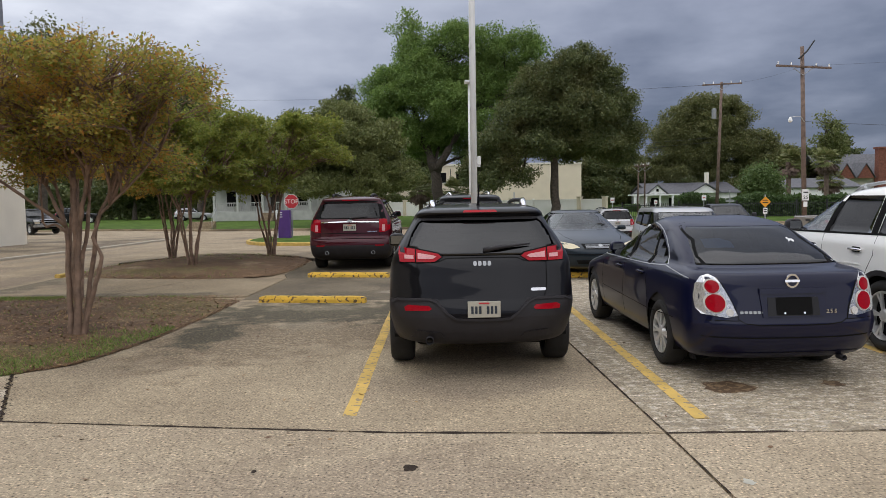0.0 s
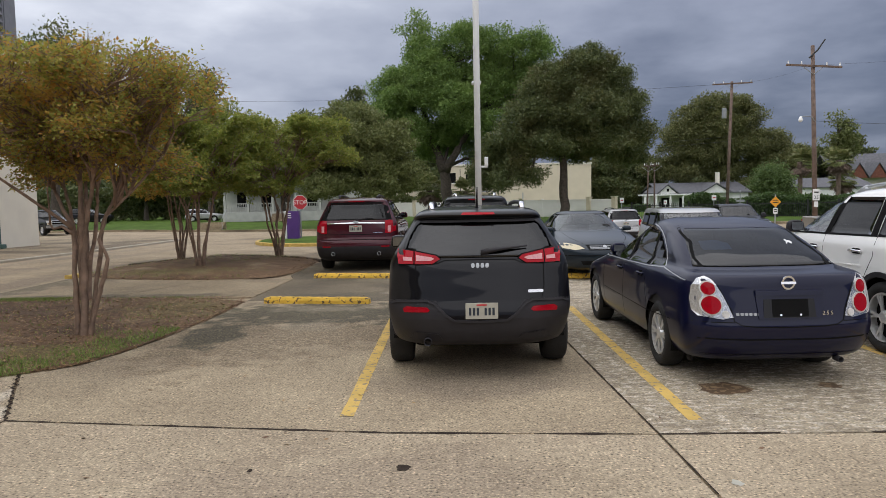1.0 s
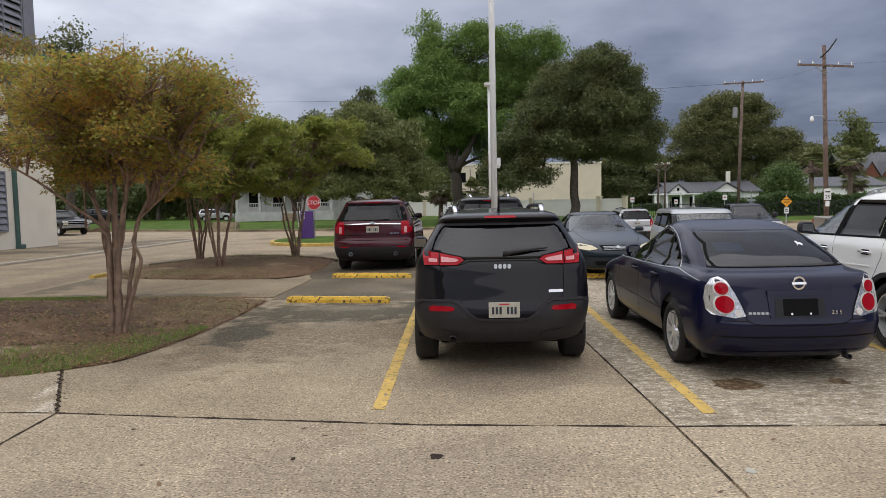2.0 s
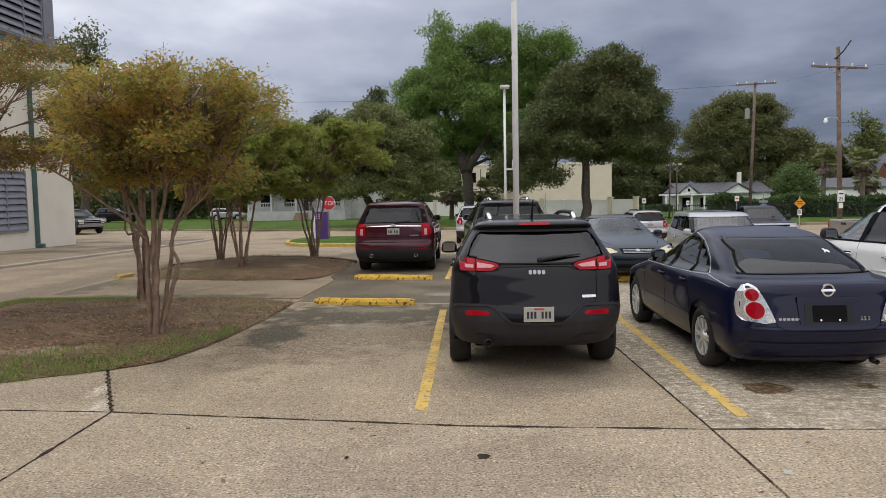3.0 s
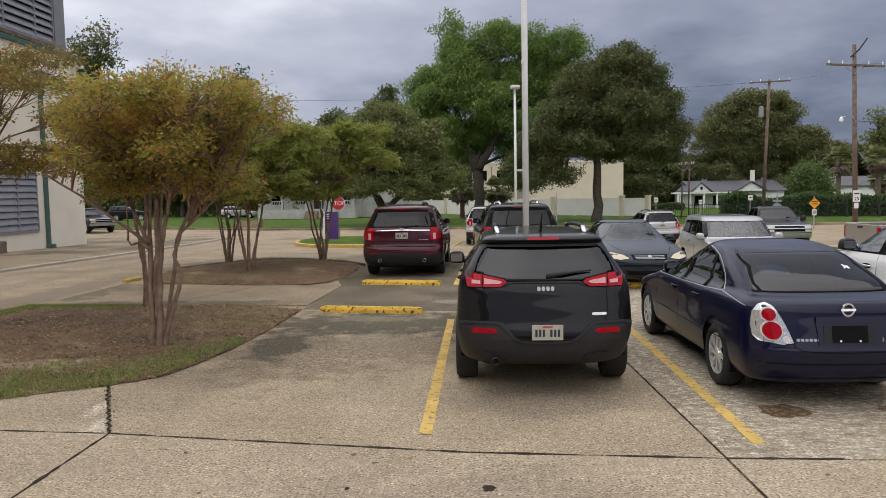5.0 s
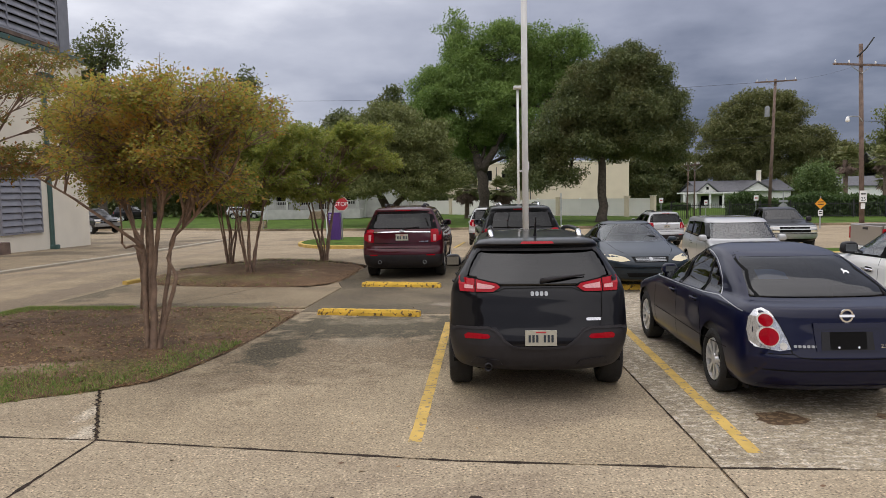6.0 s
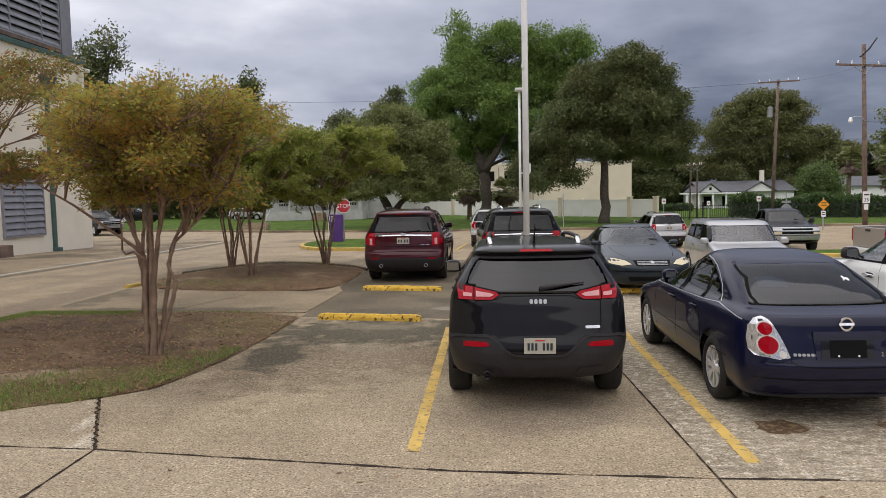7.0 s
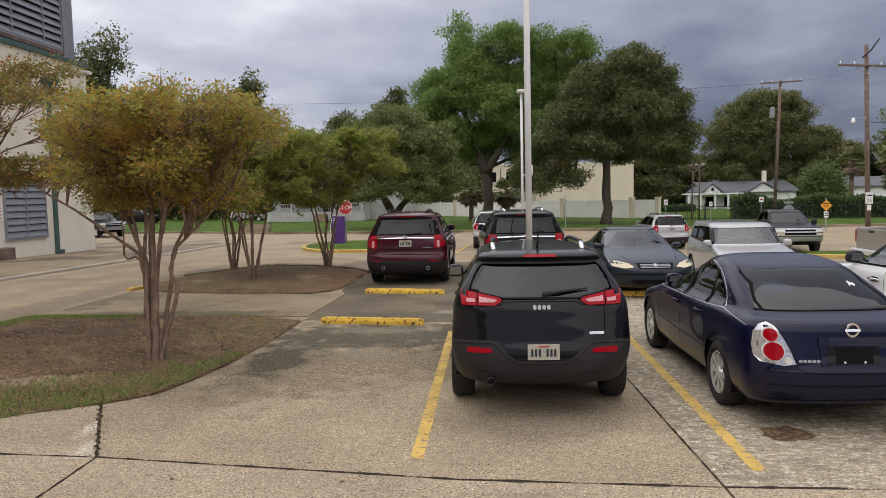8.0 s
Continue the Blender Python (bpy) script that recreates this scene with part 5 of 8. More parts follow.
    for f in "LR":
        on(car, sh, "chrome_belt", strip([(0.34, 0.95), (0.8, 0.985), (1.05, 1.005), (1.5, 0.98), (2.3, 0.964), (3.46, 0.955)], 0.007), f, "steel", 0.003, 0.004)
        on(car, sh, "chrome_arc", strip([(1.03, 1.015), (1.2, 1.165), (1.40, 1.265), (1.6, 1.335), (1.8, 1.38), (2.0, 1.402)], 0.007), f, "steel", 0.003, 0.004)
        on(car, sh, "window_pillar", [(1.50, 0.985), (1.545, 0.985), (1.645, 1.335), (1.595, 1.318)], f, "dark", 0.003, 0.01)
        on(car, sh, "window_pillar", [(2.275, 0.972), (2.37, 0.972), (2.335, 1.39), (2.245, 1.39)], f, "dark", 0.003, 0.01)
        seams(car, sh, [[(1.50, 1.02), (1.50, 0.8), (1.42, 0.62), (1.46, 0.34)], [(2.36, 1.0), (2.36, 0.34)], [(3.3, 1.0), (3.34, 0.6), (3.30, 0.34)], [(0.62, 0.55), (1.45, 0.52), (3.3, 0.55)]], f)
        handle(car, sh, 1.68, 0.88, f, "paint_navy")
        handle(car, sh, 2.52, 0.87, f, "paint_navy")
        seams(car, sh, [[(0.52, 1.05), (0.98, 1.26), (1.45, 1.41)]], f, 0.008)
    mirrors(car, sh, 3.28, 1.045, "paint_navy", 0.20, 0.135, 0.06)
    # things lying behind the rear glass
    on(car, sh, "sunshade", [(-0.50, 1.19), (-0.22, 1.19), (-0.21, 1.245), (-0.30, 1.27), (-0.48, 1.265)], "rear", "blue_cloth", -0.035, 0.008, "blue sunshade seen through the glass")
    on(car, sh, "sticker", [(0.367, 1.229), (0.402, 1.244), (0.426, 1.229), (0.444, 1.238), (0.438, 1.256), (0.408, 1.257), (0.402, 1.271), (0.378, 1.265), (0.384, 1.25)], "rear", "sign_white", 0.002, 0.002)
    return car, sh


def large_suv_shell():
    rows = [(0.26, 0.30, 4.75, 0.84), (0.34, 0.12, 4.92, 0.94), (0.46, 0.03, 4.98, 0.97), (0.60, 0.0, 5.0, 0.99), (0.74, 0.02, 5.0, 0.995),
            (0.80, 0.06, 4.99, 0.995), (0.90, 0.07, 4.97, 0.995), (1.02, 0.08, 4.86, 0.99), (1.10, 0.09, 4.45, 0.985), (1.17, 0.10, 3.75, 0.965), (1.24, 0.13, 3.5, 0.935),
            (1.40, 0.22, 3.2, 0.865), (1.55, 0.30, 2.95, 0.79), (1.65, 0.33, 2.75, 0.745), (1.70, 0.33, 2.6, 0.715), (1.745, 0.45, 2.3, 0.65), (1.775, 0.8, 1.95, 0.52), (1.785, 1.1, 1.8, 0.40)]
    sh = Shell(rows, 0.38, 0.75, 3.5, 2.4)
    side = [[(0.52, 1.27), (1.28, 1.25), (1.34, 1.64), (0.66, 1.62)], [(1.42, 1.25), (2.28, 1.23), (2.20, 1.66), (1.48, 1.66)], [(2.36, 1.23), (3.36, 1.22), (3.04, 1.45), (2.78, 1.62), (2.28, 1.66)]]
    rear = [(-0.78, 1.24), (0.78, 1.24), (0.69, 1.55), (0.63, 1.62), (-0.63, 1.62), (-0.69, 1.55)]
    wind = [(-0.80, 1.27), (0.80, 1.27), (0.68, 1.65), (-0.68, 1.65)]
    return sh, side, rear, wind


def large_suv(label, m, paint, glass, front_door, spokes, double, handles, rail_key):
    sh, side, rear, wind = large_suv_shell()

    def mark(bm):
        band(bm, 0.0, 0.62, -0.1, 0.55, 1)
        band(bm, 0.0, 0.45, 0.55, 4.3, 1)
    car, _ = car_base(label, m, sh, paint, (1.12, 3.98), 0.385, 0.25, side, rear, wind, glass, belt=1.22, rim_r=0.26, name="suv", spokes=spokes, double=double, front_glass="glass_clear", front_door_glass=front_door, mark=mark)
    for mir in (lambda p: p, mirror):
        on(car, sh, "tail_lamp", mir([(-0.70, 0.92), (-0.82, 0.92), (-0.955, 0.98), (-0.955, 1.20), (-0.80, 1.24), (-0.70, 1.22)]), "rear", "lens_red", 0.012)
        on(car, sh, "reversing_lens", mir([(-0.765, 0.95), (-0.83, 0.95), (-0.83, 1.10), (-0.765, 1.10)]), "rear", "lens_pink", 0.017)
        seams(car, sh, [mir([(-0.70, 1.22), (-0.70, 0.84), (-0.62, 0.78), (0.0, 0.77)])], "rear", 0.009)
        on(car, sh, "reflector", mir([(-0.80, 0.60), (-0.60, 0.60), (-0.60, 0.625), (-0.80, 0.625)]), "rear", "lens_red", 0.008)
        bm = bmesh.new()
        x = 0.55 if mir is mirror else -0.55
        lathe(bm, ((0.0, 0.045), (-0.06, 0.045), (-0.06, 0.036), (0.0, 0.036)), 20, "y", (x, 0.07, 0.44))
        part("exhaust_tip", bm, "steel_dull", car, smooth=True)
        on(car, sh, "window_post", mir([(-0.72, 1.26), (-0.86, 1.24), (-0.75, 1.57), (-0.66, 1.60)]), "rear", "dark", 0.004, 0.01)
    on(car, sh, "chrome_bar", strip([(-0.69, 1.165), (0, 1.18), (0.69, 1.165)], 0.026), "rear", "chrome", 0.014)
    on(car, sh, "tailgate_crease", strip([(-0.66, 0.90), (0.66, 0.90)], 0.014), "rear", "dark", 0.002, 0.003)
    on(car, sh, "bumper_step", strip([(-0.86, 0.80), (0, 0.81), (0.86, 0.80)], 0.05), "rear", paint, 0.02)
    on(car, sh, "brake_lamp", [(-0.2, 1.675), (0.2, 1.675), (0.19, 1.692), (-0.19, 1.692)], "rear", "lens_red", 0.008)
    on(car, sh, "spoiler_shade", [(-0.63, 1.625), (0.63, 1.625), (0.66, 1.665), (-0.66, 1.665)], "rear", "dark", 0.005)
    on(car, sh, "badge", circle(0.0, 1.20, 0.07, 20, 0.42), "rear", "steel_dull", 0.018)
    badge_bars(car, sh, 0.42, 0.64, 0.94, 0.022, 7)
    plate_at(car, sh, 0.0, 1.04)
    bm = bmesh.new()
    tube(bm, [(0.0, sh.end(0, 1.26, False) - 0.03, 1.25), (0.2, sh.end(0.2, 1.28, False) - 0.03, 1.275), (0.42, sh.end(0.42, 1.29, False) - 0.02, 1.29)], [0.022, 0.016, 0.007], 8)
    part("wiper", bm, "plastic", car, smooth=True)
    rails(car, sh, 0.75, 2.5, rail_key, rail_key, 0.06, 0.05)
    mirrors(car, sh, 3.12, 1.28, "plastic" if paint == "paint_white" else paint, 0.21, 0.16, 0.06)
    arch_trim(car, sh, (1.12, 3.98), 0.445, 0.50, 0.30)
    for f in "LR":
        on(car, sh, "window_pillar", [(1.29, 1.24), (1.41, 1.24), (1.47, 1.665), (1.35, 1.65)], f, "dark", 0.003, 0.01)
        on(car, sh, "window_pillar", [(2.27, 1.22), (2.37, 1.22), (2.29, 1.67), (2.19, 1.67)], f, "dark", 0.003, 0.01)
        on(car, sh, "window_sill", strip([(0.52, 1.262), (1.4, 1.24), (2.3, 1.222), (3.4, 1.205)], 0.022), f, "dark", 0.004, 0.01)
        seams(car, sh, [[(1.28, 1.23), (1.28, 1.02), (1.42, 0.80), (1.55, 0.50)], [(2.33, 1.21), (2.33, 0.48)], [(3.38, 1.2), (3.46, 0.8), (3.42, 0.48)], [(1.28, 1.24), (1.32, 1.66)]], f)
        on(car, sh, "door_crease", strip([(1.5, 0.90), (2.4, 0.88), (3.4, 0.89)], 0.012), f, paint, 0.008, 0.012)
        handle(car, sh, 1.60, 1.06, f, handles, 0.24)
        handle(car, sh, 2.55, 1.05, f, handles, 0.24)
    return car, sh


def front_face(car, sh, lamps, lamp_key, grille, bumper, plate_z=None):
    """Headlamps, grille and bumper of a car seen from the front."""
    for mir in (lambda p: p, mirror):
        on(car, sh, "headlamp", mir(lamps), "front", lamp_key, 0.010)
    on(car, sh, "grille", grille, "front", "dark", 0.006)
    z0, z1 = min(z for _, z in grille), max(z for _, z in grille)
    for k in range(1, 4):
        z = z0 + (z1 - z0) * k / 4
        w = min(abs(x) for x, _ in grille) * 0.92
        on(car, sh, "grille_bar", strip([(-w, z), (w, z)], 0.014), "front", "steel_dull", 0.010)
    on(car, sh, "bumper_slot", bumper, "front", "dark", 0.004)
    if plate_z:
        plate_at(car, sh, 0.0, plate_z, "front")


def slate_sedan():
    rows = [(0.22, 0.30, 4.55, 0.74), (0.28, 0.14, 4.72, 0.84), (0.40, 0.05, 4.80, 0.88), (0.54, 0.0, 4.81, 0.895), (0.66, 0.01, 4.79, 0.895),
            (0.74, 0.04, 4.70, 0.885), (0.82, 0.06, 4.50, 0.875), (0.90, 0.08, 4.15, 0.86), (0.97, 0.12, 3.75, 0.84), (1.02, 0.30, 3.5, 0.80), (1.06, 0.60, 3.38, 0.775),
            (1.18, 0.90, 3.12, 0.715), (1.30, 1.15, 2.85, 0.65), (1.40, 1.40, 2.6, 0.59), (1.46, 1.7, 2.35, 0.52), (1.485, 2.0, 2.15, 0.38)]
    sh = Shell(rows, 0.42, 0.7, 2.9, 2.5)
    side = [[(1.60, 1.05), (2.28, 1.035), (2.22, 1.41), (1.96, 1.41), (1.66, 1.34)], [(2.34, 1.035), (3.2, 1.025), (2.88, 1.22), (2.56, 1.40), (2.30, 1.42)]]
    rear = [(-0.64, 1.08), (0.64, 1.08), (0.50, 1.40), (-0.50, 1.40)]
    wind = [(-0.755, 1.03), (0.755, 1.03), (0.60, 1.415), (-0.60, 1.415)]
    car, _ = car_base("slate blue sedan with clouded headlamps", pose(3.16, 19.25, -0.06, 0.6, 0, 181) @ Matrix.Diagonal((1, 1, 0.945, 1)), sh, "paint_slate", (1.05, 3.77), 0.32, 0.21, side, rear, wind, "glass_mid", belt=1.04, rim_r=0.21, name="sedan", inner="interior_grey", front_glass="glass_screen")
    front_face(car, sh, [(0.42, 0.70), (0.60, 0.668), (0.82, 0.705), (0.85, 0.80), (0.72, 0.81), (0.52, 0.77)], "lens_amber", [(-0.33, 0.665), (0.33, 0.665), (0.38, 0.775), (-0.38, 0.775)], [(-0.45, 0.34), (0.45, 0.34), (0.50, 0.43), (-0.50, 0.43)])
    on(car, sh, "badge", circle(0, 0.74, 0.04, 18, 0.7), "front", "steel", 0.02)
    on(car, sh, "bumper_strip", strip([(-0.78, 0.545), (0, 0.545), (0.78, 0.545)], 0.02), "front", "dark", 0.003, 0.004)
    for x in (-1, 1):
        seams(car, sh, [[(0.42 * x, 0.80), (0.60 * x, 0.90), (0.66 * x, 1.0)]], "front", 0.008)
    mirrors(car, sh, 3.0, 1.06, "paint_slate", 0.19, 0.12, 0.06)
    for f in "LR":
        on(car, sh, "window_pillar", [(2.27, 1.02), (2.35, 1.02), (2.31, 1.42), (2.21, 1.42)], f, "dark", 0.003, 0.01)
        seams(car, sh, [[(2.32, 1.02), (2.32, 0.34)], [(3.28, 1.0), (3.32, 0.34)]], f)
    on(car, sh, "mirror_stem", rrect(-0.08, 1.345, 0.08, 1.39, 0.02), "front", "dark", -0.05, 0.01)
    return car, sh


def boxcar():
    rows = [(0.24, 0.30, 3.85, 0.76), (0.32, 0.10, 4.0, 0.86), (0.46, 0.03, 4.08, 0.88), (0.62, 0.0, 4.10, 0.895), (0.78, 0.02, 4.06, 0.895), (0.90, 0.04, 3.95, 0.89),
            (0.98, 0.05, 3.7, 0.88), (1.05, 0.06, 3.3, 0.865), (1.10, 0.07, 3.02, 0.85), (1.25, 0.12, 2.85, 0.81), (1.40, 0.18, 2.68, 0.775), (1.52, 0.23, 2.52, 0.745), (1.57, 0.27, 2.42, 0.72), (1.60, 0.35, 2.25, 0.66), (1.615, 0.6, 2.0, 0.55)]
    sh = Shell(rows, 0.32, 0.55, 4.0, 3.0)
    side = [[(0.45, 1.16), (1.05, 1.14), (1.10, 1.48), (0.55, 1.47)], [(1.12, 1.14), (1.88, 1.12), (1.84, 1.50), (1.16, 1.49)], [(1.95, 1.12), (2.78, 1.11), (2.45, 1.49), (1.92, 1.50)]]
    rear = [(-0.62, 1.10), (0.62, 1.10), (0.56, 1.48), (-0.56, 1.48)]
    wind = [(-0.76, 1.13), (0.76, 1.13), (0.68, 1.50), (-0.68, 1.50)]
    car, _ = car_base("silver boxy hatchback with dark side windows", pose(6.25, 20.3, -0.25, 0, 0, 177), sh, "paint_silver", (0.75, 3.3), 0.33, 0.21, side, rear, wind, "glass_dark", belt=1.12, rim_r=0.21, name="hatchback", inner="interior_grey", front_glass="glass_screen")
    front_face(car, sh, [(0.50, 0.72), (0.78, 0.74), (0.84, 0.86), (0.80, 0.93), (0.60, 0.86)], "lens_clear", [(-0.40, 0.74), (0.40, 0.74), (0.44, 0.81), (-0.44, 0.81)], [(-0.5, 0.36), (0.5, 0.36), (0.55, 0.52), (-0.55, 0.52)], 0.60)
    mirrors(car, sh, 2.72, 1.14, "paint_silver", 0.2, 0.16, 0.05)
    for f in "LR":
        on(car, sh, "window_pillar", [(1.04, 1.13), (1.13, 1.13), (1.17, 1.50), (1.09, 1.50)], f, "dark", 0.003, 0.01)
        on(car, sh, "window_pillar", [(1.87, 1.11), (1.96, 1.11), (1.93, 1.51), (1.83, 1.51)], f, "dark", 0.003, 0.01)
        seams(car, sh, [[(1.08, 1.12), (1.12, 0.4)], [(1.92, 1.1), (1.92, 0.4)], [(2.85, 1.1), (2.86, 0.4)]], f)
        handle(car, sh, 1.3, 0.95, f, "paint_silver")
    return car, sh


SUV, SUV_SHELL = compact_suv()
SEDAN, SEDAN_SHELL = navy_sedan()
large_suv("dark maroon SUV with a chrome tailgate bar", pose(-2.18, 16.95, 0, 0, 0, 0), "paint_maroon", "glass_dark", None, 8, False, "paint_maroon", "plastic")
large_suv("white SUV with dark rear glass and silver roof rails", pose(5.66, 6.42, 0, 0, 0, 0), "paint_white", "glass_dark", "glass_clear", 5, True, "chrome", "steel")
large_suv("black SUV with silver-tipped roof rails", pose(0.74, 16.75, 0, 0, 0, 3), "paint_black", "glass_dark", None, 8, False, "paint_black", "chrome")
slate_sedan()
boxcar()


def pickup(label, m, paint, trim="alloy"):
    """Full-size pickup: cab and bonnet as one skin, the bed as a box with a tailgate."""
    rows = [(0.40, 2.1, 5.55, 0.84), (0.48, 2.05, 5.72, 0.95), (0.60, 2.0, 5.80, 0.985), (0.80, 2.0, 5.82, 1.0), (0.95, 2.0, 5.80, 1.0), (1.05, 2.0, 5.74, 0.995), (1.15, 2.0, 5.55, 0.985), (1.22, 2.0, 4.9, 0.975), (1.28, 2.01, 4.42, 0.95),
            (1.45, 2.06, 4.15, 0.87), (1.62, 2.14, 3.9, 0.80), (1.75, 2.2, 3.68, 0.74), (1.82, 2.3, 3.5, 0.68), (1.86, 2.6, 3.2, 0.55)]
    sh = Shell(rows, 0.2, 0.5, 4.5, 3.6)
    side = [[(2.25, 1.30), (3.05, 1.29), (3.05, 1.72), (2.40, 1.72)], [(3.12, 1.29), (4.28, 1.28), (3.85, 1.60), (3.62, 1.72), (3.10, 1.73)]]
    rear = [(-0.7, 1.32), (0.7, 1.32), (0.62, 1.72), (-0.62, 1.72)]
    wind = [(-0.82, 1.31), (0.82, 1.31), (0.68, 1.75), (-0.68, 1.75)]
    car, _ = car_base(label, m, sh, paint, (1.2, 4.85), 0.41, 0.27, side, rear, wind, "glass_dark", belt=1.28, rim_r=0.24, name="pickup_truck", front_glass="glass_mid", spokes=6)
    bm = bmesh.new()
    for x0, x1 in ((-0.99, -0.90), (0.90, 0.99)):
        box(bm, x0, 0.06, 0.52, x1, 2.0, 1.26, 0.03)
    box(bm, -0.92, 0.06, 0.56, 0.92, 2.0, 0.66)
    box(bm, -0.92, 1.92, 0.56, 0.92, 1.99, 1.24)
    part("bed", bm, paint, car)
    bm = bmesh.new()
    box(bm, -0.89, 0.02, 0.62, 0.89, 0.08, 1.25, 0.02)
    gate = part("tailgate", bm, paint, car)
    part("tailgate_handle", boxed(-0.14, 0.005, 1.12, 0.14, 0.025, 1.19, bevel=0.01), "plastic", gate)
    part("rear_bumper", boxed(-0.96, -0.14, 0.45, 0.96, 0.05, 0.62, bevel=0.04), trim, car)
    for sg in (-1, 1):
        part("tail_lamp", boxed(*sorted((sg * 0.90, sg * 1.0))[:1], 0.035, 0.80, sorted((sg * 0.90, sg * 1.0))[1], 0.12, 1.18, bevel=0.02), "lens_red", car)
    # front: chrome bars, stacked lamps, bumper
    for mir in (lambda p: p, mirror):
        on(car, sh, "headlamp", mir([(0.62, 0.93), (0.95, 0.93), (0.96, 1.06), (0.62, 1.06)]), "front", "lens_clear", 0.02)
        on(car, sh, "side_lamp", mir([(0.64, 0.82), (0.93, 0.82), (0.93, 0.905), (0.64, 0.905)]), "front", "lens_amber", 0.015)
    on(car, sh, "grille", [(-0.60, 0.80), (0.60, 0.80), (0.60, 1.08), (-0.60, 1.08)], "front", "dark", 0.015)
    for z, h in ((1.085, 0.05), (0.955, 0.045), (0.80, 0.04)):
        on(car, sh, "chrome_bar", strip([(-0.95, z), (0, z), (0.95, z)], h), "front", trim, 0.035, 0.04)
    on(car, sh, "front_bumper", rrect(-0.97, 0.55, 0.97, 0.75, 0.05), "front", trim, 0.06, 0.08)
    on(car, sh, "air_intake", rrect(-0.55, 0.45, 0.55, 0.53, 0.02), "front", "dark", 0.02)
    mirrors(car, sh, 4.1, 1.34, "plastic", 0.24, 0.24, 0.08)
    for f in "LR":
        seams(car, sh, [[(3.08, 1.28), (3.08, 0.5)], [(4.2, 1.27), (4.25, 0.5)]], f)
        handle(car, sh, 3.3, 1.1, f, paint)
    return car


large_suv("silver SUV with red tail lamps", pose(0.02, 30.6, gz(31), 0, 0, 1) @ Matrix.Diagonal((0.92, 0.92, 0.94, 1)), "paint_silver", "glass_dark", None, 8, False, "paint_silver", "plastic")
large_suv("silver SUV with wide red tail lamps and dark glass", pose(8.7, 35.3, gz(36, 8), 0, 0, 4) @ Matrix.Diagonal((0.93, 0.93, 0.96, 1)), "paint_silver", "glass_dark", None, 8, False, "paint_silver", "plastic")
pickup("black pickup truck with a chrome grille and bumper", pose(13.85, 37.4, gz(34, 14), 0, 0, 174), "paint_black", "steel")
pickup("tan pickup truck crossing behind the white SUV", pose(11.25, 22.0, gz(22, 11), 0, 0, -90), "paint_tan")
large_suv("black SUV parked by the far trees", pose(-45.5, 84.5, gz(85) + 0.1, 0, 0, -78), "paint_black", "glass_dark", None, 8, False, "paint_black", "plastic")
large_suv("silver SUV parked by the far trees", pose(-32.6, 87.5, gz(88) + 0.1, 0, 0, -85) @ Matrix.Diagonal((0.9, 0.9, 0.85, 1)), "paint_silver", "glass_dark", None, 8, False, "paint_silver", "plastic")
pickup("black pickup truck parked past the building", pose(-33.0, 55.4, gz(52) , 0, 0, 232), "paint_black", "steel_dull")


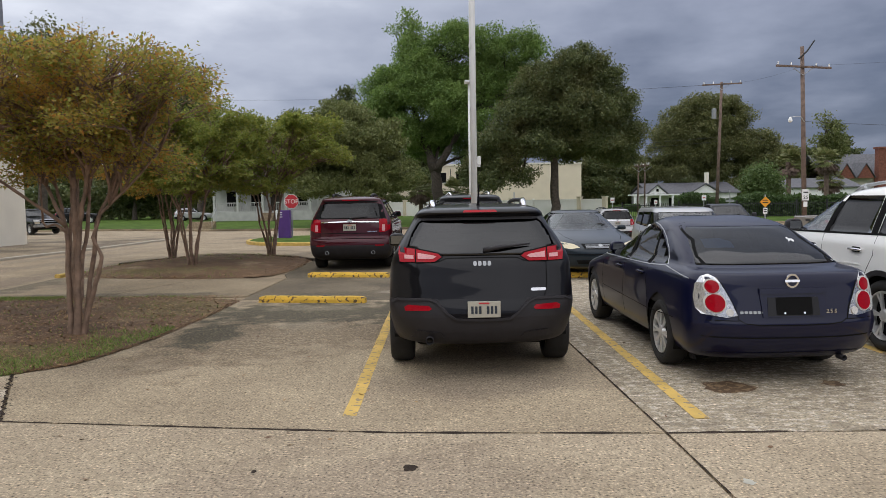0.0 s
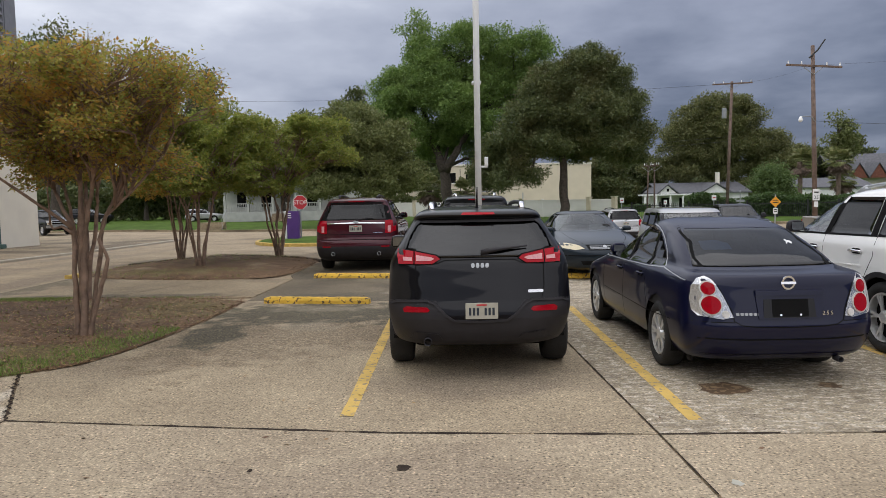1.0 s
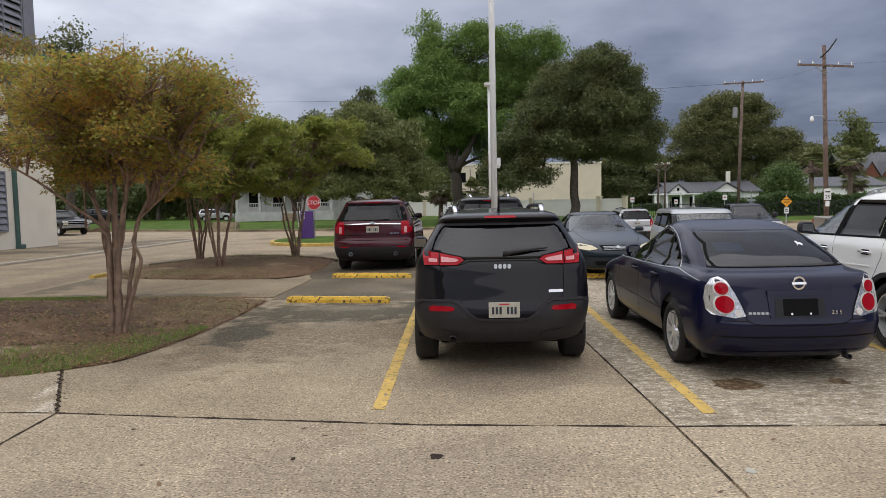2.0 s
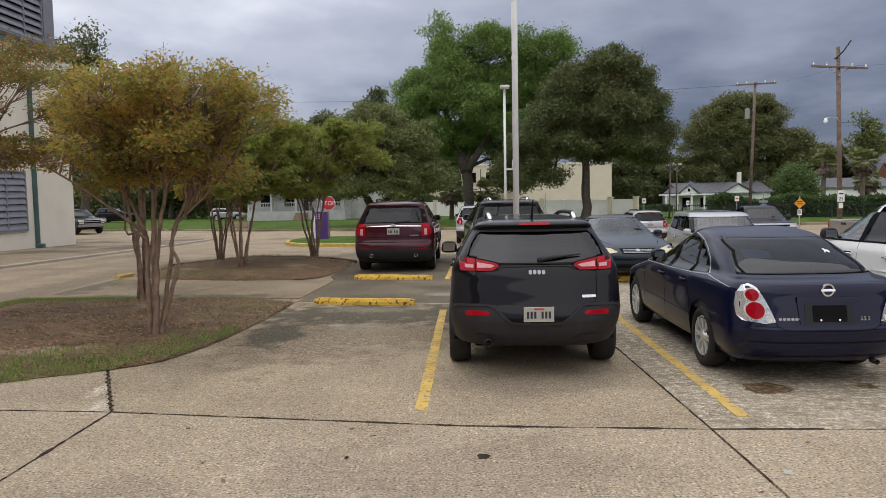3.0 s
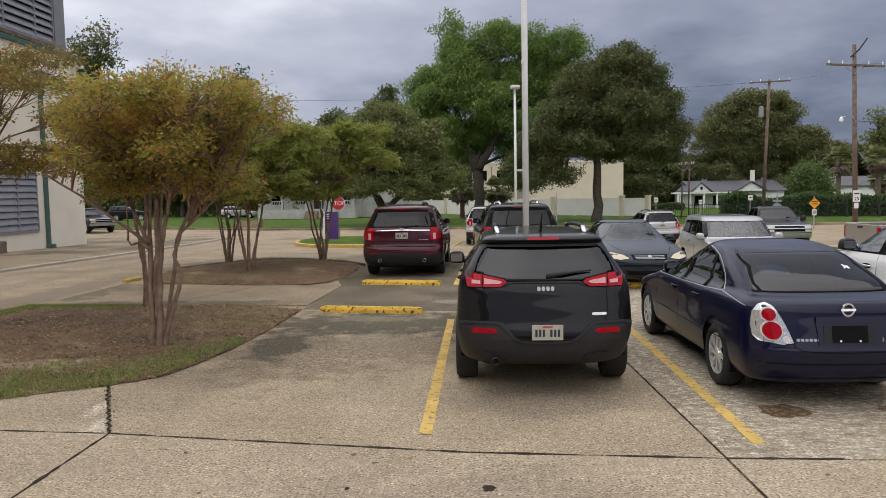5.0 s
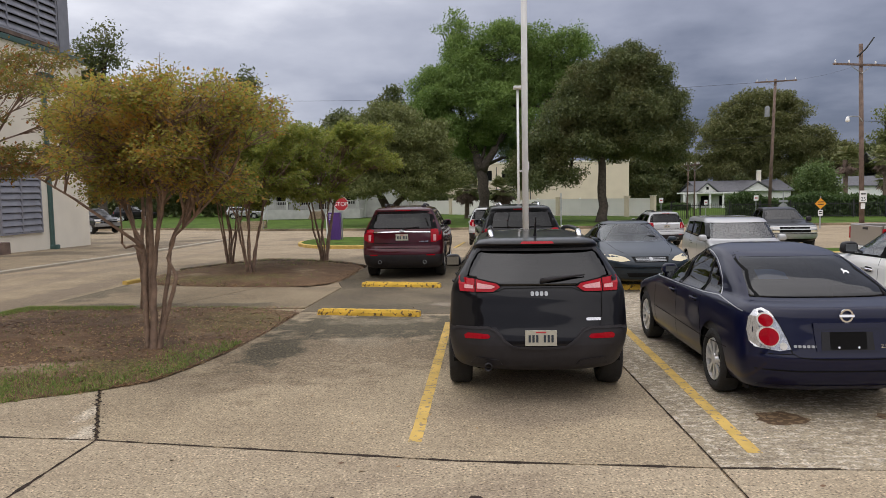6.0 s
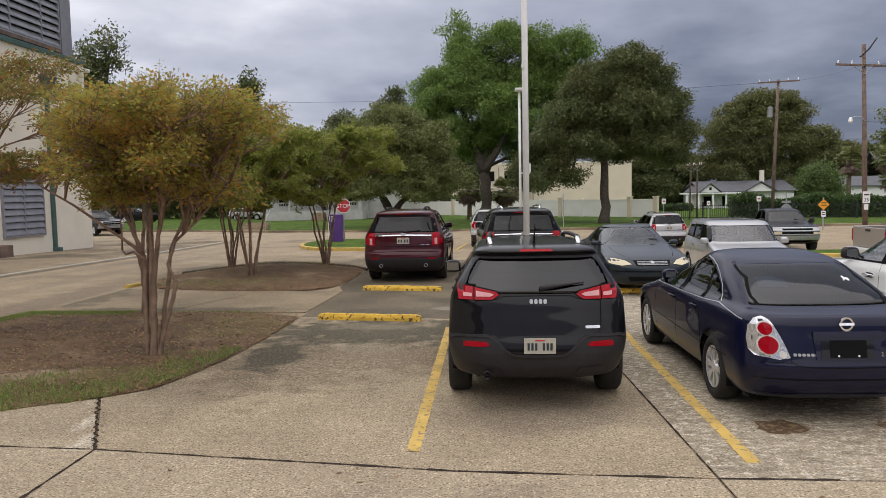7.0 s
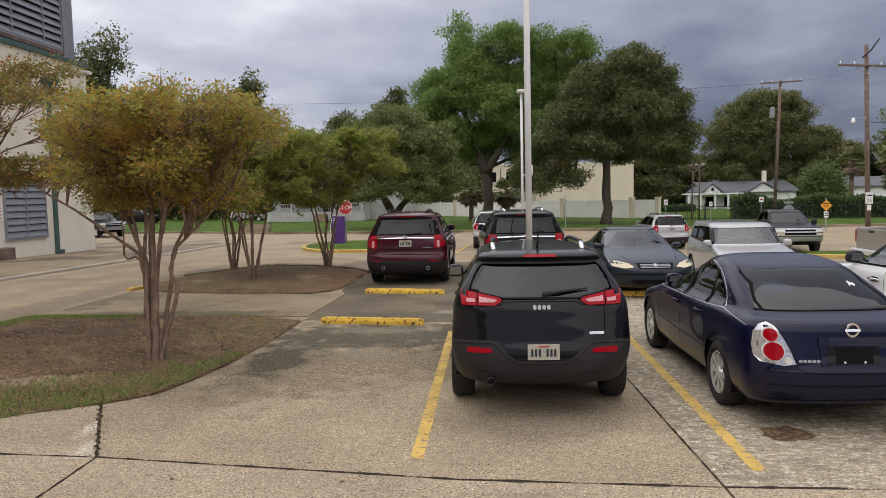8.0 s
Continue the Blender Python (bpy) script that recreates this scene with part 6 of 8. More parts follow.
# ---- trees ----
def tree(name, label, x, y, trunks, lobes, leaf_key, bark_key, leaf, n_leaf, seed, clump=0.22, limb_r=0.05, twigs=3, z=None, per=40, wide=0.30, flat=1.0, hang=0.25, three=False, sprays=0.0, boughs=0):
    """A tree: bent tapering trunks, limbs to each lobe of the crown, and a crown of loose leaves in clumps. Lobes: (x, y, z, radius, height)."""
    r = random.Random(seed)
    nr = np.random.default_rng(seed)
    z0 = gz(y, x) if z is None else z
    t = thing(name, label, "tree", pose(x, y, z0))
    tops, stems = [], []
    for pts, r0, r1 in trunks:
        dense = []
        for p, q in zip(pts, pts[1:]):
            dense += [Vector(p).lerp(Vector(q), k / 4) for k in range(4)]
        dense.append(Vector(pts[-1]))
        m = len(dense) - 1
        dense = [p + Vector((r.gauss(0, r0 * 0.12), r.gauss(0, r0 * 0.12), 0)) if 0 < i < m else p for i, p in enumerate(dense)]
        rad = [(r0 + (r1 - r0) * (i / m) ** 0.8) * (1.45 if i == 0 else 1.12 if i == 1 else 1) * r.uniform(0.92, 1.08) for i in range(m + 1)]
        bm = bmesh.new()
        tube(bm, dense, rad, 10)
        part("trunk", bm, bark_key, t, smooth=True)
        tops.append((dense[-1], r1))
        stems.append((dense, rad))
    lob = np.array(lobes, float)
    if boughs:
        # leafy boughs on the outside of each lobe, with gaps of shade between them
        sub = []
        for lx, ly, lz, lr, lh in lob:
            for _ in range(boughs):
                d = nr.normal(size=3)
                d[2] = d[2] * 0.9 + 0.15
                d /= np.linalg.norm(d)
                q, k = nr.uniform(0.6, 1.08), nr.uniform(0.26, 0.48)
                sub.append((lx + d[0] * lr * q, ly + d[1] * lr * q, lz + d[2] * lh * q, lr * k, lh * k * 0.72))
        core = lob.copy()
        core[:, 3:] *= 0.95
        lob = np.concatenate([np.array(sub), core])
    vol = lob[:, 3] ** 2 * lob[:, 4]
    count = max(8, n_leaf // per)
    centres = []
    for k in nr.choice(len(lob), count, p=vol / vol.sum()):
        lx, ly, lz, lr, lh = lob[k]
        d = nr.normal(size=3)
        d /= np.linalg.norm(d)
        q = nr.uniform(0.15, 1.0) ** 0.42
        wob = 1 + 0.28 * noise.noise(Vector(d) * 2.3 + Vector((seed, k, 0)))
        centres.append((lx + d[0] * lr * q * wob, ly + d[1] * lr * q * wob, lz + d[2] * lh * q * wob))
    centres = np.array(centres)
    fine, fine_shoots = bmesh.new(), bmesh.new()
    for lx, ly, lz, lr, lh in lobes:
        aim = Vector((lx, ly, lz - lh * 0.25))
        if sprays:
            path, rad = r.choice(sorted(stems, key=lambda k: (k[0][-1] - aim).length)[:3])
            k = int(len(path) * r.uniform(0.72, 0.999))
            p0, r0 = path[k], rad[k]
        else:
            p0, r0 = min(tops, key=lambda k: (k[0] - aim).length)
        far = (aim - p0).length
        mid = p0.lerp(aim, 0.5) + Vector((r.gauss(0, 0.06), r.gauss(0, 0.06), 0.10)) * far
        bm = bmesh.new()
        tube(bm, [p0, p0.lerp(mid, 0.5) + Vector((r.gauss(0, 0.03), r.gauss(0, 0.03), 0)) * far, mid, mid.lerp(aim, 0.5), aim], [min(r0, limb_r) * k for k in (1.0, 0.85, 0.7, 0.5, 0.3)], 7)
        part("limb", bm, bark_key, t, smooth=True)
        near = np.argsort(((centres - np.array(aim)) ** 2).sum(1))
        for j in range(twigs):
            c = Vector(centres[near[int(r.random() * len(near) * 0.9 / len(lobes))]])
            s = mid.lerp(aim, r.random() ** 2)
            m2 = s.lerp(c, 0.5) + Vector((r.gauss(0, 0.1), r.gauss(0, 0.1), r.gauss(0, 0.06))) * (c - s).length
            tube(fine, [s, m2, c], [limb_r * 0.36, limb_r * 0.25, limb_r * 0.08], 5)
    tagged(part("twig_growth", fine, bark_key, t, smooth=True), kind="stuff")
    n = count * per
    if sprays:
        # leafy shoots: each clump is one slender, nearly level shoot with leaves to both sides
        heart = np.array([0.0, 0.0, lob[:, 2].mean() - 0.9])
        d = centres - heart
        d /= np.linalg.norm(d, axis=1)[:, None]
        d[:, 2] *= 0.55
        d += nr.normal(0, 0.42, d.shape) * np.array([1, 1, 0.55])
        d /= np.linalg.norm(d, axis=1)[:, None]
        side = np.cross(d, np.array([0, 0, 1.0]) + nr.normal(0, 0.35, d.shape))
        side /= np.linalg.norm(side, axis=1)[:, None]
        long = sprays * nr.uniform(0.5, 1.5, (count, 1))
        for k in range(0, count, 3):
            s0, s1 = Vector(centres[k] - d[k] * long[k] * 0.7), Vector(centres[k] + d[k] * long[k])
            tube(fine_shoots, [s0, s0.lerp(s1, 0.5) + Vector((0, 0, 0.015)), s1], [0.0055, 0.004, 0.002], 3, False)
        D, S, Lg = np.repeat(d, per, 0), np.repeat(side, per, 0), np.repeat(long, per, 0)
        u = nr.uniform(-0.5, 1.0, (n, 1))
        fan = nr.normal(0, 1, (n, 1)) * clump * (1.1 - 0.7 * np.abs(u))
        base = np.repeat(centres, per, 0) + D * u * Lg + S * fan + nr.normal(0, 0.016, (n, 3))
        base[:, 2:] -= 0.25 * np.abs(fan) + 0.10 * np.maximum(u, 0) ** 2 * Lg
        a = D * 0.55 + S * np.sign(fan) * nr.uniform(0.2, 1.0, (n, 1)) + nr.normal(0, 0.38, (n, 3))
        a[:, 2] -= 0.18
    else:
        base = np.repeat(centres, per, 0) + np.clip(nr.normal(0, 1, (n, 3)), -1.7, 1.7) * np.array([clump, clump, clump * 0.6 * flat])
        a = nr.normal(size=(n, 3))
        a[:, 2] -= hang
    a /= np.linalg.norm(a, axis=1)[:, None]
    b = np.cross(a, nr.normal(size=(n, 3)) * (0.55 if sprays else 1.0) + np.array([0, 0, 1.0]))
    b /= np.linalg.norm(b, axis=1)[:, None] + 1e-9
    L = (leaf * nr.uniform(0.6, 1.35, n))[:, None]
    W = L * wide
    if three:
        v = np.stack([base + b * W, base + a * L, base - b * W], 1).reshape(-1, 3)
        faces = np.arange(3 * n).reshape(-1, 3)
    else:
        mid = base + a * L * 0.5 + np.cross(a, b) * L * 0.08
        v = np.stack([base, mid + b * W, base + a * L, mid - b * W], 1).reshape(-1, 3)
        faces = np.arange(4 * n).reshape(-1, 4)
    if sprays:
        tagged(part("shoot_growth", fine_shoots, bark_key, t), kind="stuff")
    crown = new("crown", mesh_of("crown", v, faces, leaf_key))
    crown.parent = t
    return t


def stems_of(n, fork, spread, thick, seed):
    """Slender crooked stems that rise from one foot and lean apart."""
    r = random.Random(seed)
    out = []
    for k in range(n):
        a = k * math.tau / n + r.uniform(-0.5, 0.5)
        c, s, e = math.cos(a), math.sin(a), spread * r.uniform(0.6, 1.3)
        pts = [(c * 0.07, s * 0.07, -0.05)]
        for f, o in ((0.3, 0.22), (0.55, 0.42), (0.8, 0.72), (1.0, 1.0), (1.3, 2.0)):
            pts.append((c * (0.07 + e * o) + r.gauss(0, 0.035), s * (0.07 + e * o) + r.gauss(0, 0.035), fork * f))
        out.append((pts, thick * r.uniform(0.75, 1.15), thick * 0.4))
    return out


def myrtle(label, x, y, stems, lobes, seed, leaf_key, n_leaf, leaf=0.05, per=40, shoot=0.17, clump=0.05):
    """Crape myrtle: several smooth stems from one foot, a low flat crown of leafy shoots."""
    return tree("crape_myrtle", label, x, y, stems, lobes, leaf_key, "bark", leaf, n_leaf, seed, clump, 0.020, 11, per=per, wide=0.30, sprays=shoot)


def umbrella(h, spread, seed, low=0.58, thick=0.085, n=30, lean=(0.0, 0.0), dome=0.09):
    """Many small lobes that make up a vase-shaped crown: wide and domed on top, narrower below, with a ragged skirt."""
    r = random.Random(seed)
    out = []
    for k in range(n):
        f = math.sqrt((k + 0.5) / n)
        a = k * 2.39996 + r.uniform(-0.3, 0.3)
        up = r.choice((0.0, 0.2, 0.4, 0.6, 0.8, 0.9, 1.0, 1.0))
        top, base = h * (0.95 - dome * f * f), h * (low + 0.06 * r.random())
        z = base + (top - base) * up + r.uniform(-0.03, 0.03) * h
        d = spread * 0.92 * f * r.uniform(0.85, 1.12) * (0.62 + 0.38 * min(1.0, up * 1.3) if r.random() < 0.8 else 1.0)
        out.append((math.cos(a) * d + lean[0], math.sin(a) * d + lean[1], z, spread * r.uniform(0.16, 0.28) * (30 / n) ** 0.25, h * thick * r.uniform(0.5, 0.95)))
    return out


CLUMP = [([(-0.05, 0.0, -0.05), (-0.06, 0.0, 0.7), (-0.07, 0.04, 1.4), (-0.32, 0.1, 1.95), (-0.75, 0.15, 2.45)], 0.042, 0.016),
         ([(0.0, 0.03, -0.05), (0.03, 0.03, 0.7), (0.05, 0.02, 1.45), (0.02, 0.08, 2.05), (-0.05, 0.2, 2.7)], 0.056, 0.02),
         ([(0.03, -0.05, -0.05), (0.08, -0.06, 0.7), (0.13, -0.05, 1.4), (0.30, -0.15, 2.0), (0.55, -0.4, 2.5)], 0.046, 0.018),
         ([(0.06, 0.06, -0.05), (0.15, 0.07, 0.6), (0.24, 0.08, 1.1), (0.28, 0.1, 1.5), (0.45, 0.3, 2.0), (0.85, 0.5, 2.5)], 0.036, 0.015),
         ([(0.07, -0.02, -0.05), (0.20, -0.02, 0.45), (0.32, -0.03, 0.8), (0.39, -0.03, 1.05), (0.28, -0.02, 1.3), (0.42, -0.03, 1.62), (0.75, 0.0, 1.92), (1.15, 0.0, 2.35)], 0.034, 0.014),
         ([(-0.07, 0.03, 1.38), (-0.2, 0.02, 1.47), (-0.30, 0.0, 1.44), (-0.36, 0.0, 1.52)], 0.022, 0.012),
         ([(-0.07, 0.03, 1.45), (-0.35, -0.2, 1.75), (-0.7, -0.45, 2.1), (-1.1, -0.6, 2.4)], 0.024, 0.012)]
myrtle("multi-stemmed crape myrtle with olive and orange leaves", -4.62, 8.95, CLUMP, umbrella(3.68, 1.46, 11, 0.625, 0.075, n=96, lean=(0.32, -0.2), dome=0.075), 11, "myrtle", 44000, 0.048, 11, 0.18, 0.065)
myrtle("multi-stemmed crape myrtle with olive and orange leaves", -6.45, 12.55, stems_of(4, 2.1, 0.28, 0.055, 12), umbrella(3.95, 1.6, 12, n=44), 12, "myrtle", 34000, 0.055, 14, 0.16)
myrtle("multi-stemmed crape myrtle with thin olive leaves", -8.35, 9.9, stems_of(4, 2.1, 0.3, 0.05, 17), umbrella(4.7, 2.1, 17, 0.44, 0.045, n=30), 17, "myrtle_brown", 34000, 0.05, 14)
myrtle("multi-stemmed crape myrtle with green leaves", -6.34, 18.15, stems_of(6, 1.9, 0.36, 0.042, 13), umbrella(4.2, 2.0, 13, 0.5, n=48), 13, "myrtle_green", 60000, 0.07, 40, 0.2, 0.07)
myrtle("multi-stemmed crape myrtle with olive leaves", -8.05, 21.3, stems_of(6, 1.9, 0.36, 0.042, 14), umbrella(4.3, 2.0, 14, 0.5), 14, "myrtle", 42000, 0.075, 40, 0.2, 0.07)
myrtle("multi-stemmed crape myrtle with green leaves", -5.3, 22.2, stems_of(7, 1.9, 0.42, 0.042, 15), umbrella(4.4, 2.4, 15, 0.52, n=54), 15, "myrtle_green", 70000, 0.075, 40, 0.2, 0.07)

tree("shade_tree", "large bright green shade tree with a forked trunk", -0.37, 67.7, [([(0, 0, -0.2), (0, 0, 2.5), (-0.2, 0, 5.0)], 0.58, 0.45), ([(-0.2, 0, 4.8), (-1.4, 0.5, 8), (-2.4, 0.5, 12)], 0.42, 0.2), ([(-0.1, 0, 4.8), (1.5, -0.5, 7.5), (3.6, 0, 10.5)], 0.38, 0.2)],
     [(-4.4, 0, 12.0, 2.6, 2.4), (-5.6, 1, 9.2, 1.9, 1.8), (-3.4, -1, 8.6, 2.2, 1.6), (-1.6, 0, 13.4, 3.0, 2.6), (-2.7, 0, 18.0, 1.1, 1.6), (-1.6, 0, 16.0, 2.0, 1.6), (1.6, 0, 16.8, 2.2, 2.0), (0.6, -1, 11.2, 2.8, 1.9), (5.0, 0, 16.2, 2.1, 1.8), (7.8, 0, 15.6, 2.2, 1.9), (4.4, 1, 12.2, 3.0, 2.2), (8.4, 0, 12.4, 2.2, 1.9), (6.8, -1.5, 10.0, 1.9, 0.8), (3.4, -1, 9.0, 2.2, 1.2), (0.6, 1.5, 8.4, 2.0, 1.2), (4.0, 2.0, 6.4, 2.2, 1.6), (-1.0, 2, 8.0, 3.0, 2.0), (1.6, 1, 13.2, 2.6, 2.2), (5.8, 1, 13.6, 2.4, 2.0)],
     "leaf_bright", "oak_bark", 0.20, 240000, 21, 0.42, 0.2, 5, per=90, three=True, boughs=11)
tree("oak_tree", "dark green oak with a tall straight trunk", 9.2, 58.8, [([(0, 0, -0.2), (0.05, 0, 3), (0, 0, 6.5), (0.3, 0, 10)], 0.40, 0.22)],
     [(1.6, 0, 12.2, 2.3, 1.6), (3.6, 0, 11.4, 1.9, 1.6), (-0.8, 0, 11.4, 2.2, 1.8), (5.0, 0, 9.6, 1.7, 1.5), (2.2, -1, 9.2, 2.6, 1.7), (-2.0, 0, 9.0, 2.4, 1.8), (5.8, 0, 7.3, 1.6, 1.3), (3.4, -1, 6.6, 2.2, 1.2), (5.2, 0, 5.5, 1.6, 0.8), (-3.8, 0, 7.0, 1.8, 1.5), (-1.4, -1, 6.4, 2.0, 1.1), (1.0, 1, 5.9, 2.0, 0.9), (-3.8, 0, 4.8, 1.4, 1.2), (-4.8, -0.5, 3.5, 1.0, 0.9), (-2.6, -0.5, 4.0, 1.1, 0.8), (2.0, 0, 13.5, 1.3, 0.9), (-5.2, 1, 6.0, 1.2, 1.2), (0.6, 0.5, 10.4, 2.4, 1.8), (3.8, 0.5, 8.2, 2.4, 1.6), (0.4, 0.5, 7.6, 2.4, 1.5), (-5.8, 2.5, 4.2, 1.8, 1.6), (-4.2, 3, 6.2, 2.0, 2.0)],
     "leaf_dark", "oak_bark", 0.19, 230000, 22, 0.38, 0.18, 5, per=80, three=True, boughs=11)
tree("magnolia_tree", "dense grey-green tree with spreading boughs", -8.0, 57.0, [([(0, 0, -0.2), (0, 0, 1.2), (-0.6, 0, 2.4)], 0.4, 0.3), ([(0, 0, 0.8), (0.8, 0, 2.0), (1.8, 0, 3.0)], 0.3, 0.2)],
     [(0, 0, 6.8, 3.2, 2.4), (-2.6, 0, 5.6, 2.6, 2.0), (2.8, 0, 5.6, 2.6, 2.0), (0.2, 0, 8.8, 1.9, 1.3), (4.6, 0, 4.0, 1.7, 1.4), (-3.6, 0, 6.8, 1.8, 1.5), (3.0, 0, 7.2, 1.9, 1.3), (-1.5, -1.5, 3.4, 2.2, 0.9), (2.2, -1.5, 3.2, 2.0, 0.8)],
     "leaf_mid", "oak_bark", 0.19, 140000, 23, 0.34, 0.18, 5, per=80, three=True, boughs=9)
tree("shade_tree", "broad olive-green tree behind the cottage", 41.4, 112, [([(0, 0, -0.3), (0.1, 0, 3.5), (-0.2, 0, 7)], 0.5, 0.36), ([(-0.2, 0, 6.5), (-2.4, 0, 10), (-3.5, 0, 13)], 0.3, 0.16), ([(-0.1, 0, 6.5), (2.4, 0, 9.5), (3.5, 0, 13)], 0.3, 0.16)],
     [(-6.2, 0, 11.4, 2.6, 2.2), (-4.4, 0, 13.8, 2.6, 2.0), (-1.6, 0, 15.6, 2.6, 1.9), (2.2, 0, 15.8, 2.6, 1.8), (4.8, 0, 14.0, 2.2, 1.7), (0, 0, 12.4, 4.0, 2.3), (-6.8, 0, 8.4, 2.4, 2.2), (-2.5, 0, 8.6, 3.4, 2.2), (4.2, 0, 10.2, 3.4, 2.2), (8.2, 0, 10.4, 2.3, 1.8), (9.6, 0, 8.2, 2.0, 1.8), (6.8, 0, 6.8, 3.0, 2.0), (-6, 0, 5.4, 2.6, 1.6), (11.0, 0, 6.2, 2.0, 1.6), (1.0, 0, 9.4, 3.4, 2.2), (-4.4, 0, 10.8, 3.0, 2.2), (1.5, 1, 6.0, 3.6, 1.8), (-8.6, 1, 6.4, 2.2, 2.0)],
     "leaf_olive", "oak_bark", 0.30, 150000, 36, 0.52, 0.2, 4, per=70, three=True, boughs=9)


def backdrop_tree(label, x, y, h, w, seed, key="leaf_dark", n=36000, leaf=0.42, bare=0.25):
    r = random.Random(seed)
    lobes = []
    for k in range(9):
        f = k / 8
        ww = w * (1 - 0.55 * f)
        lobes.append((r.uniform(-0.55, 0.55) * ww, r.uniform(-0.3, 0.3) * ww, h * (bare + 0.12 + (0.82 - bare) * f), ww * r.uniform(0.45, 0.62), h * r.uniform(0.10, 0.15)))
    tree("tree", label, x, y, [([(0, 0, -0.3), (0.1, 0, h * 0.25), (0, 0, h * 0.6)], h * 0.028, h * 0.014)], lobes, key, "oak_bark", leaf, n, seed, 0.6, h * 0.012, 3, three=True, per=60, boughs=7)


backdrop_tree("tall leafy tree behind the white building", -34.5, 62, 17.8, 3.6, 31, "leaf_dark", 22000, 0.28, 0.3)
backdrop_tree("dark tree behind the parking lot", -19, 96, 13.5, 6.0, 32)
backdrop_tree("dark tree behind the porch house", -29, 102, 11.5, 6.5, 33)
backdrop_tree("dark spiky-topped tree beyond the street", -13, 98, 16.2, 4.2, 34)
backdrop_tree("broad dark tree on the far lawn", -42, 98, 12, 7, 35)
backdrop_tree("tall dark tree beyond the street", -31.0, 92, 18.2, 2.6, 44, "leaf_dark", 6000, 0.45, 0.6)
backdrop_tree("dark tree beside the cream building", 25.5, 116, 10.5, 5.5, 38, bare=0.08)
backdrop_tree("dark tree behind the cottage", 31.5, 124, 10.5, 6.5, 46, bare=0.08)
backdrop_tree("dark tree behind the cottage", 54, 124, 9.0, 6.5, 47, "leaf_olive", 26000, 0.4, 0.08)
backdrop_tree("dark tree at the street corner", 58, 122, 9.6, 5, 39, "leaf_olive", 30000, 0.36)
backdrop_tree("dark tree behind the cottage", 46, 128, 9, 7, 45)
backdrop_tree("tall sparse pine-like tree", 60, 112, 13.8, 3.2, 40, "leaf_mid", 5000, 0.4, 0.45)
backdrop_tree("green bushy tree by the hedge", 31.2, 70, 4.7, 2.2, 41, "leaf_green", 30000, 0.2, 0.05)
for i, (x, y, h, w) in enumerate(((-60, 120, 14, 9), (-75, 125, 16, 9), (70, 130, 12, 9), (84, 125, 13, 9), (14, 135, 12, 9), (-4, 140, 13, 9), (-48, 125, 13, 8))):
    backdrop_tree("distant dark tree beyond the houses", x, y, h, w, 60 + i, "leaf_dark", 14000, 0.7)


def palm(x, y, h, seed):
    r = random.Random(seed)
    t = thing("palm_tree", "fan palm with a shaggy brown skirt", "palm", pose(x, y, gz(y)), "palms by the street")
    bm = bmesh.new()
    tube(bm, [(0, 0, -0.2), (0.05, 0, h * 0.5), (0, 0, h)], [0.28, 0.24, 0.26], 10)
    part("trunk", bm, "wood", t, smooth=True)
    for key, n, lo, hi, nm in (("palm", 64, -30, 75, "frond"), ("wood", 26, -80, -30, "dead_frond")):
        for k in range(n):
            a, e = r.uniform(0, math.tau), radians(r.uniform(lo, hi))
            d = Vector((math.cos(a) * math.cos(e), math.sin(a) * math.cos(e), math.sin(e)))
            L = r.uniform(0.75, 1.2)
            base = Vector((0, 0, h))
            tip = base + d * L
            bm = bmesh.new()
            tube(bm, [base, tip], [0.02, 0.012], 4)
            s = d.cross(Vector((0, 0, 1))).normalized()
            u = s.cross(d)
            for j in range(13):
                f = radians(-75 + 150 * j / 12)
                q = (d * math.cos(f) + s * math.sin(f)).normalized()
                l = r.uniform(0.6, 0.85)
                w = s * math.cos(f) * 0.075 - d * math.sin(f) * 0.075
                m = tip + q * l * 0.5
                bm.faces.new([bm.verts.new(p) for p in (tip, m + w, tip + q * l + Vector((0, 0, -0.18)), m - w)])
            part(nm, bm, key, t)
    return t


palm(38.6, 80, 5.6, 1)
palm(42.8, 80, 5.7, 2)
palm(45.5, 84, 3.6, 3)
palm(-2.2, 74, 3.2, 4)
palm(1.6, 76, 3.0, 5)


def leaf_mass(name, label, x0, y0, x1, y1, z, h, deep, key, n, leaf, seed):
    """A clipped hedge or shrub row as one mass of leaves."""
    r = np.random.default_rng(seed)
    t = r.uniform(0, 1, n)
    d = np.array([x1 - x0, y1 - y0])
    L = np.hypot(*d)
    nx = np.array([-d[1], d[0]]) / L
    o = r.uniform(-0.5, 0.5, n) * deep
    zz = h * r.uniform(0, 1, n) ** 0.7
    top = np.array([0.85 + 0.3 * noise.noise((a * L * 0.35, seed, 0.0)) for a in t])
    p = np.stack([x0 + d[0] * t + nx[0] * o, y0 + d[1] * t + nx[1] * o, z + zz * top], 1)
    a = r.normal(size=(n, 3))
    a /= np.linalg.norm(a, axis=1)[:, None]
    b = np.cross(a, r.normal(size=(n, 3)))
    b /= np.linalg.norm(b, axis=1)[:, None]
    Lf = leaf * r.uniform(0.6, 1.3, (n, 1))
    v = np.stack([p, p + a * Lf * 0.5 + b * Lf * 0.3, p + a * Lf, p + a * Lf * 0.5 - b * Lf * 0.3], 1).reshape(-1, 3)
    return tagged(new(name, mesh_of(name, v, np.arange(4 * n).reshape(-1, 4), key)), label, "hedge", "", "stuff")


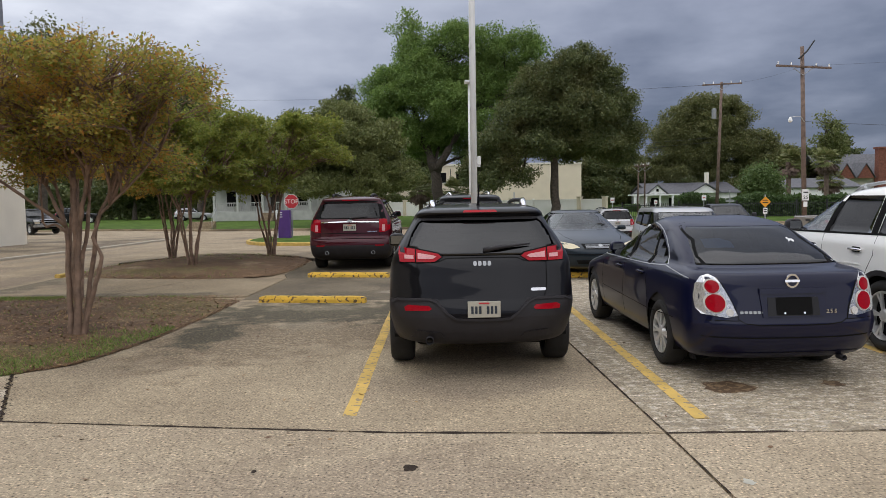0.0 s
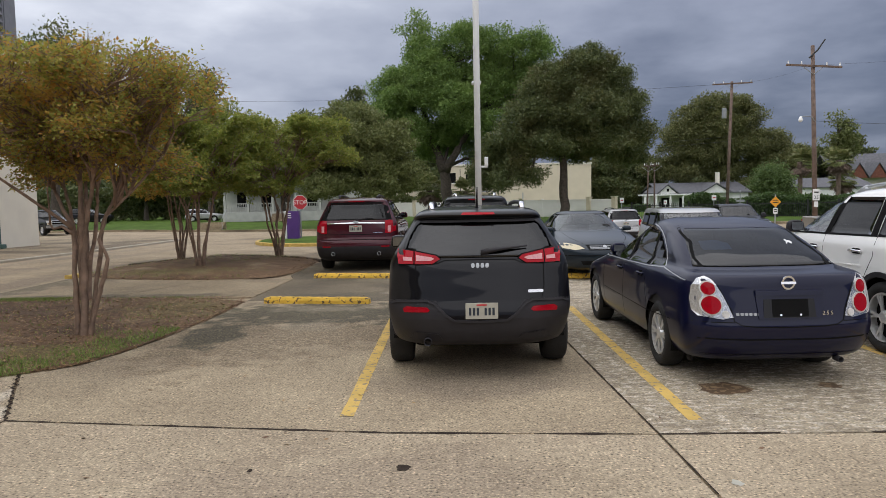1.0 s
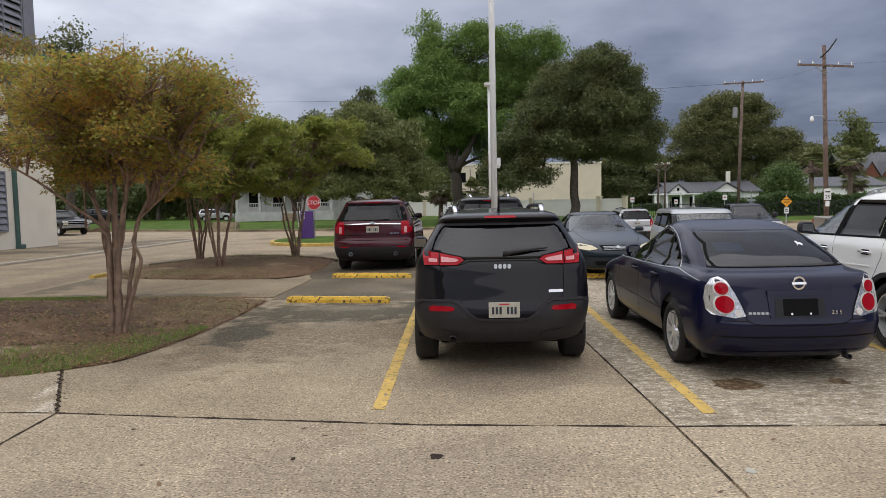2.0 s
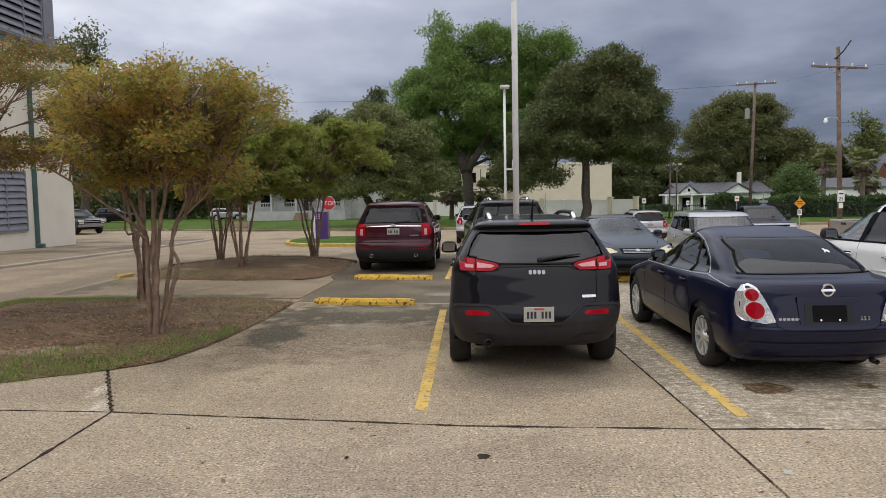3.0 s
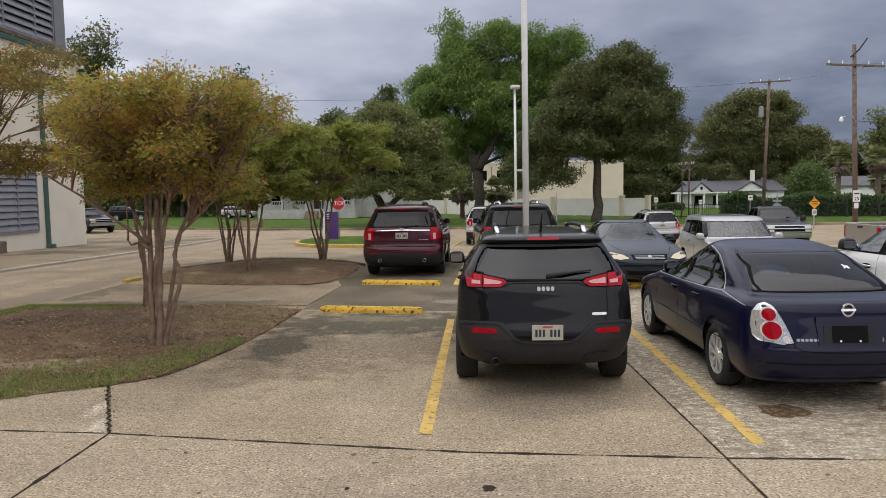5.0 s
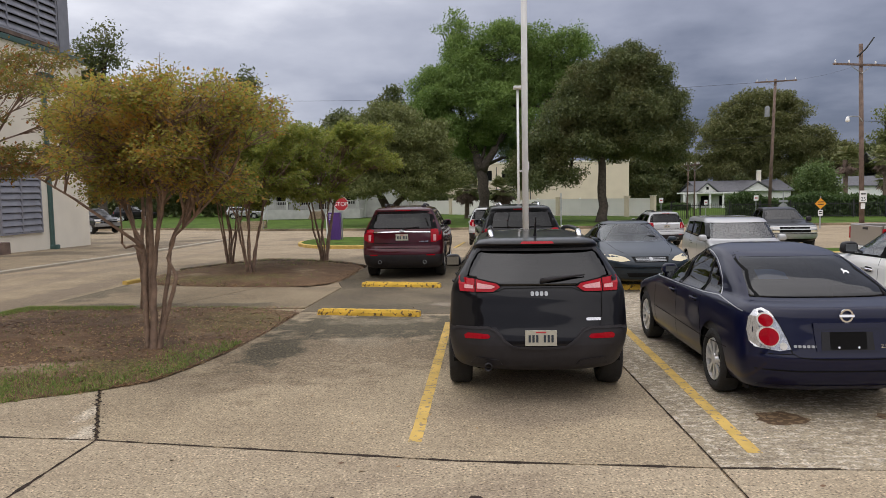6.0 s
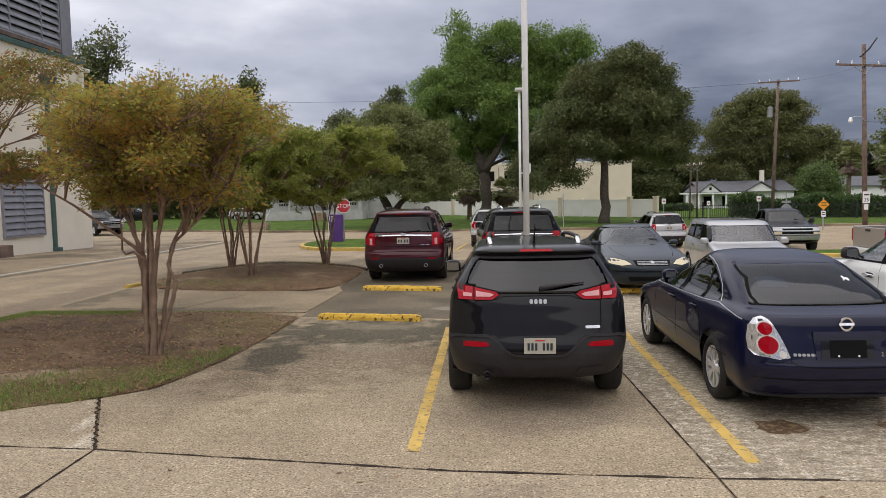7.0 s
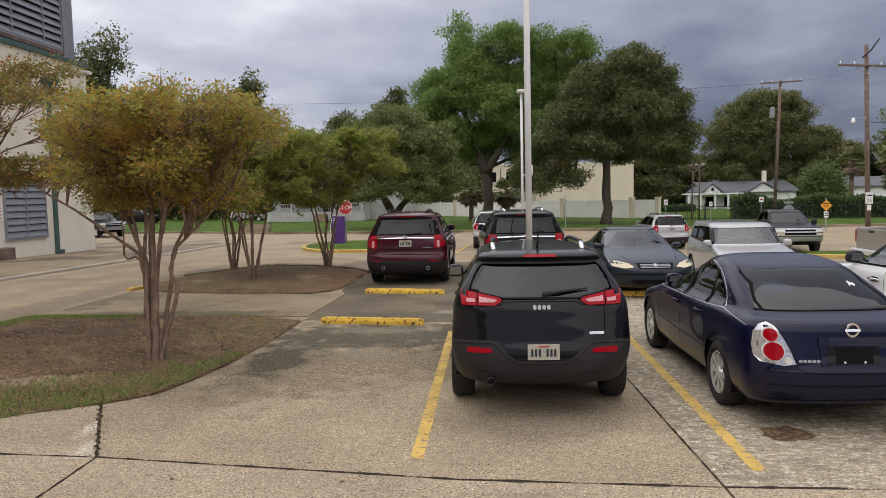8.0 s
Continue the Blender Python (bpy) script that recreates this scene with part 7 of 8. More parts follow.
leaf_mass("hedge", "tall dense green hedge behind an iron fence", 21.5, 66, 52, 60, -0.65, 2.3, 1.8, "hedge", 46000, 0.24, 1)
leaf_mass("hedge", "low clipped hedge before the cottage", 15.5, 96, 26, 94, -0.8, 1.2, 1.0, "hedge", 9000, 0.28, 2)
leaf_mass("shrubs", "low green shrub by the pole on the lawn", 2.3, 33.6, 3.8, 33.4, gz(33.5, 3), 0.45, 0.7, "leaf_bright", 2600, 0.12, 3)
leaf_mass("shrubs", "dark shrubs along the distant tree line", -95, 128, 110, 132, -0.8, 4.0, 6.0, "leaf_dark", 30000, 0.9, 4)
leaf_mass("shrubs", "dark shrubs beyond the parked cars", -90, 104, -24, 100, -0.75, 5.5, 4.0, "leaf_dark", 24000, 0.55, 6)
leaf_mass("shrubs", "dark shrubs behind the white fence", -20, 108, 4, 106, -0.8, 3.0, 3.0, "leaf_dark", 16000, 0.5, 5)


# ---- parking lot furniture ----
def wheel_stop(x0, y0, x1, y1, label):
    """Cast concrete wheel stop with sloped sides, painted yellow and chipped."""
    a, b = Vector((x0, y0, 0)), Vector((x1, y1, 0))
    L = (b - a).length
    r, bm, rows = random.Random(int(x0 * 10)), bmesh.new(), []
    for k in range(25):
        x = L * k / 24
        e = 0.02 if k in (0, 24) else 0.0
        rows.append([bm.verts.new((x, yy * (1 - e * 3) + r.gauss(0, 0.0015), zz - e * (zz > 0.05) + r.gauss(0, 0.0015))) for yy, zz in ((-0.08, 0), (-0.075, 0.055), (-0.05, 0.105), (0.05, 0.105), (0.075, 0.055), (0.08, 0))])
    for p, q in zip(rows, rows[1:]):
        for i in range(5):
            bm.faces.new((p[i], q[i], q[i + 1], p[i + 1]))
    bm.faces.new(rows[0])
    bm.faces.new(rows[-1][::-1])
    bmesh.ops.recalc_face_normals(bm, faces=bm.faces)
    ob = new("wheel_stop", flesh("wheel_stop", bm, "stop_paint"))
    ob.matrix_world = Matrix.Translation((x0, y0, gz(y0, x0))) @ Matrix.Rotation(math.atan2(y1 - y0, x1 - x0), 4, "Z")
    return tagged(ob, label, "wheel stop", "wheel stops")


wheel_stop(-3.09, 12.08, -1.27, 11.80, "chipped yellow concrete wheel stop")
wheel_stop(-2.97, 15.88, -1.16, 15.56, "chipped yellow concrete wheel stop")
wheel_stop(2.35, 15.12, 4.15, 14.92, "chipped yellow concrete wheel stop before the sedan")

pole = thing("lamp_pole", "tall white painted steel lamp pole", "lamp pole", pose(0.655, 13.9, 0))
bm = bmesh.new()
tube(bm, [(0, 0, -0.02), (0, 0, 4.5), (0, 0, 9.5)], [0.062, 0.06, 0.055], 20)
part("pole", bm, "pole_white", pole, smooth=True)
bm = bmesh.new()
lathe(bm, ((0.0, 0.28), (0.55, 0.28), (0.60, 0.22), (0.60, 0.0)), 24, "z")
part("base", bm, "street", pole, "round concrete foot")
part("lamp_head", boxed(-0.2, -0.9, 9.4, 0.2, -0.1, 9.55, bevel=0.03), "steel", pole)
part("wire_box", boxed(-0.07, -0.075, 4.55, -0.04, -0.05, 4.62), "pole_white", pole)

far_lamp = thing("lamp_pole", "white lamp pole with a flat lamp head", "lamp pole", pose(1.14, 28, gz(28, 1.1)))
bm = bmesh.new()
tube(bm, [(0, 0, -0.05), (0, 0, 6.25)], [0.052, 0.046], 14)
part("pole", bm, "pole_white", far_lamp, smooth=True)
part("lamp_head", boxed(-0.17, -0.25, 6.25, 0.19, 0.2, 6.35, bevel=0.02), "pole_white", far_lamp)
part("bracket", boxed(0.05, -0.04, 3.05, 0.40, 0.04, 3.12), "pole_white", far_lamp)
part("camera_box", boxed(0.28, -0.09, 3.12, 0.42, 0.09, 3.45, bevel=0.02), "pole_white", far_lamp)


def kerb(name, line, label, key="kerb_yellow", high=0.13, wide=0.16, category="kerb"):
    bm, rows = bmesh.new(), []
    pts = [Vector((*p, 0)) for p in line]
    for i, p in enumerate(pts):
        d = (pts[min(i + 1, len(pts) - 1)] - pts[max(i - 1, 0)]).normalized()
        n = Vector((-d.y, d.x, 0))
        g = gz(p.y, p.x)
        rows.append([bm.verts.new(p + n * o + Vector((0, 0, g + z))) for o, z in ((-wide / 2, -0.05), (-wide / 2, high - 0.02), (-wide / 2 + 0.025, high), (wide / 2 - 0.025, high), (wide / 2, high - 0.02), (wide / 2, -0.05))])
    for p, q in zip(rows, rows[1:]):
        for i in range(5):
            bm.faces.new((p[i], q[i], q[i + 1], p[i + 1]))
    for r in (rows[0], rows[-1]):
        bm.faces.new(r)
    bmesh.ops.recalc_face_normals(bm, faces=bm.faces)
    return structure(name, bm, key, label, category)


ISLE = [(-9.5, 36), (-9.2, 33.6), (-8.4, 31.7), (-7.4, 30.6), (-6.2, 30.2), (-4.2, 30.4), (-3.0, 31.4), (-2.6, 34), (-3.0, 38.4), (-7.2, 39.6), (-9.2, 38.8)]
structure("grass_island", slab(smooth_poly(ISLE, 1), 0.10, 0.3), "lawn", "kerbed island of cut grass at the lot entrance", "lawn")
kerb("island_kerb", smooth_poly(ISLE, 2)[:26], "yellow painted concrete kerb round the island")
structure("grass_strip", slab([(13.2, 28.6), (60, 28.2), (60, 31.4), (13.2, 31.6)], 0.09, 0.3), "lawn", "narrow grass strip beside the street", "lawn")
kerb("strip_kerb", [(12.5, 30.2), (12.75, 29.0), (13.2, 28.5), (14.0, 28.45)], "yellow painted kerb end")
kerb("strip_kerb", [(15.2, 28.45), (22, 28.35), (40, 28.2)], "yellow painted kerb")
structure("lawn_far", slab([(-120, 60), (-60, 62.5), (-26, 57.6), (-18, 53.3), (-10.4, 51.5), (-6, 50.5), (90, 50.2), (160, 52), (160, 128), (-120, 128)], 0.10, 0.3), "lawn", "broad mown lawn beyond the street", "lawn")
kerb("lawn_kerb", [(-60, 62.4), (-26, 57.5), (-18, 53.2), (-10.4, 51.4), (-6, 50.4), (30, 50.15), (90, 50.1)], "grey concrete street kerb", "walk", 0.14)
kerb("bed_edging", [(-3.66, 20.4), (-4.4, 21.6), (-5.2, 22.3), (-6.2, 22.85), (-7.3, 23.2), (-8.0, 22.3), (-8.5, 21.4), (-8.95, 19.8)], "dark timber edging of the planting bed", "oak_bark", 0.07, 0.06, "edging")
kerb("street_kerb", [(-14.42, -40), (-14.32, 20), (-14.5, 30), (-15.0, 40.3)], "worn concrete kerb of the pavement", "track", 0.07, 0.16)
kerb("gutter_lip", [(-9.05, 16.75), (-9.0, 17.0), (-8.95, 17.3)], "chipped yellow kerb end", "kerb_yellow", 0.07, 0.14)


# ---- signs ----
def octagon(r):
    return [(r * math.cos(radians(22.5 + 45 * k)), r * math.sin(radians(22.5 + 45 * k))) for k in range(8)]


def flat_sign(parent, name, poly, z, y, key, thick=0.012):
    bm = prism_xz(poly, y, y + thick, z)
    return part(name, bm, key, parent)


def prism_xz(poly, y0, y1, z):
    bm = bmesh.new()
    A = [bm.verts.new((a, y0, b + z)) for a, b in poly]
    B = [bm.verts.new((a, y1, b + z)) for a, b in poly]
    bm.faces.new(A)
    bm.faces.new(B[::-1])
    for i in range(len(A)):
        j = (i + 1) % len(A)
        bm.faces.new((A[i], B[i], B[j], A[j]))
    bmesh.ops.recalc_face_normals(bm, faces=bm.faces)
    return bm


stop = thing("stop_sign", "red octagonal stop sign on a steel post", "road sign", pose(-7.72, 36.9, gz(36.9) + 0.1))
part("post", boxed(-0.03, 0.0, 0, 0.03, 0.05, 2.15), "steel", stop)
flat_sign(stop, "border", octagon(0.39), 1.85, -0.012, "sign_white")
face = flat_sign(stop, "face", octagon(0.365), 1.85, -0.018, "sign_red")
part("lettering", moved(text_bm("STOP", 0.30, 0.003), Matrix.Translation((0, -0.024, 1.84))), "sign_white", stop)

marker = thing("purple_sign", "purple monument sign with pale lettering bars", "sign", pose(-8.05, 36.6, gz(36.6) + 0.09, 0, 0, -12))
part("panel", boxed(-0.30, -0.12, 0, 0.33, 0.12, 1.42, bevel=0.02), "purple", marker)
part("side_band", boxed(-0.42, -0.11, 0, -0.31, 0.11, 1.42, bevel=0.01), "sign_white", marker)
for k, z in enumerate((1.28, 1.17, 1.06)):
    part("bar", boxed(-0.24, -0.126, z, -0.05, -0.122, z + 0.04), "sign_white", marker)

warn = thing("warning_sign", "amber diamond warning sign on a post", "road sign", pose(19.95, 44.2, gz(44.2, 20) + 0.05))
part("post", boxed(-0.03, 0, 0, 0.03, 0.05, 1.95), "steel", warn)
flat_sign(warn, "face", [(0, 0.34), (-0.34, 0), (0, -0.34), (0.34, 0)], 1.50, -0.014, "sign_orange")
for k, z in enumerate((1.58, 1.44)):
    part("bar", boxed(-0.17, -0.02, z, 0.17, -0.016, z + 0.05), "sign_black", warn)
flat_sign(warn, "small_panel", [(-0.13, -0.18), (0.13, -0.18), (0.13, 0.18), (-0.13, 0.18)], 0.95, -0.014, "sign_white")
for z in (1.00, 0.88):
    part("bar", boxed(-0.09, -0.02, z, 0.09, -0.016, z + 0.06), "sign_black", warn)

back = thing("stop_sign", "grey back of an octagonal sign with a street name blade", "road sign", pose(23.3, 58, gz(58, 23)))
part("post", boxed(-0.03, 0, 0, 0.03, 0.05, 2.4), "steel", back)
flat_sign(back, "plate", octagon(0.45), 0.98, -0.014, "steel_dull")
flat_sign(back, "name_blade", [(-0.35, -0.09), (0.35, -0.09), (0.35, 0.09), (-0.35, 0.09)], 1.58, -0.014, "steel_dull")
for x, y, z, w, h in ((21.2, 58, 1.65, 0.36, 0.42), (17.3, 58, 1.4, 0.26, 0.36), (13.8, 58, 1.6, 0.32, 0.40)):
    s = thing("parking_sign", "small pale sign on a thin post", "road sign", pose(x, y, gz(y, x)), "small street signs")
    part("post", boxed(-0.025, 0, 0, 0.025, 0.04, z + h), "steel", s)
    flat_sign(s, "face", [(-w / 2, 0), (w / 2, 0), (w / 2, h), (-w / 2, h)], z, -0.01, "sign_white")
    part("bar", boxed(-w * 0.3, -0.016, z + h * 0.4, w * 0.3, -0.012, z + h * 0.6), "sign_red", s)
thin = thing("marker_post", "thin grey post standing on the lawn", "post", pose(5.3, 52.5, gz(52, 5) + 0.1))
part("post", boxed(-0.04, 0, 0, 0.04, 0.06, 2.4), "steel", thin)


# ---- utility poles and wires ----
def utility_pole(x, y, z0, top, lean, arm_z, arm, tilt, label, lamp_z=None, can_z=None):
    t = thing("utility_pole", label, "utility pole", pose(x, y, z0), "utility poles")
    h = top - z0
    bm = bmesh.new()
    tube(bm, [(0, 0, -0.3), (lean * 0.5, 0, h * 0.5), (lean, 0, h)], [min(0.15, h * 0.016), min(0.13, h * 0.014), min(0.11, h * 0.012)], 12)
    part("pole", bm, "wood", t, smooth=True)
    az = arm_z - z0
    ax = lean * az / h
    bm = bmesh.new()
    w = arm / 2
    box(bm, -w, -0.20, -0.06, w, -0.10, 0.06, 0.01)
    moved(bm, Matrix.Translation((ax, 0, az)) @ Matrix.Rotation(radians(tilt), 4, "Y"))
    bar = part("crossarm", bm, "wood", t)
    for k in (-0.92, -0.45, 0.45, 0.92):
        bm = bmesh.new()
        lathe(bm, ((0.0, 0.03), (0.06, 0.05), (0.12, 0.035), (0.16, 0.05), (0.2, 0.0)), 10, "z", (ax + w * k, -0.15, az + 0.06 - math.tan(radians(tilt)) * w * k))
        part("insulator", bm, "sign_white", bar)
    for sg in (-1, 1):
        bm = bmesh.new()
        tube(bm, [(ax, -0.12, az - 0.5), (ax + sg * 0.62, -0.12, az - 0.05)], [0.02, 0.02], 6)
        part("brace", bm, "steel", bar)
    if lamp_z:
        lz = lamp_z - z0
        bm = bmesh.new()
        tube(bm, [(lean * 0.5, -0.1, lz - 0.15), (-0.5, -0.3, lz + 0.15), (-1.0, -0.5, lz + 0.15), (-1.28, -0.6, lz + 0.1)], [0.03, 0.025, 0.025, 0.025], 8)
        arm_ob = part("lamp_arm", bm, "steel", t)
        bm = bmesh.new()
        lathe(bm, ((0.08, 0.04), (0.0, 0.09), (-0.16, 0.13), (-0.24, 0.09), (-0.27, 0.0)), 16, "z", (-1.30, -0.6, lz + 0.05))
        part("lamp_globe", bm, "sign_white", arm_ob)
    if can_z:
        bm = bmesh.new()
        lathe(bm, ((0, 0.0), (0, 0.2), (0.85, 0.2), (0.9, 0.12), (0.9, 0.0)), 16, "z", (-0.33, -0.1, can_z - z0))
        part("transformer", bm, "steel_dull", t)
    return t


wp = utility_pole(22.65, 44.7, -0.5, 10.55, -0.36, 9.3, 3.4, 3.5, "tall weathered wooden utility pole with a street lamp", lamp_z=6.1)
bm = bmesh.new()
tube(bm, [(-0.6, -0.1, 10.3), (-0.1, -0.1, 10.75), (0.35, -0.1, 11.4)], [0.05, 0.05, 0.04], 8)
part("top_bracket", bm, "black_iron", wp)
part("speed_sign", boxed(-0.29, -0.22, 1.62, 0.13, -0.19, 2.32), "sign_white", wp, "white speed limit sign")
part("lettering", moved(text_bm("25", 0.30, 0.003), Matrix.Translation((-0.08, -0.226, 1.80))), "sign_black", wp)
part("bar", boxed(-0.22, -0.226, 2.08, 0.06, -0.222, 2.16), "sign_black", wp)
part("small_sign", boxed(-0.20, -0.22, 1.22, 0.04, -0.19, 1.55), "sign_white", wp)
utility_pole(24.5, 64, -0.6, 11.4, 0.36, 11.2, 3.5, -2.0, "weathered wooden utility pole with a transformer", can_z=8.2)
utility_pole(17.45, 64, -0.6, 4.4, 0.1, 4.15, 0.8, 0, "short wooden utility pole with a crossarm")
utility_pole(18.1, 64, -0.6, 4.4, 0.0, 4.2, 0.7, 0, "short wooden utility pole with a crossarm")


def wire(a, b, sag, thick=0.012, label="thin black overhead wire between poles"):
    bm = bmesh.new()
    a, b = Vector(a), Vector(b)
    tube(bm, [a.lerp(b, k / 16) - Vector((0, 0, sag * 4 * (k / 16) * (1 - k / 16))) for k in range(17)], [thick] * 17, 4)
    return tagged(new("overhead_wire", flesh("overhead_wire", bm, "black_iron")), label, "wire", "overhead wires")


wire((22.3, 44.6, 9.35), (24.7, 64, 11.3), 0.3, 0.005)
wire((24.7, 64, 11.3), (30, 130, 12), 0.8, 0.006)
wire((22.3, 44.6, 9.35), (60, 20, 9.5), 0.8, 0.005)
wire((24.6, 64, 6.6), (-60, 70, 6.5), 1.5)
wire((24.6, 64, 6.2), (-60, 70, 6.0), 1.5)
wire((24.6, 64, 11.2), (-80, 80, 16.5), 2.0)
wire((22.4, 44.7, 6.0), (80, 60, 6.5), 0.6)


# ---- the white building ----
bld = thing("white_building", "white stucco building with louvred vents and a green coping", "building", kind="structure")
part("wall", boxed(-45, -60, -0.5, -20.8, 35.85, 9.05), "stucco", bld)
part("coping", boxed(-45.1, -60, 9.05, -20.68, 35.97, 9.28, bevel=0.02), "green_trim", bld, "dark green metal coping")


def louvres(parent, y0, y1, z0, z1, x, n, posts, proud=0.09):
    """A louvred panel set on a wall that faces +x: frame, mullions and tilted slats."""
    part("backing", boxed(x - 0.02, y0, z0, x + 0.012, y1, z1), "dark", parent)
    for a, b, c, d in ((y0 - 0.07, y0, z0 - 0.07, z1 + 0.07), (y1, y1 + 0.07, z0 - 0.07, z1 + 0.07)):
        part("frame", boxed(x, a, c, x + proud + 0.02, b, d), "louvre", parent)
    for a, b in ((z0 - 0.07, z0), (z1, z1 + 0.07)):
        part("frame", boxed(x, y0, a, x + proud + 0.02, y1, b), "louvre", parent)
    for p in posts:
        part("mullion", boxed(x, p - 0.04, z0, x + proud + 0.015, p + 0.04, z1), "louvre", parent)
    h = (z1 - z0) / n
    bm = bmesh.new()
    v = [bm.verts.new(q) for q in ((0, y0, h * 0.97), (0.012, y0, h * 0.97), (proud, y0, h * 0.18), (proud, y0, h * 0.05), (proud - 0.012, y0, h * 0.05),
                                   (0, y1, h * 0.97), (0.012, y1, h * 0.97), (proud, y1, h * 0.18), (proud, y1, h * 0.05), (proud - 0.012, y1, h * 0.05))]
    for i in range(5):
        j = (i + 1) % 5
        bm.faces.new((v[i], v[j], v[j + 5], v[i + 5]))
    bm.faces.new(v[:5][::-1])
    bm.faces.new(v[5:])
    bmesh.ops.recalc_face_normals(bm, faces=bm.faces)
    me = flesh("slat", bm, "louvre")
    for k in range(n):
        s = new("slat", me)
        s.parent = parent
        s.location = (x + 0.012, 0, z0 + h * k)


vent = thing("louvre_window", "grey metal louvred vent in the white wall", "vent", kind="structure")
louvres(vent, 29.0, 31.72, 0.68, 3.30, -20.8, 9, (30.36,))
pent = thing("roof_screen", "grey louvred screen round the roof plant", "roof screen", kind="structure")
part("core", boxed(-40, -60, 9.4, -21.4, 35.7, 14.5), "dark", pent)
louvres(pent, 10.0, 34.6, 9.75, 14.3, -21.36, 13, (13, 16, 19, 22, 25, 28, 30.9, 33.2), 0.14)
part("corner_post", boxed(-21.5, 34.75, 9.3, -21.2, 35.15, 14.5), "louvre", pent)
part("end_panel", boxed(-21.45, 35.15, 9.3, -21.3, 35.8, 14.5), "louvre", pent)
part("base_beam", boxed(-21.45, 8, 9.5, -21.2, 34.7, 9.68), "wood", pent)
for y in np.arange(10, 35, 1.5):
    part("stub_post", boxed(-21.4, y, 9.2, -21.3, y + 0.1, 9.6), "louvre", pent)
spout = thing("downspout", "dark green downspout with a collector box", "downspout", kind="structure")
part("pipe", boxed(-20.8, 32.38, -0.15, -20.64, 32.56, 7.5, bevel=0.02), "green_trim", spout)
part("elbow", boxed(-20.8, 32.34, -0.24, -20.45, 32.64, -0.02, bevel=0.04), "green_trim", spout)
bm = bmesh.new()
v = [bm.verts.new(p) for p in ((-20.8, 32.3, 7.45), (-20.6, 32.3, 7.45), (-20.6, 32.7, 7.45), (-20.8, 32.7, 7.45), (-20.8, 32.0, 8.0), (-20.45, 32.0, 8.0), (-20.45, 33.0, 8.0), (-20.8, 33.0, 8.0))]
for q in ((3, 2, 1, 0), (4, 5, 6, 7), (0, 1, 5, 4), (1, 2, 6, 5), (2, 3, 7, 6), (3, 0, 4, 7)):
    bm.faces.new([v[i] for i in q])
part("collector", bm, "green_trim", spout)
wall_sign = thing("wall_sign", "small white notice with unreadable lines", "sign", pose(-20.8, 28.6, 1.5))
part("panel", boxed(0, -0.28, 0, 0.02, 0.28, 0.62), "sign_white", wall_sign)
for k in range(4):
    part("bar", boxed(0.02, -0.18, 0.08 + 0.14 * k, 0.024, 0.18, 0.12 + 0.14 * k), "sign_red", wall_sign)
crate = thing("utility_box", "dark weathered box at the foot of the wall", "box", pose(-20.5, 28.4, 0.0))
part("case", boxed(-0.28, -0.5, -0.22, 0.3, 0.3, 0.36, bevel=0.03), "wood", crate)
cam_unit = thing("security_light", "white wall-mounted floodlight under the coping", "light", pose(-20.8, 35.4, 8.85))
part("bracket", boxed(0, -0.05, -0.05, 0.2, 0.05, 0.05), "pole_white", cam_unit)
part("head", boxed(0.15, -0.22, -0.2, 0.5, 0.22, -0.02, bevel=0.05), "pole_white", cam_unit)

# unseen building added behind the camera to darken what the cars reflect
behind = thing("unseen_rear_building", "unseen brown brick building added to darken reflections", "building", kind="structure")
part("wall", boxed(-18, -44, -0.3, 60, -34, 5.0), "brick_brown", behind)
part("coping", boxed(-18.1, -44, 5.0, 60, -33.9, 5.2), "walk", behind)


# ---- fence, cream building, houses ----
fence = thing("panel_fence", "white panel fence with capped posts along the lawn", "fence", kind="structure")
F0, F1 = Vector((16.0, 70.4, 0)), Vector((-13.0, 100.5, 0))
turn = math.atan2(F1.y - F0.y, F1.x - F0.x)
run = (F1 - F0).length
n_bays = 14
for k in range(n_bays + 1):
    p = F0.lerp(F1, k / n_bays)
    big = k in (0, 1, 4, 7, 10)
    w = 0.42 if big else 0.12
    post = part("post", boxed(-w / 2, -w / 2, -0.2, w / 2, w / 2, 1.98 if big else 1.85), "cream" if big else "fence", fence)
    post.matrix_basis = Matrix.Translation((p.x, p.y, gz(p.y) + 0.1)) @ Matrix.Rotation(turn, 4, "Z")
    part("cap", boxed(-w / 2 - 0.05, -w / 2 - 0.05, 1.98 if big else 1.85, w / 2 + 0.05, w / 2 + 0.05, 2.06 if big else 1.92), "cream" if big else "fence", post)
    if k < n_bays:
        q = F0.lerp(F1, (k + 1) / n_bays)
        L = (q - p).length
        pan = part("panel", boxed(0.05, -0.03, 0.02, L - 0.05, 0.03, 1.76), "fence", fence)
        pan.matrix_basis = Matrix.Translation((p.x, p.y, gz(p.y) + 0.1)) @ Matrix.Rotation(turn, 4, "Z")
        part("rail", boxed(0.05, -0.05, 1.70, L - 0.05, 0.05, 1.80), "fence", pan)

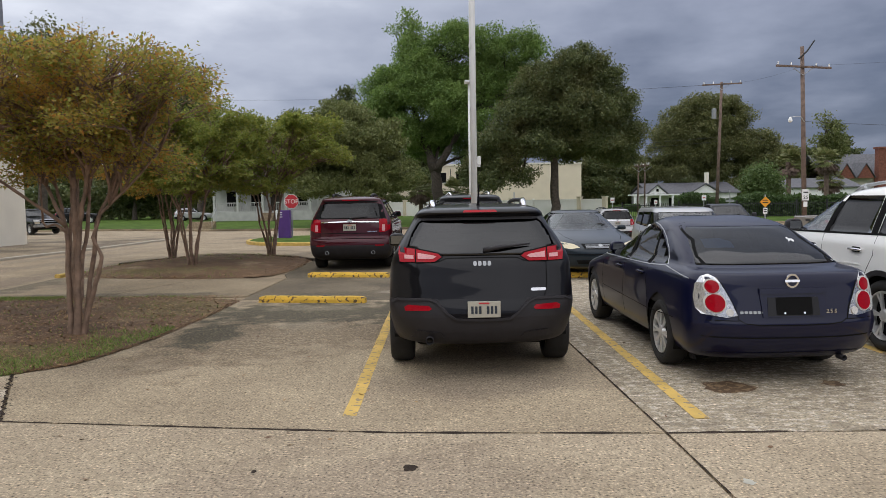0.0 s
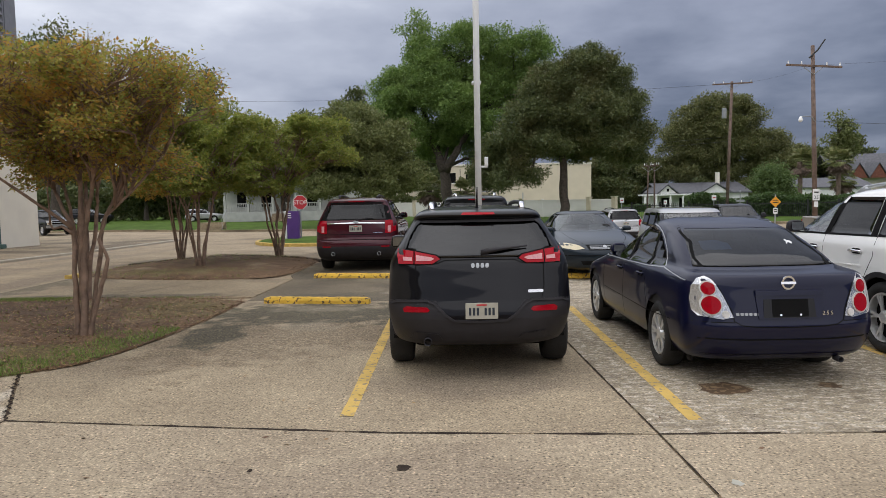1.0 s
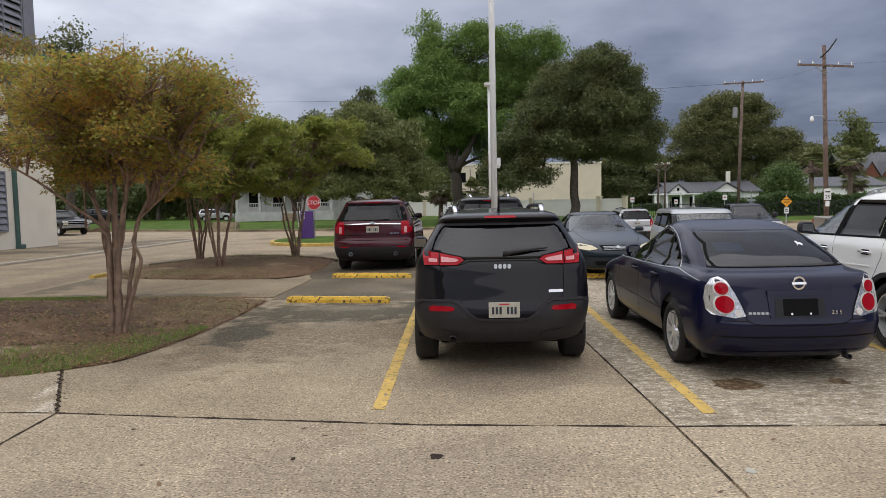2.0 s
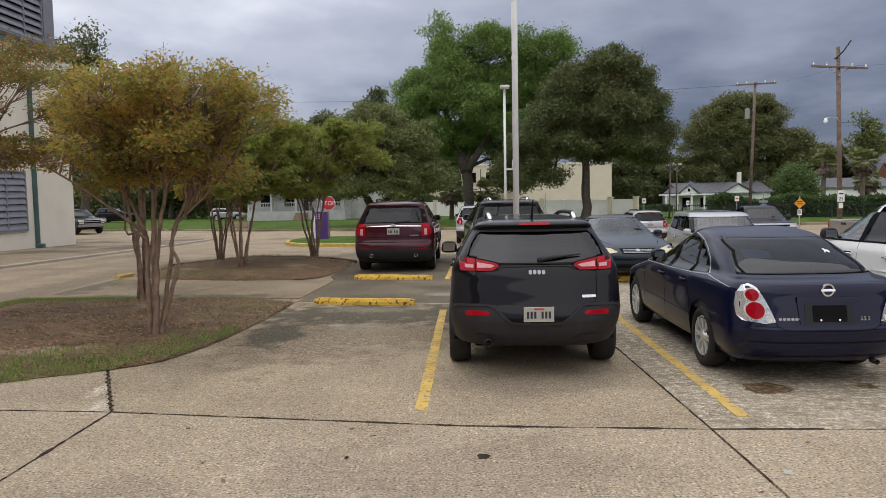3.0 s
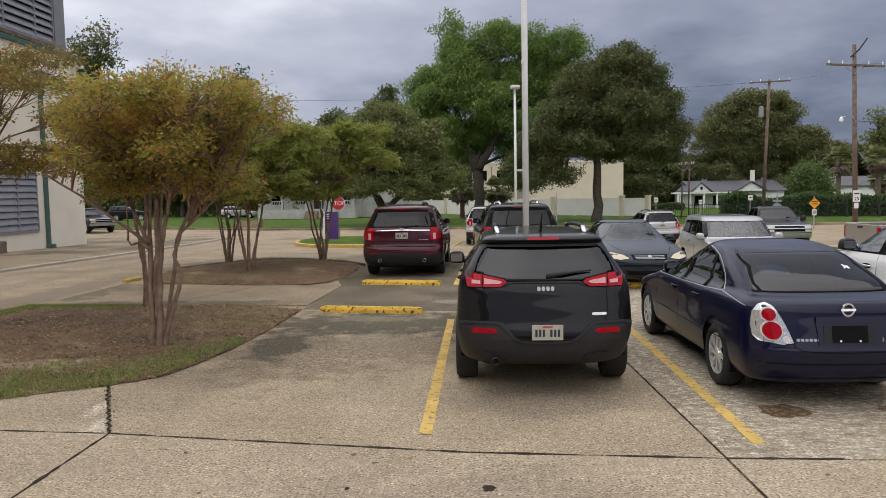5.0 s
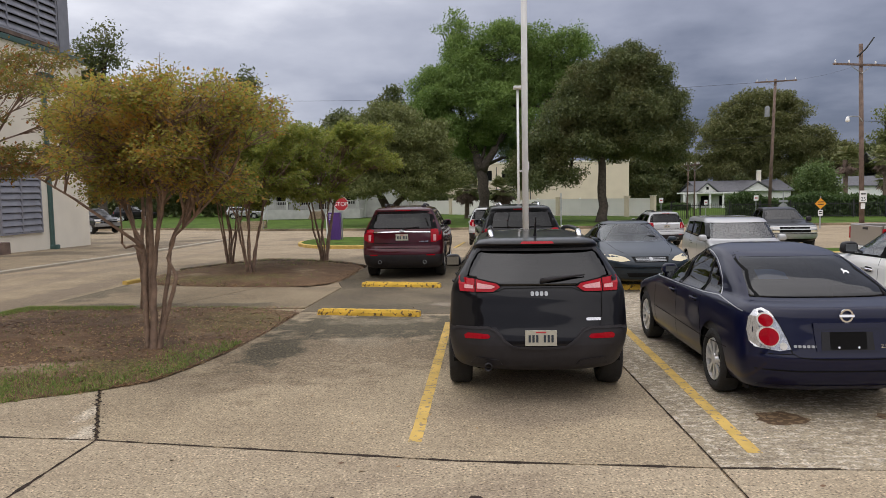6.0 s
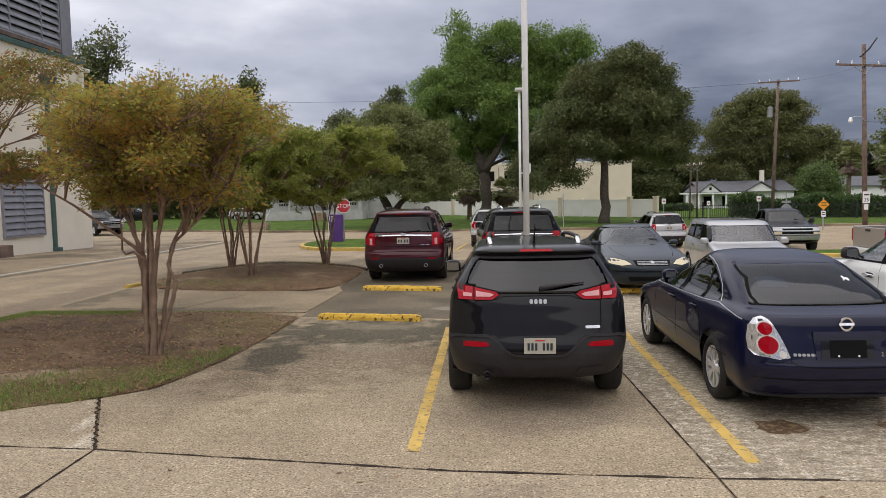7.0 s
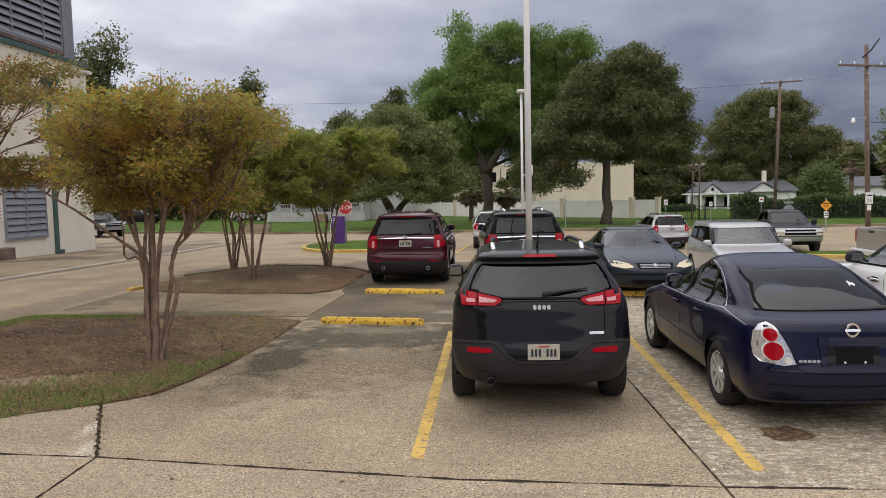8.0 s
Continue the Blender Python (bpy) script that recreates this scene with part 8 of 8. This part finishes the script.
cream = thing("cream_building", "plain cream two-storey building with an outside stair", "building", pose(0, 108, -0.75))
part("wall", boxed(-1.5, 0, 0, 21.0, 14, 7.1), "cream", cream)
part("parapet", boxed(-1.6, -0.12, 7.1, 21.1, 14, 7.35), "stucco", cream)
part("low_wing", boxed(-9, 1.0, 0, -1.5, 12, 3.6), "cream", cream)
for x, z in ((-0.4, 1.6), (-0.4, 4.6), (2.2, 4.6)):
    wn = part("window", boxed(x, -0.04, z, x + 1.1, 0.05, z + 1.5), "dark", cream)
    part("frame", boxed(x - 0.08, -0.08, z - 0.08, x + 1.18, -0.03, z), "white", wn)
stair = part("stair", boxed(1.2, -1.6, 3.2, 6.4, -0.4, 3.3), "steel_dull", cream, "grey metal outside stair")
for k in range(12):
    part("step", boxed(1.2 - 0.3 * k, -1.6, 3.1 - 0.26 * k, 1.5 - 0.3 * k, -0.4, 3.14 - 0.26 * k), "steel_dull", stair)
for x in (1.3, 3.8, 6.3):
    part("stair_post", boxed(x, -1.6, 0, x + 0.1, -1.5, 6.6), "black_iron", stair)


def gable_roof(x0, x1, y0, y1, z, rise, over=0.4, along="x"):
    bm = bmesh.new()
    x0, x1, y0, y1 = x0 - over, x1 + over, y0 - over, y1 + over
    if along == "x":
        m = (y0 + y1) / 2
        v = [(x0, y0, z), (x1, y0, z), (x1, m, z + rise), (x0, m, z + rise), (x0, y1, z), (x1, y1, z)]
    else:
        m = (x0 + x1) / 2
        v = [(x0, y0, z), (x0, y1, z), (m, y1, z + rise), (m, y0, z + rise), (x1, y0, z), (x1, y1, z)]
    V = [bm.verts.new(p) for p in v] + [bm.verts.new((p[0], p[1], p[2] + 0.16)) for p in v]
    for q in ((0, 1, 2, 3), (3, 2, 5, 4), (6, 7, 8, 9), (9, 8, 11, 10), (0, 1, 7, 6), (4, 5, 11, 10), (0, 3, 9, 6), (3, 4, 10, 9), (1, 2, 8, 7), (2, 5, 11, 8)):
        bm.faces.new([V[i] for i in q])
    bmesh.ops.recalc_face_normals(bm, faces=bm.faces)
    return bm


def gable_wall(x0, x1, y, z, rise, thick=0.15):
    m = (x0 + x1) / 2
    bm = bmesh.new()
    v = [bm.verts.new(p) for p in ((x0, y, z), (x1, y, z), (m, y, z + rise), (x0, y + thick, z), (x1, y + thick, z), (m, y + thick, z + rise))]
    for q in ((0, 1, 2), (5, 4, 3), (0, 3, 4, 1), (1, 4, 5, 2), (2, 5, 3, 0)):
        bm.faces.new([v[i] for i in q])
    return bm


cottage = thing("cottage", "white cottage with a columned porch and grey roof", "house", pose(0, 105, -1.25))
part("wall", boxed(30.4, 0, 0, 43.2, 10, 2.9), "white", cottage)
part("roof", gable_roof(30.6, 43.2, 0, 10, 2.85, 1.5), "shingle", cottage)
part("roof", gable_roof(29.5, 32.1, -2.4, 5, 2.85, 1.25, 0.25, "y"), "shingle", cottage)
part("gable", gable_wall(29.5, 32.1, -2.45, 2.9, 1.15), "white", cottage)
part("roof", gable_roof(36.2, 40.2, -1.0, 5, 2.85, 1.35, 0.3, "y"), "shingle", cottage)
part("gable", gable_wall(36.2, 40.2, -1.05, 2.9, 1.2), "white", cottage)
part("gable_vent", boxed(30.65, -2.52, 3.2, 30.95, -2.44, 3.6), "dark", cottage)
part("porch_roof", boxed(27.2, -2.6, 2.65, 35, 0, 2.85), "white", cottage)
for x in (27.6, 29.2, 31.2, 33.0, 34.8):
    bm = bmesh.new()
    lathe(bm, ((0, 0.2), (0.1, 0.17), (2.5, 0.14), (2.65, 0.2)), 12, "z", (x, -2.4, 0))
    part("column", bm, "white", cottage)
for x in (30.6, 33.2):
    wn = part("window", boxed(x, -0.05, 0.9, x + 1.1, 0.06, 2.3), "dark", cottage)
    part("frame", boxed(x - 0.1, -0.07, 0.8, x + 1.2, -0.02, 0.9), "white", wn)
part("chimney", boxed(38.9, 1, 2.8, 39.4, 1.5, 5.9), "stucco", cottage)

porch = thing("porch_house", "white raised house with a railed front porch", "house", pose(0, 80, -0.55))
part("wall", boxed(-26, 2.2, 0, -14.2, 12, 5.0), "aged_white", porch)
part("porch_floor", boxed(-25.6, -0.1, 0.0, -14.4, 2.2, 1.05), "aged_white", porch)
part("porch_roof", boxed(-25.9, -0.4, 3.7, -14.1, 2.4, 4.0), "aged_white", porch)
part("roof", gable_roof(-26, -14.2, 2, 12, 5.0, 2.6), "shingle", porch)
part("wing", boxed(-14.2, 3.0, 0, -10.0, 10, 3.2), "aged_white", porch)
for x in (-25.4, -22.8, -20.0, -17.4, -14.7):
    part("column", boxed(x - 0.13, -0.02, 1.05, x + 0.13, 0.24, 3.7), "aged_white", porch)
for a, b in ((-25.4, -22.8), (-22.8, -20.0), (-18.6, -17.4), (-17.4, -14.7)):
    rail = part("railing", boxed(a, 0.05, 1.95, b, 0.15, 2.05), "aged_white", porch)
    for k in range(int((b - a) / 0.2)):
        part("baluster", boxed(a + 0.2 * k + 0.08, 0.07, 1.05, a + 0.2 * k + 0.13, 0.12, 1.95), "aged_white", rail)
for x in (-24.6, -21.8, -16.6):
    wn = part("window", boxed(x, 2.12, 1.6, x + 1.2, 2.25, 3.3), "dark", porch)
    part("frame", boxed(x - 0.1, 2.08, 1.5, x + 1.3, 2.14, 1.6), "aged_white", wn)
part("door", boxed(-19.6, 2.12, 1.05, -18.5, 2.25, 3.2), "oak_bark", porch)
for k in range(5):
    part("step", boxed(-20.0, -0.35 - 0.3 * k, 0, -18.6, -0.05 - 0.3 * k, 0.85 - 0.17 * k), "walk", porch)
steps = thing("lawn_steps", "concrete steps up the lawn with a thin rail", "steps", pose(-18.6, 54.6, gz(54)))
for k in range(4):
    part("step", boxed(-1.0, 0.3 * k, 0, 1.0, 0.3 * (k + 1), 0.16 * (k + 1)), "walk", steps)
bm = bmesh.new()
tube(bm, [(1.05, 0, 0), (1.05, 0, 0.95), (1.05, 1.2, 1.6), (1.05, 1.2, 0.6)], [0.025] * 4, 6)
part("handrail", bm, "steel", steps)

brick_house = thing("brick_house", "gabled house with a tall red brick chimney", "house", pose(0, 120, -0.8))
part("wall", boxed(64, 0, 0, 80, 10, 4.5), "stucco", brick_house)
part("roof", gable_roof(64, 80, 0, 10, 4.5, 4.0), "shingle", brick_house)
for x in (65.4, 68.6):
    part("roof", gable_roof(x, x + 2.8, -1.4, 4, 4.4, 2.4, 0.2, "y"), "shingle", brick_house)
    part("gable", gable_wall(x, x + 2.8, -1.45, 4.4, 2.3), "brick", brick_house)
ch = part("chimney", boxed(72.0, -1.6, 0, 74.0, -0.4, 9.2), "brick", brick_house, "red brick chimney")
part("chimney_cap", boxed(71.8, -1.8, 9.2, 74.2, -0.2, 9.5), "brick", ch)
low = thing("garage", "low white outbuilding behind the hedge", "house", pose(0, 100, -0.8))
part("wall", boxed(47, 0, 0, 58, 8, 2.9), "white", low)
part("roof", gable_roof(47, 58, 0, 8, 2.85, 1.3), "shingle", low)

iron = thing("iron_fence", "black iron fence before the hedge", "fence", kind="structure")
A, B = Vector((16, 63.6, 0)), Vector((48, 57.6, 0))
L = (B - A).length
th = math.atan2(B.y - A.y, B.x - A.x)
mats = Matrix.Translation((A.x, A.y, -0.6)) @ Matrix.Rotation(th, 4, "Z")
for z in (0.25, 1.25):
    r_ = part("rail", boxed(0, -0.02, z, L, 0.02, z + 0.05), "black_iron", iron)
    r_.matrix_basis = mats
me = flesh("picket", boxed(-0.014, -0.014, 0, 0.014, 0.014, 1.45), "black_iron")
for k in range(int(L / 0.16)):
    o = new("picket", me)
    o.parent = iron
    o.matrix_basis = mats @ Matrix.Translation((0.16 * k, 0, 0))
me = flesh("post", boxed(-0.06, -0.06, 0, 0.06, 0.06, 1.6), "black_iron")
for k in range(int(L / 2.4)):
    o = new("post", me)
    o.parent = iron
    o.matrix_basis = mats @ Matrix.Translation((2.4 * k, 0, 0))
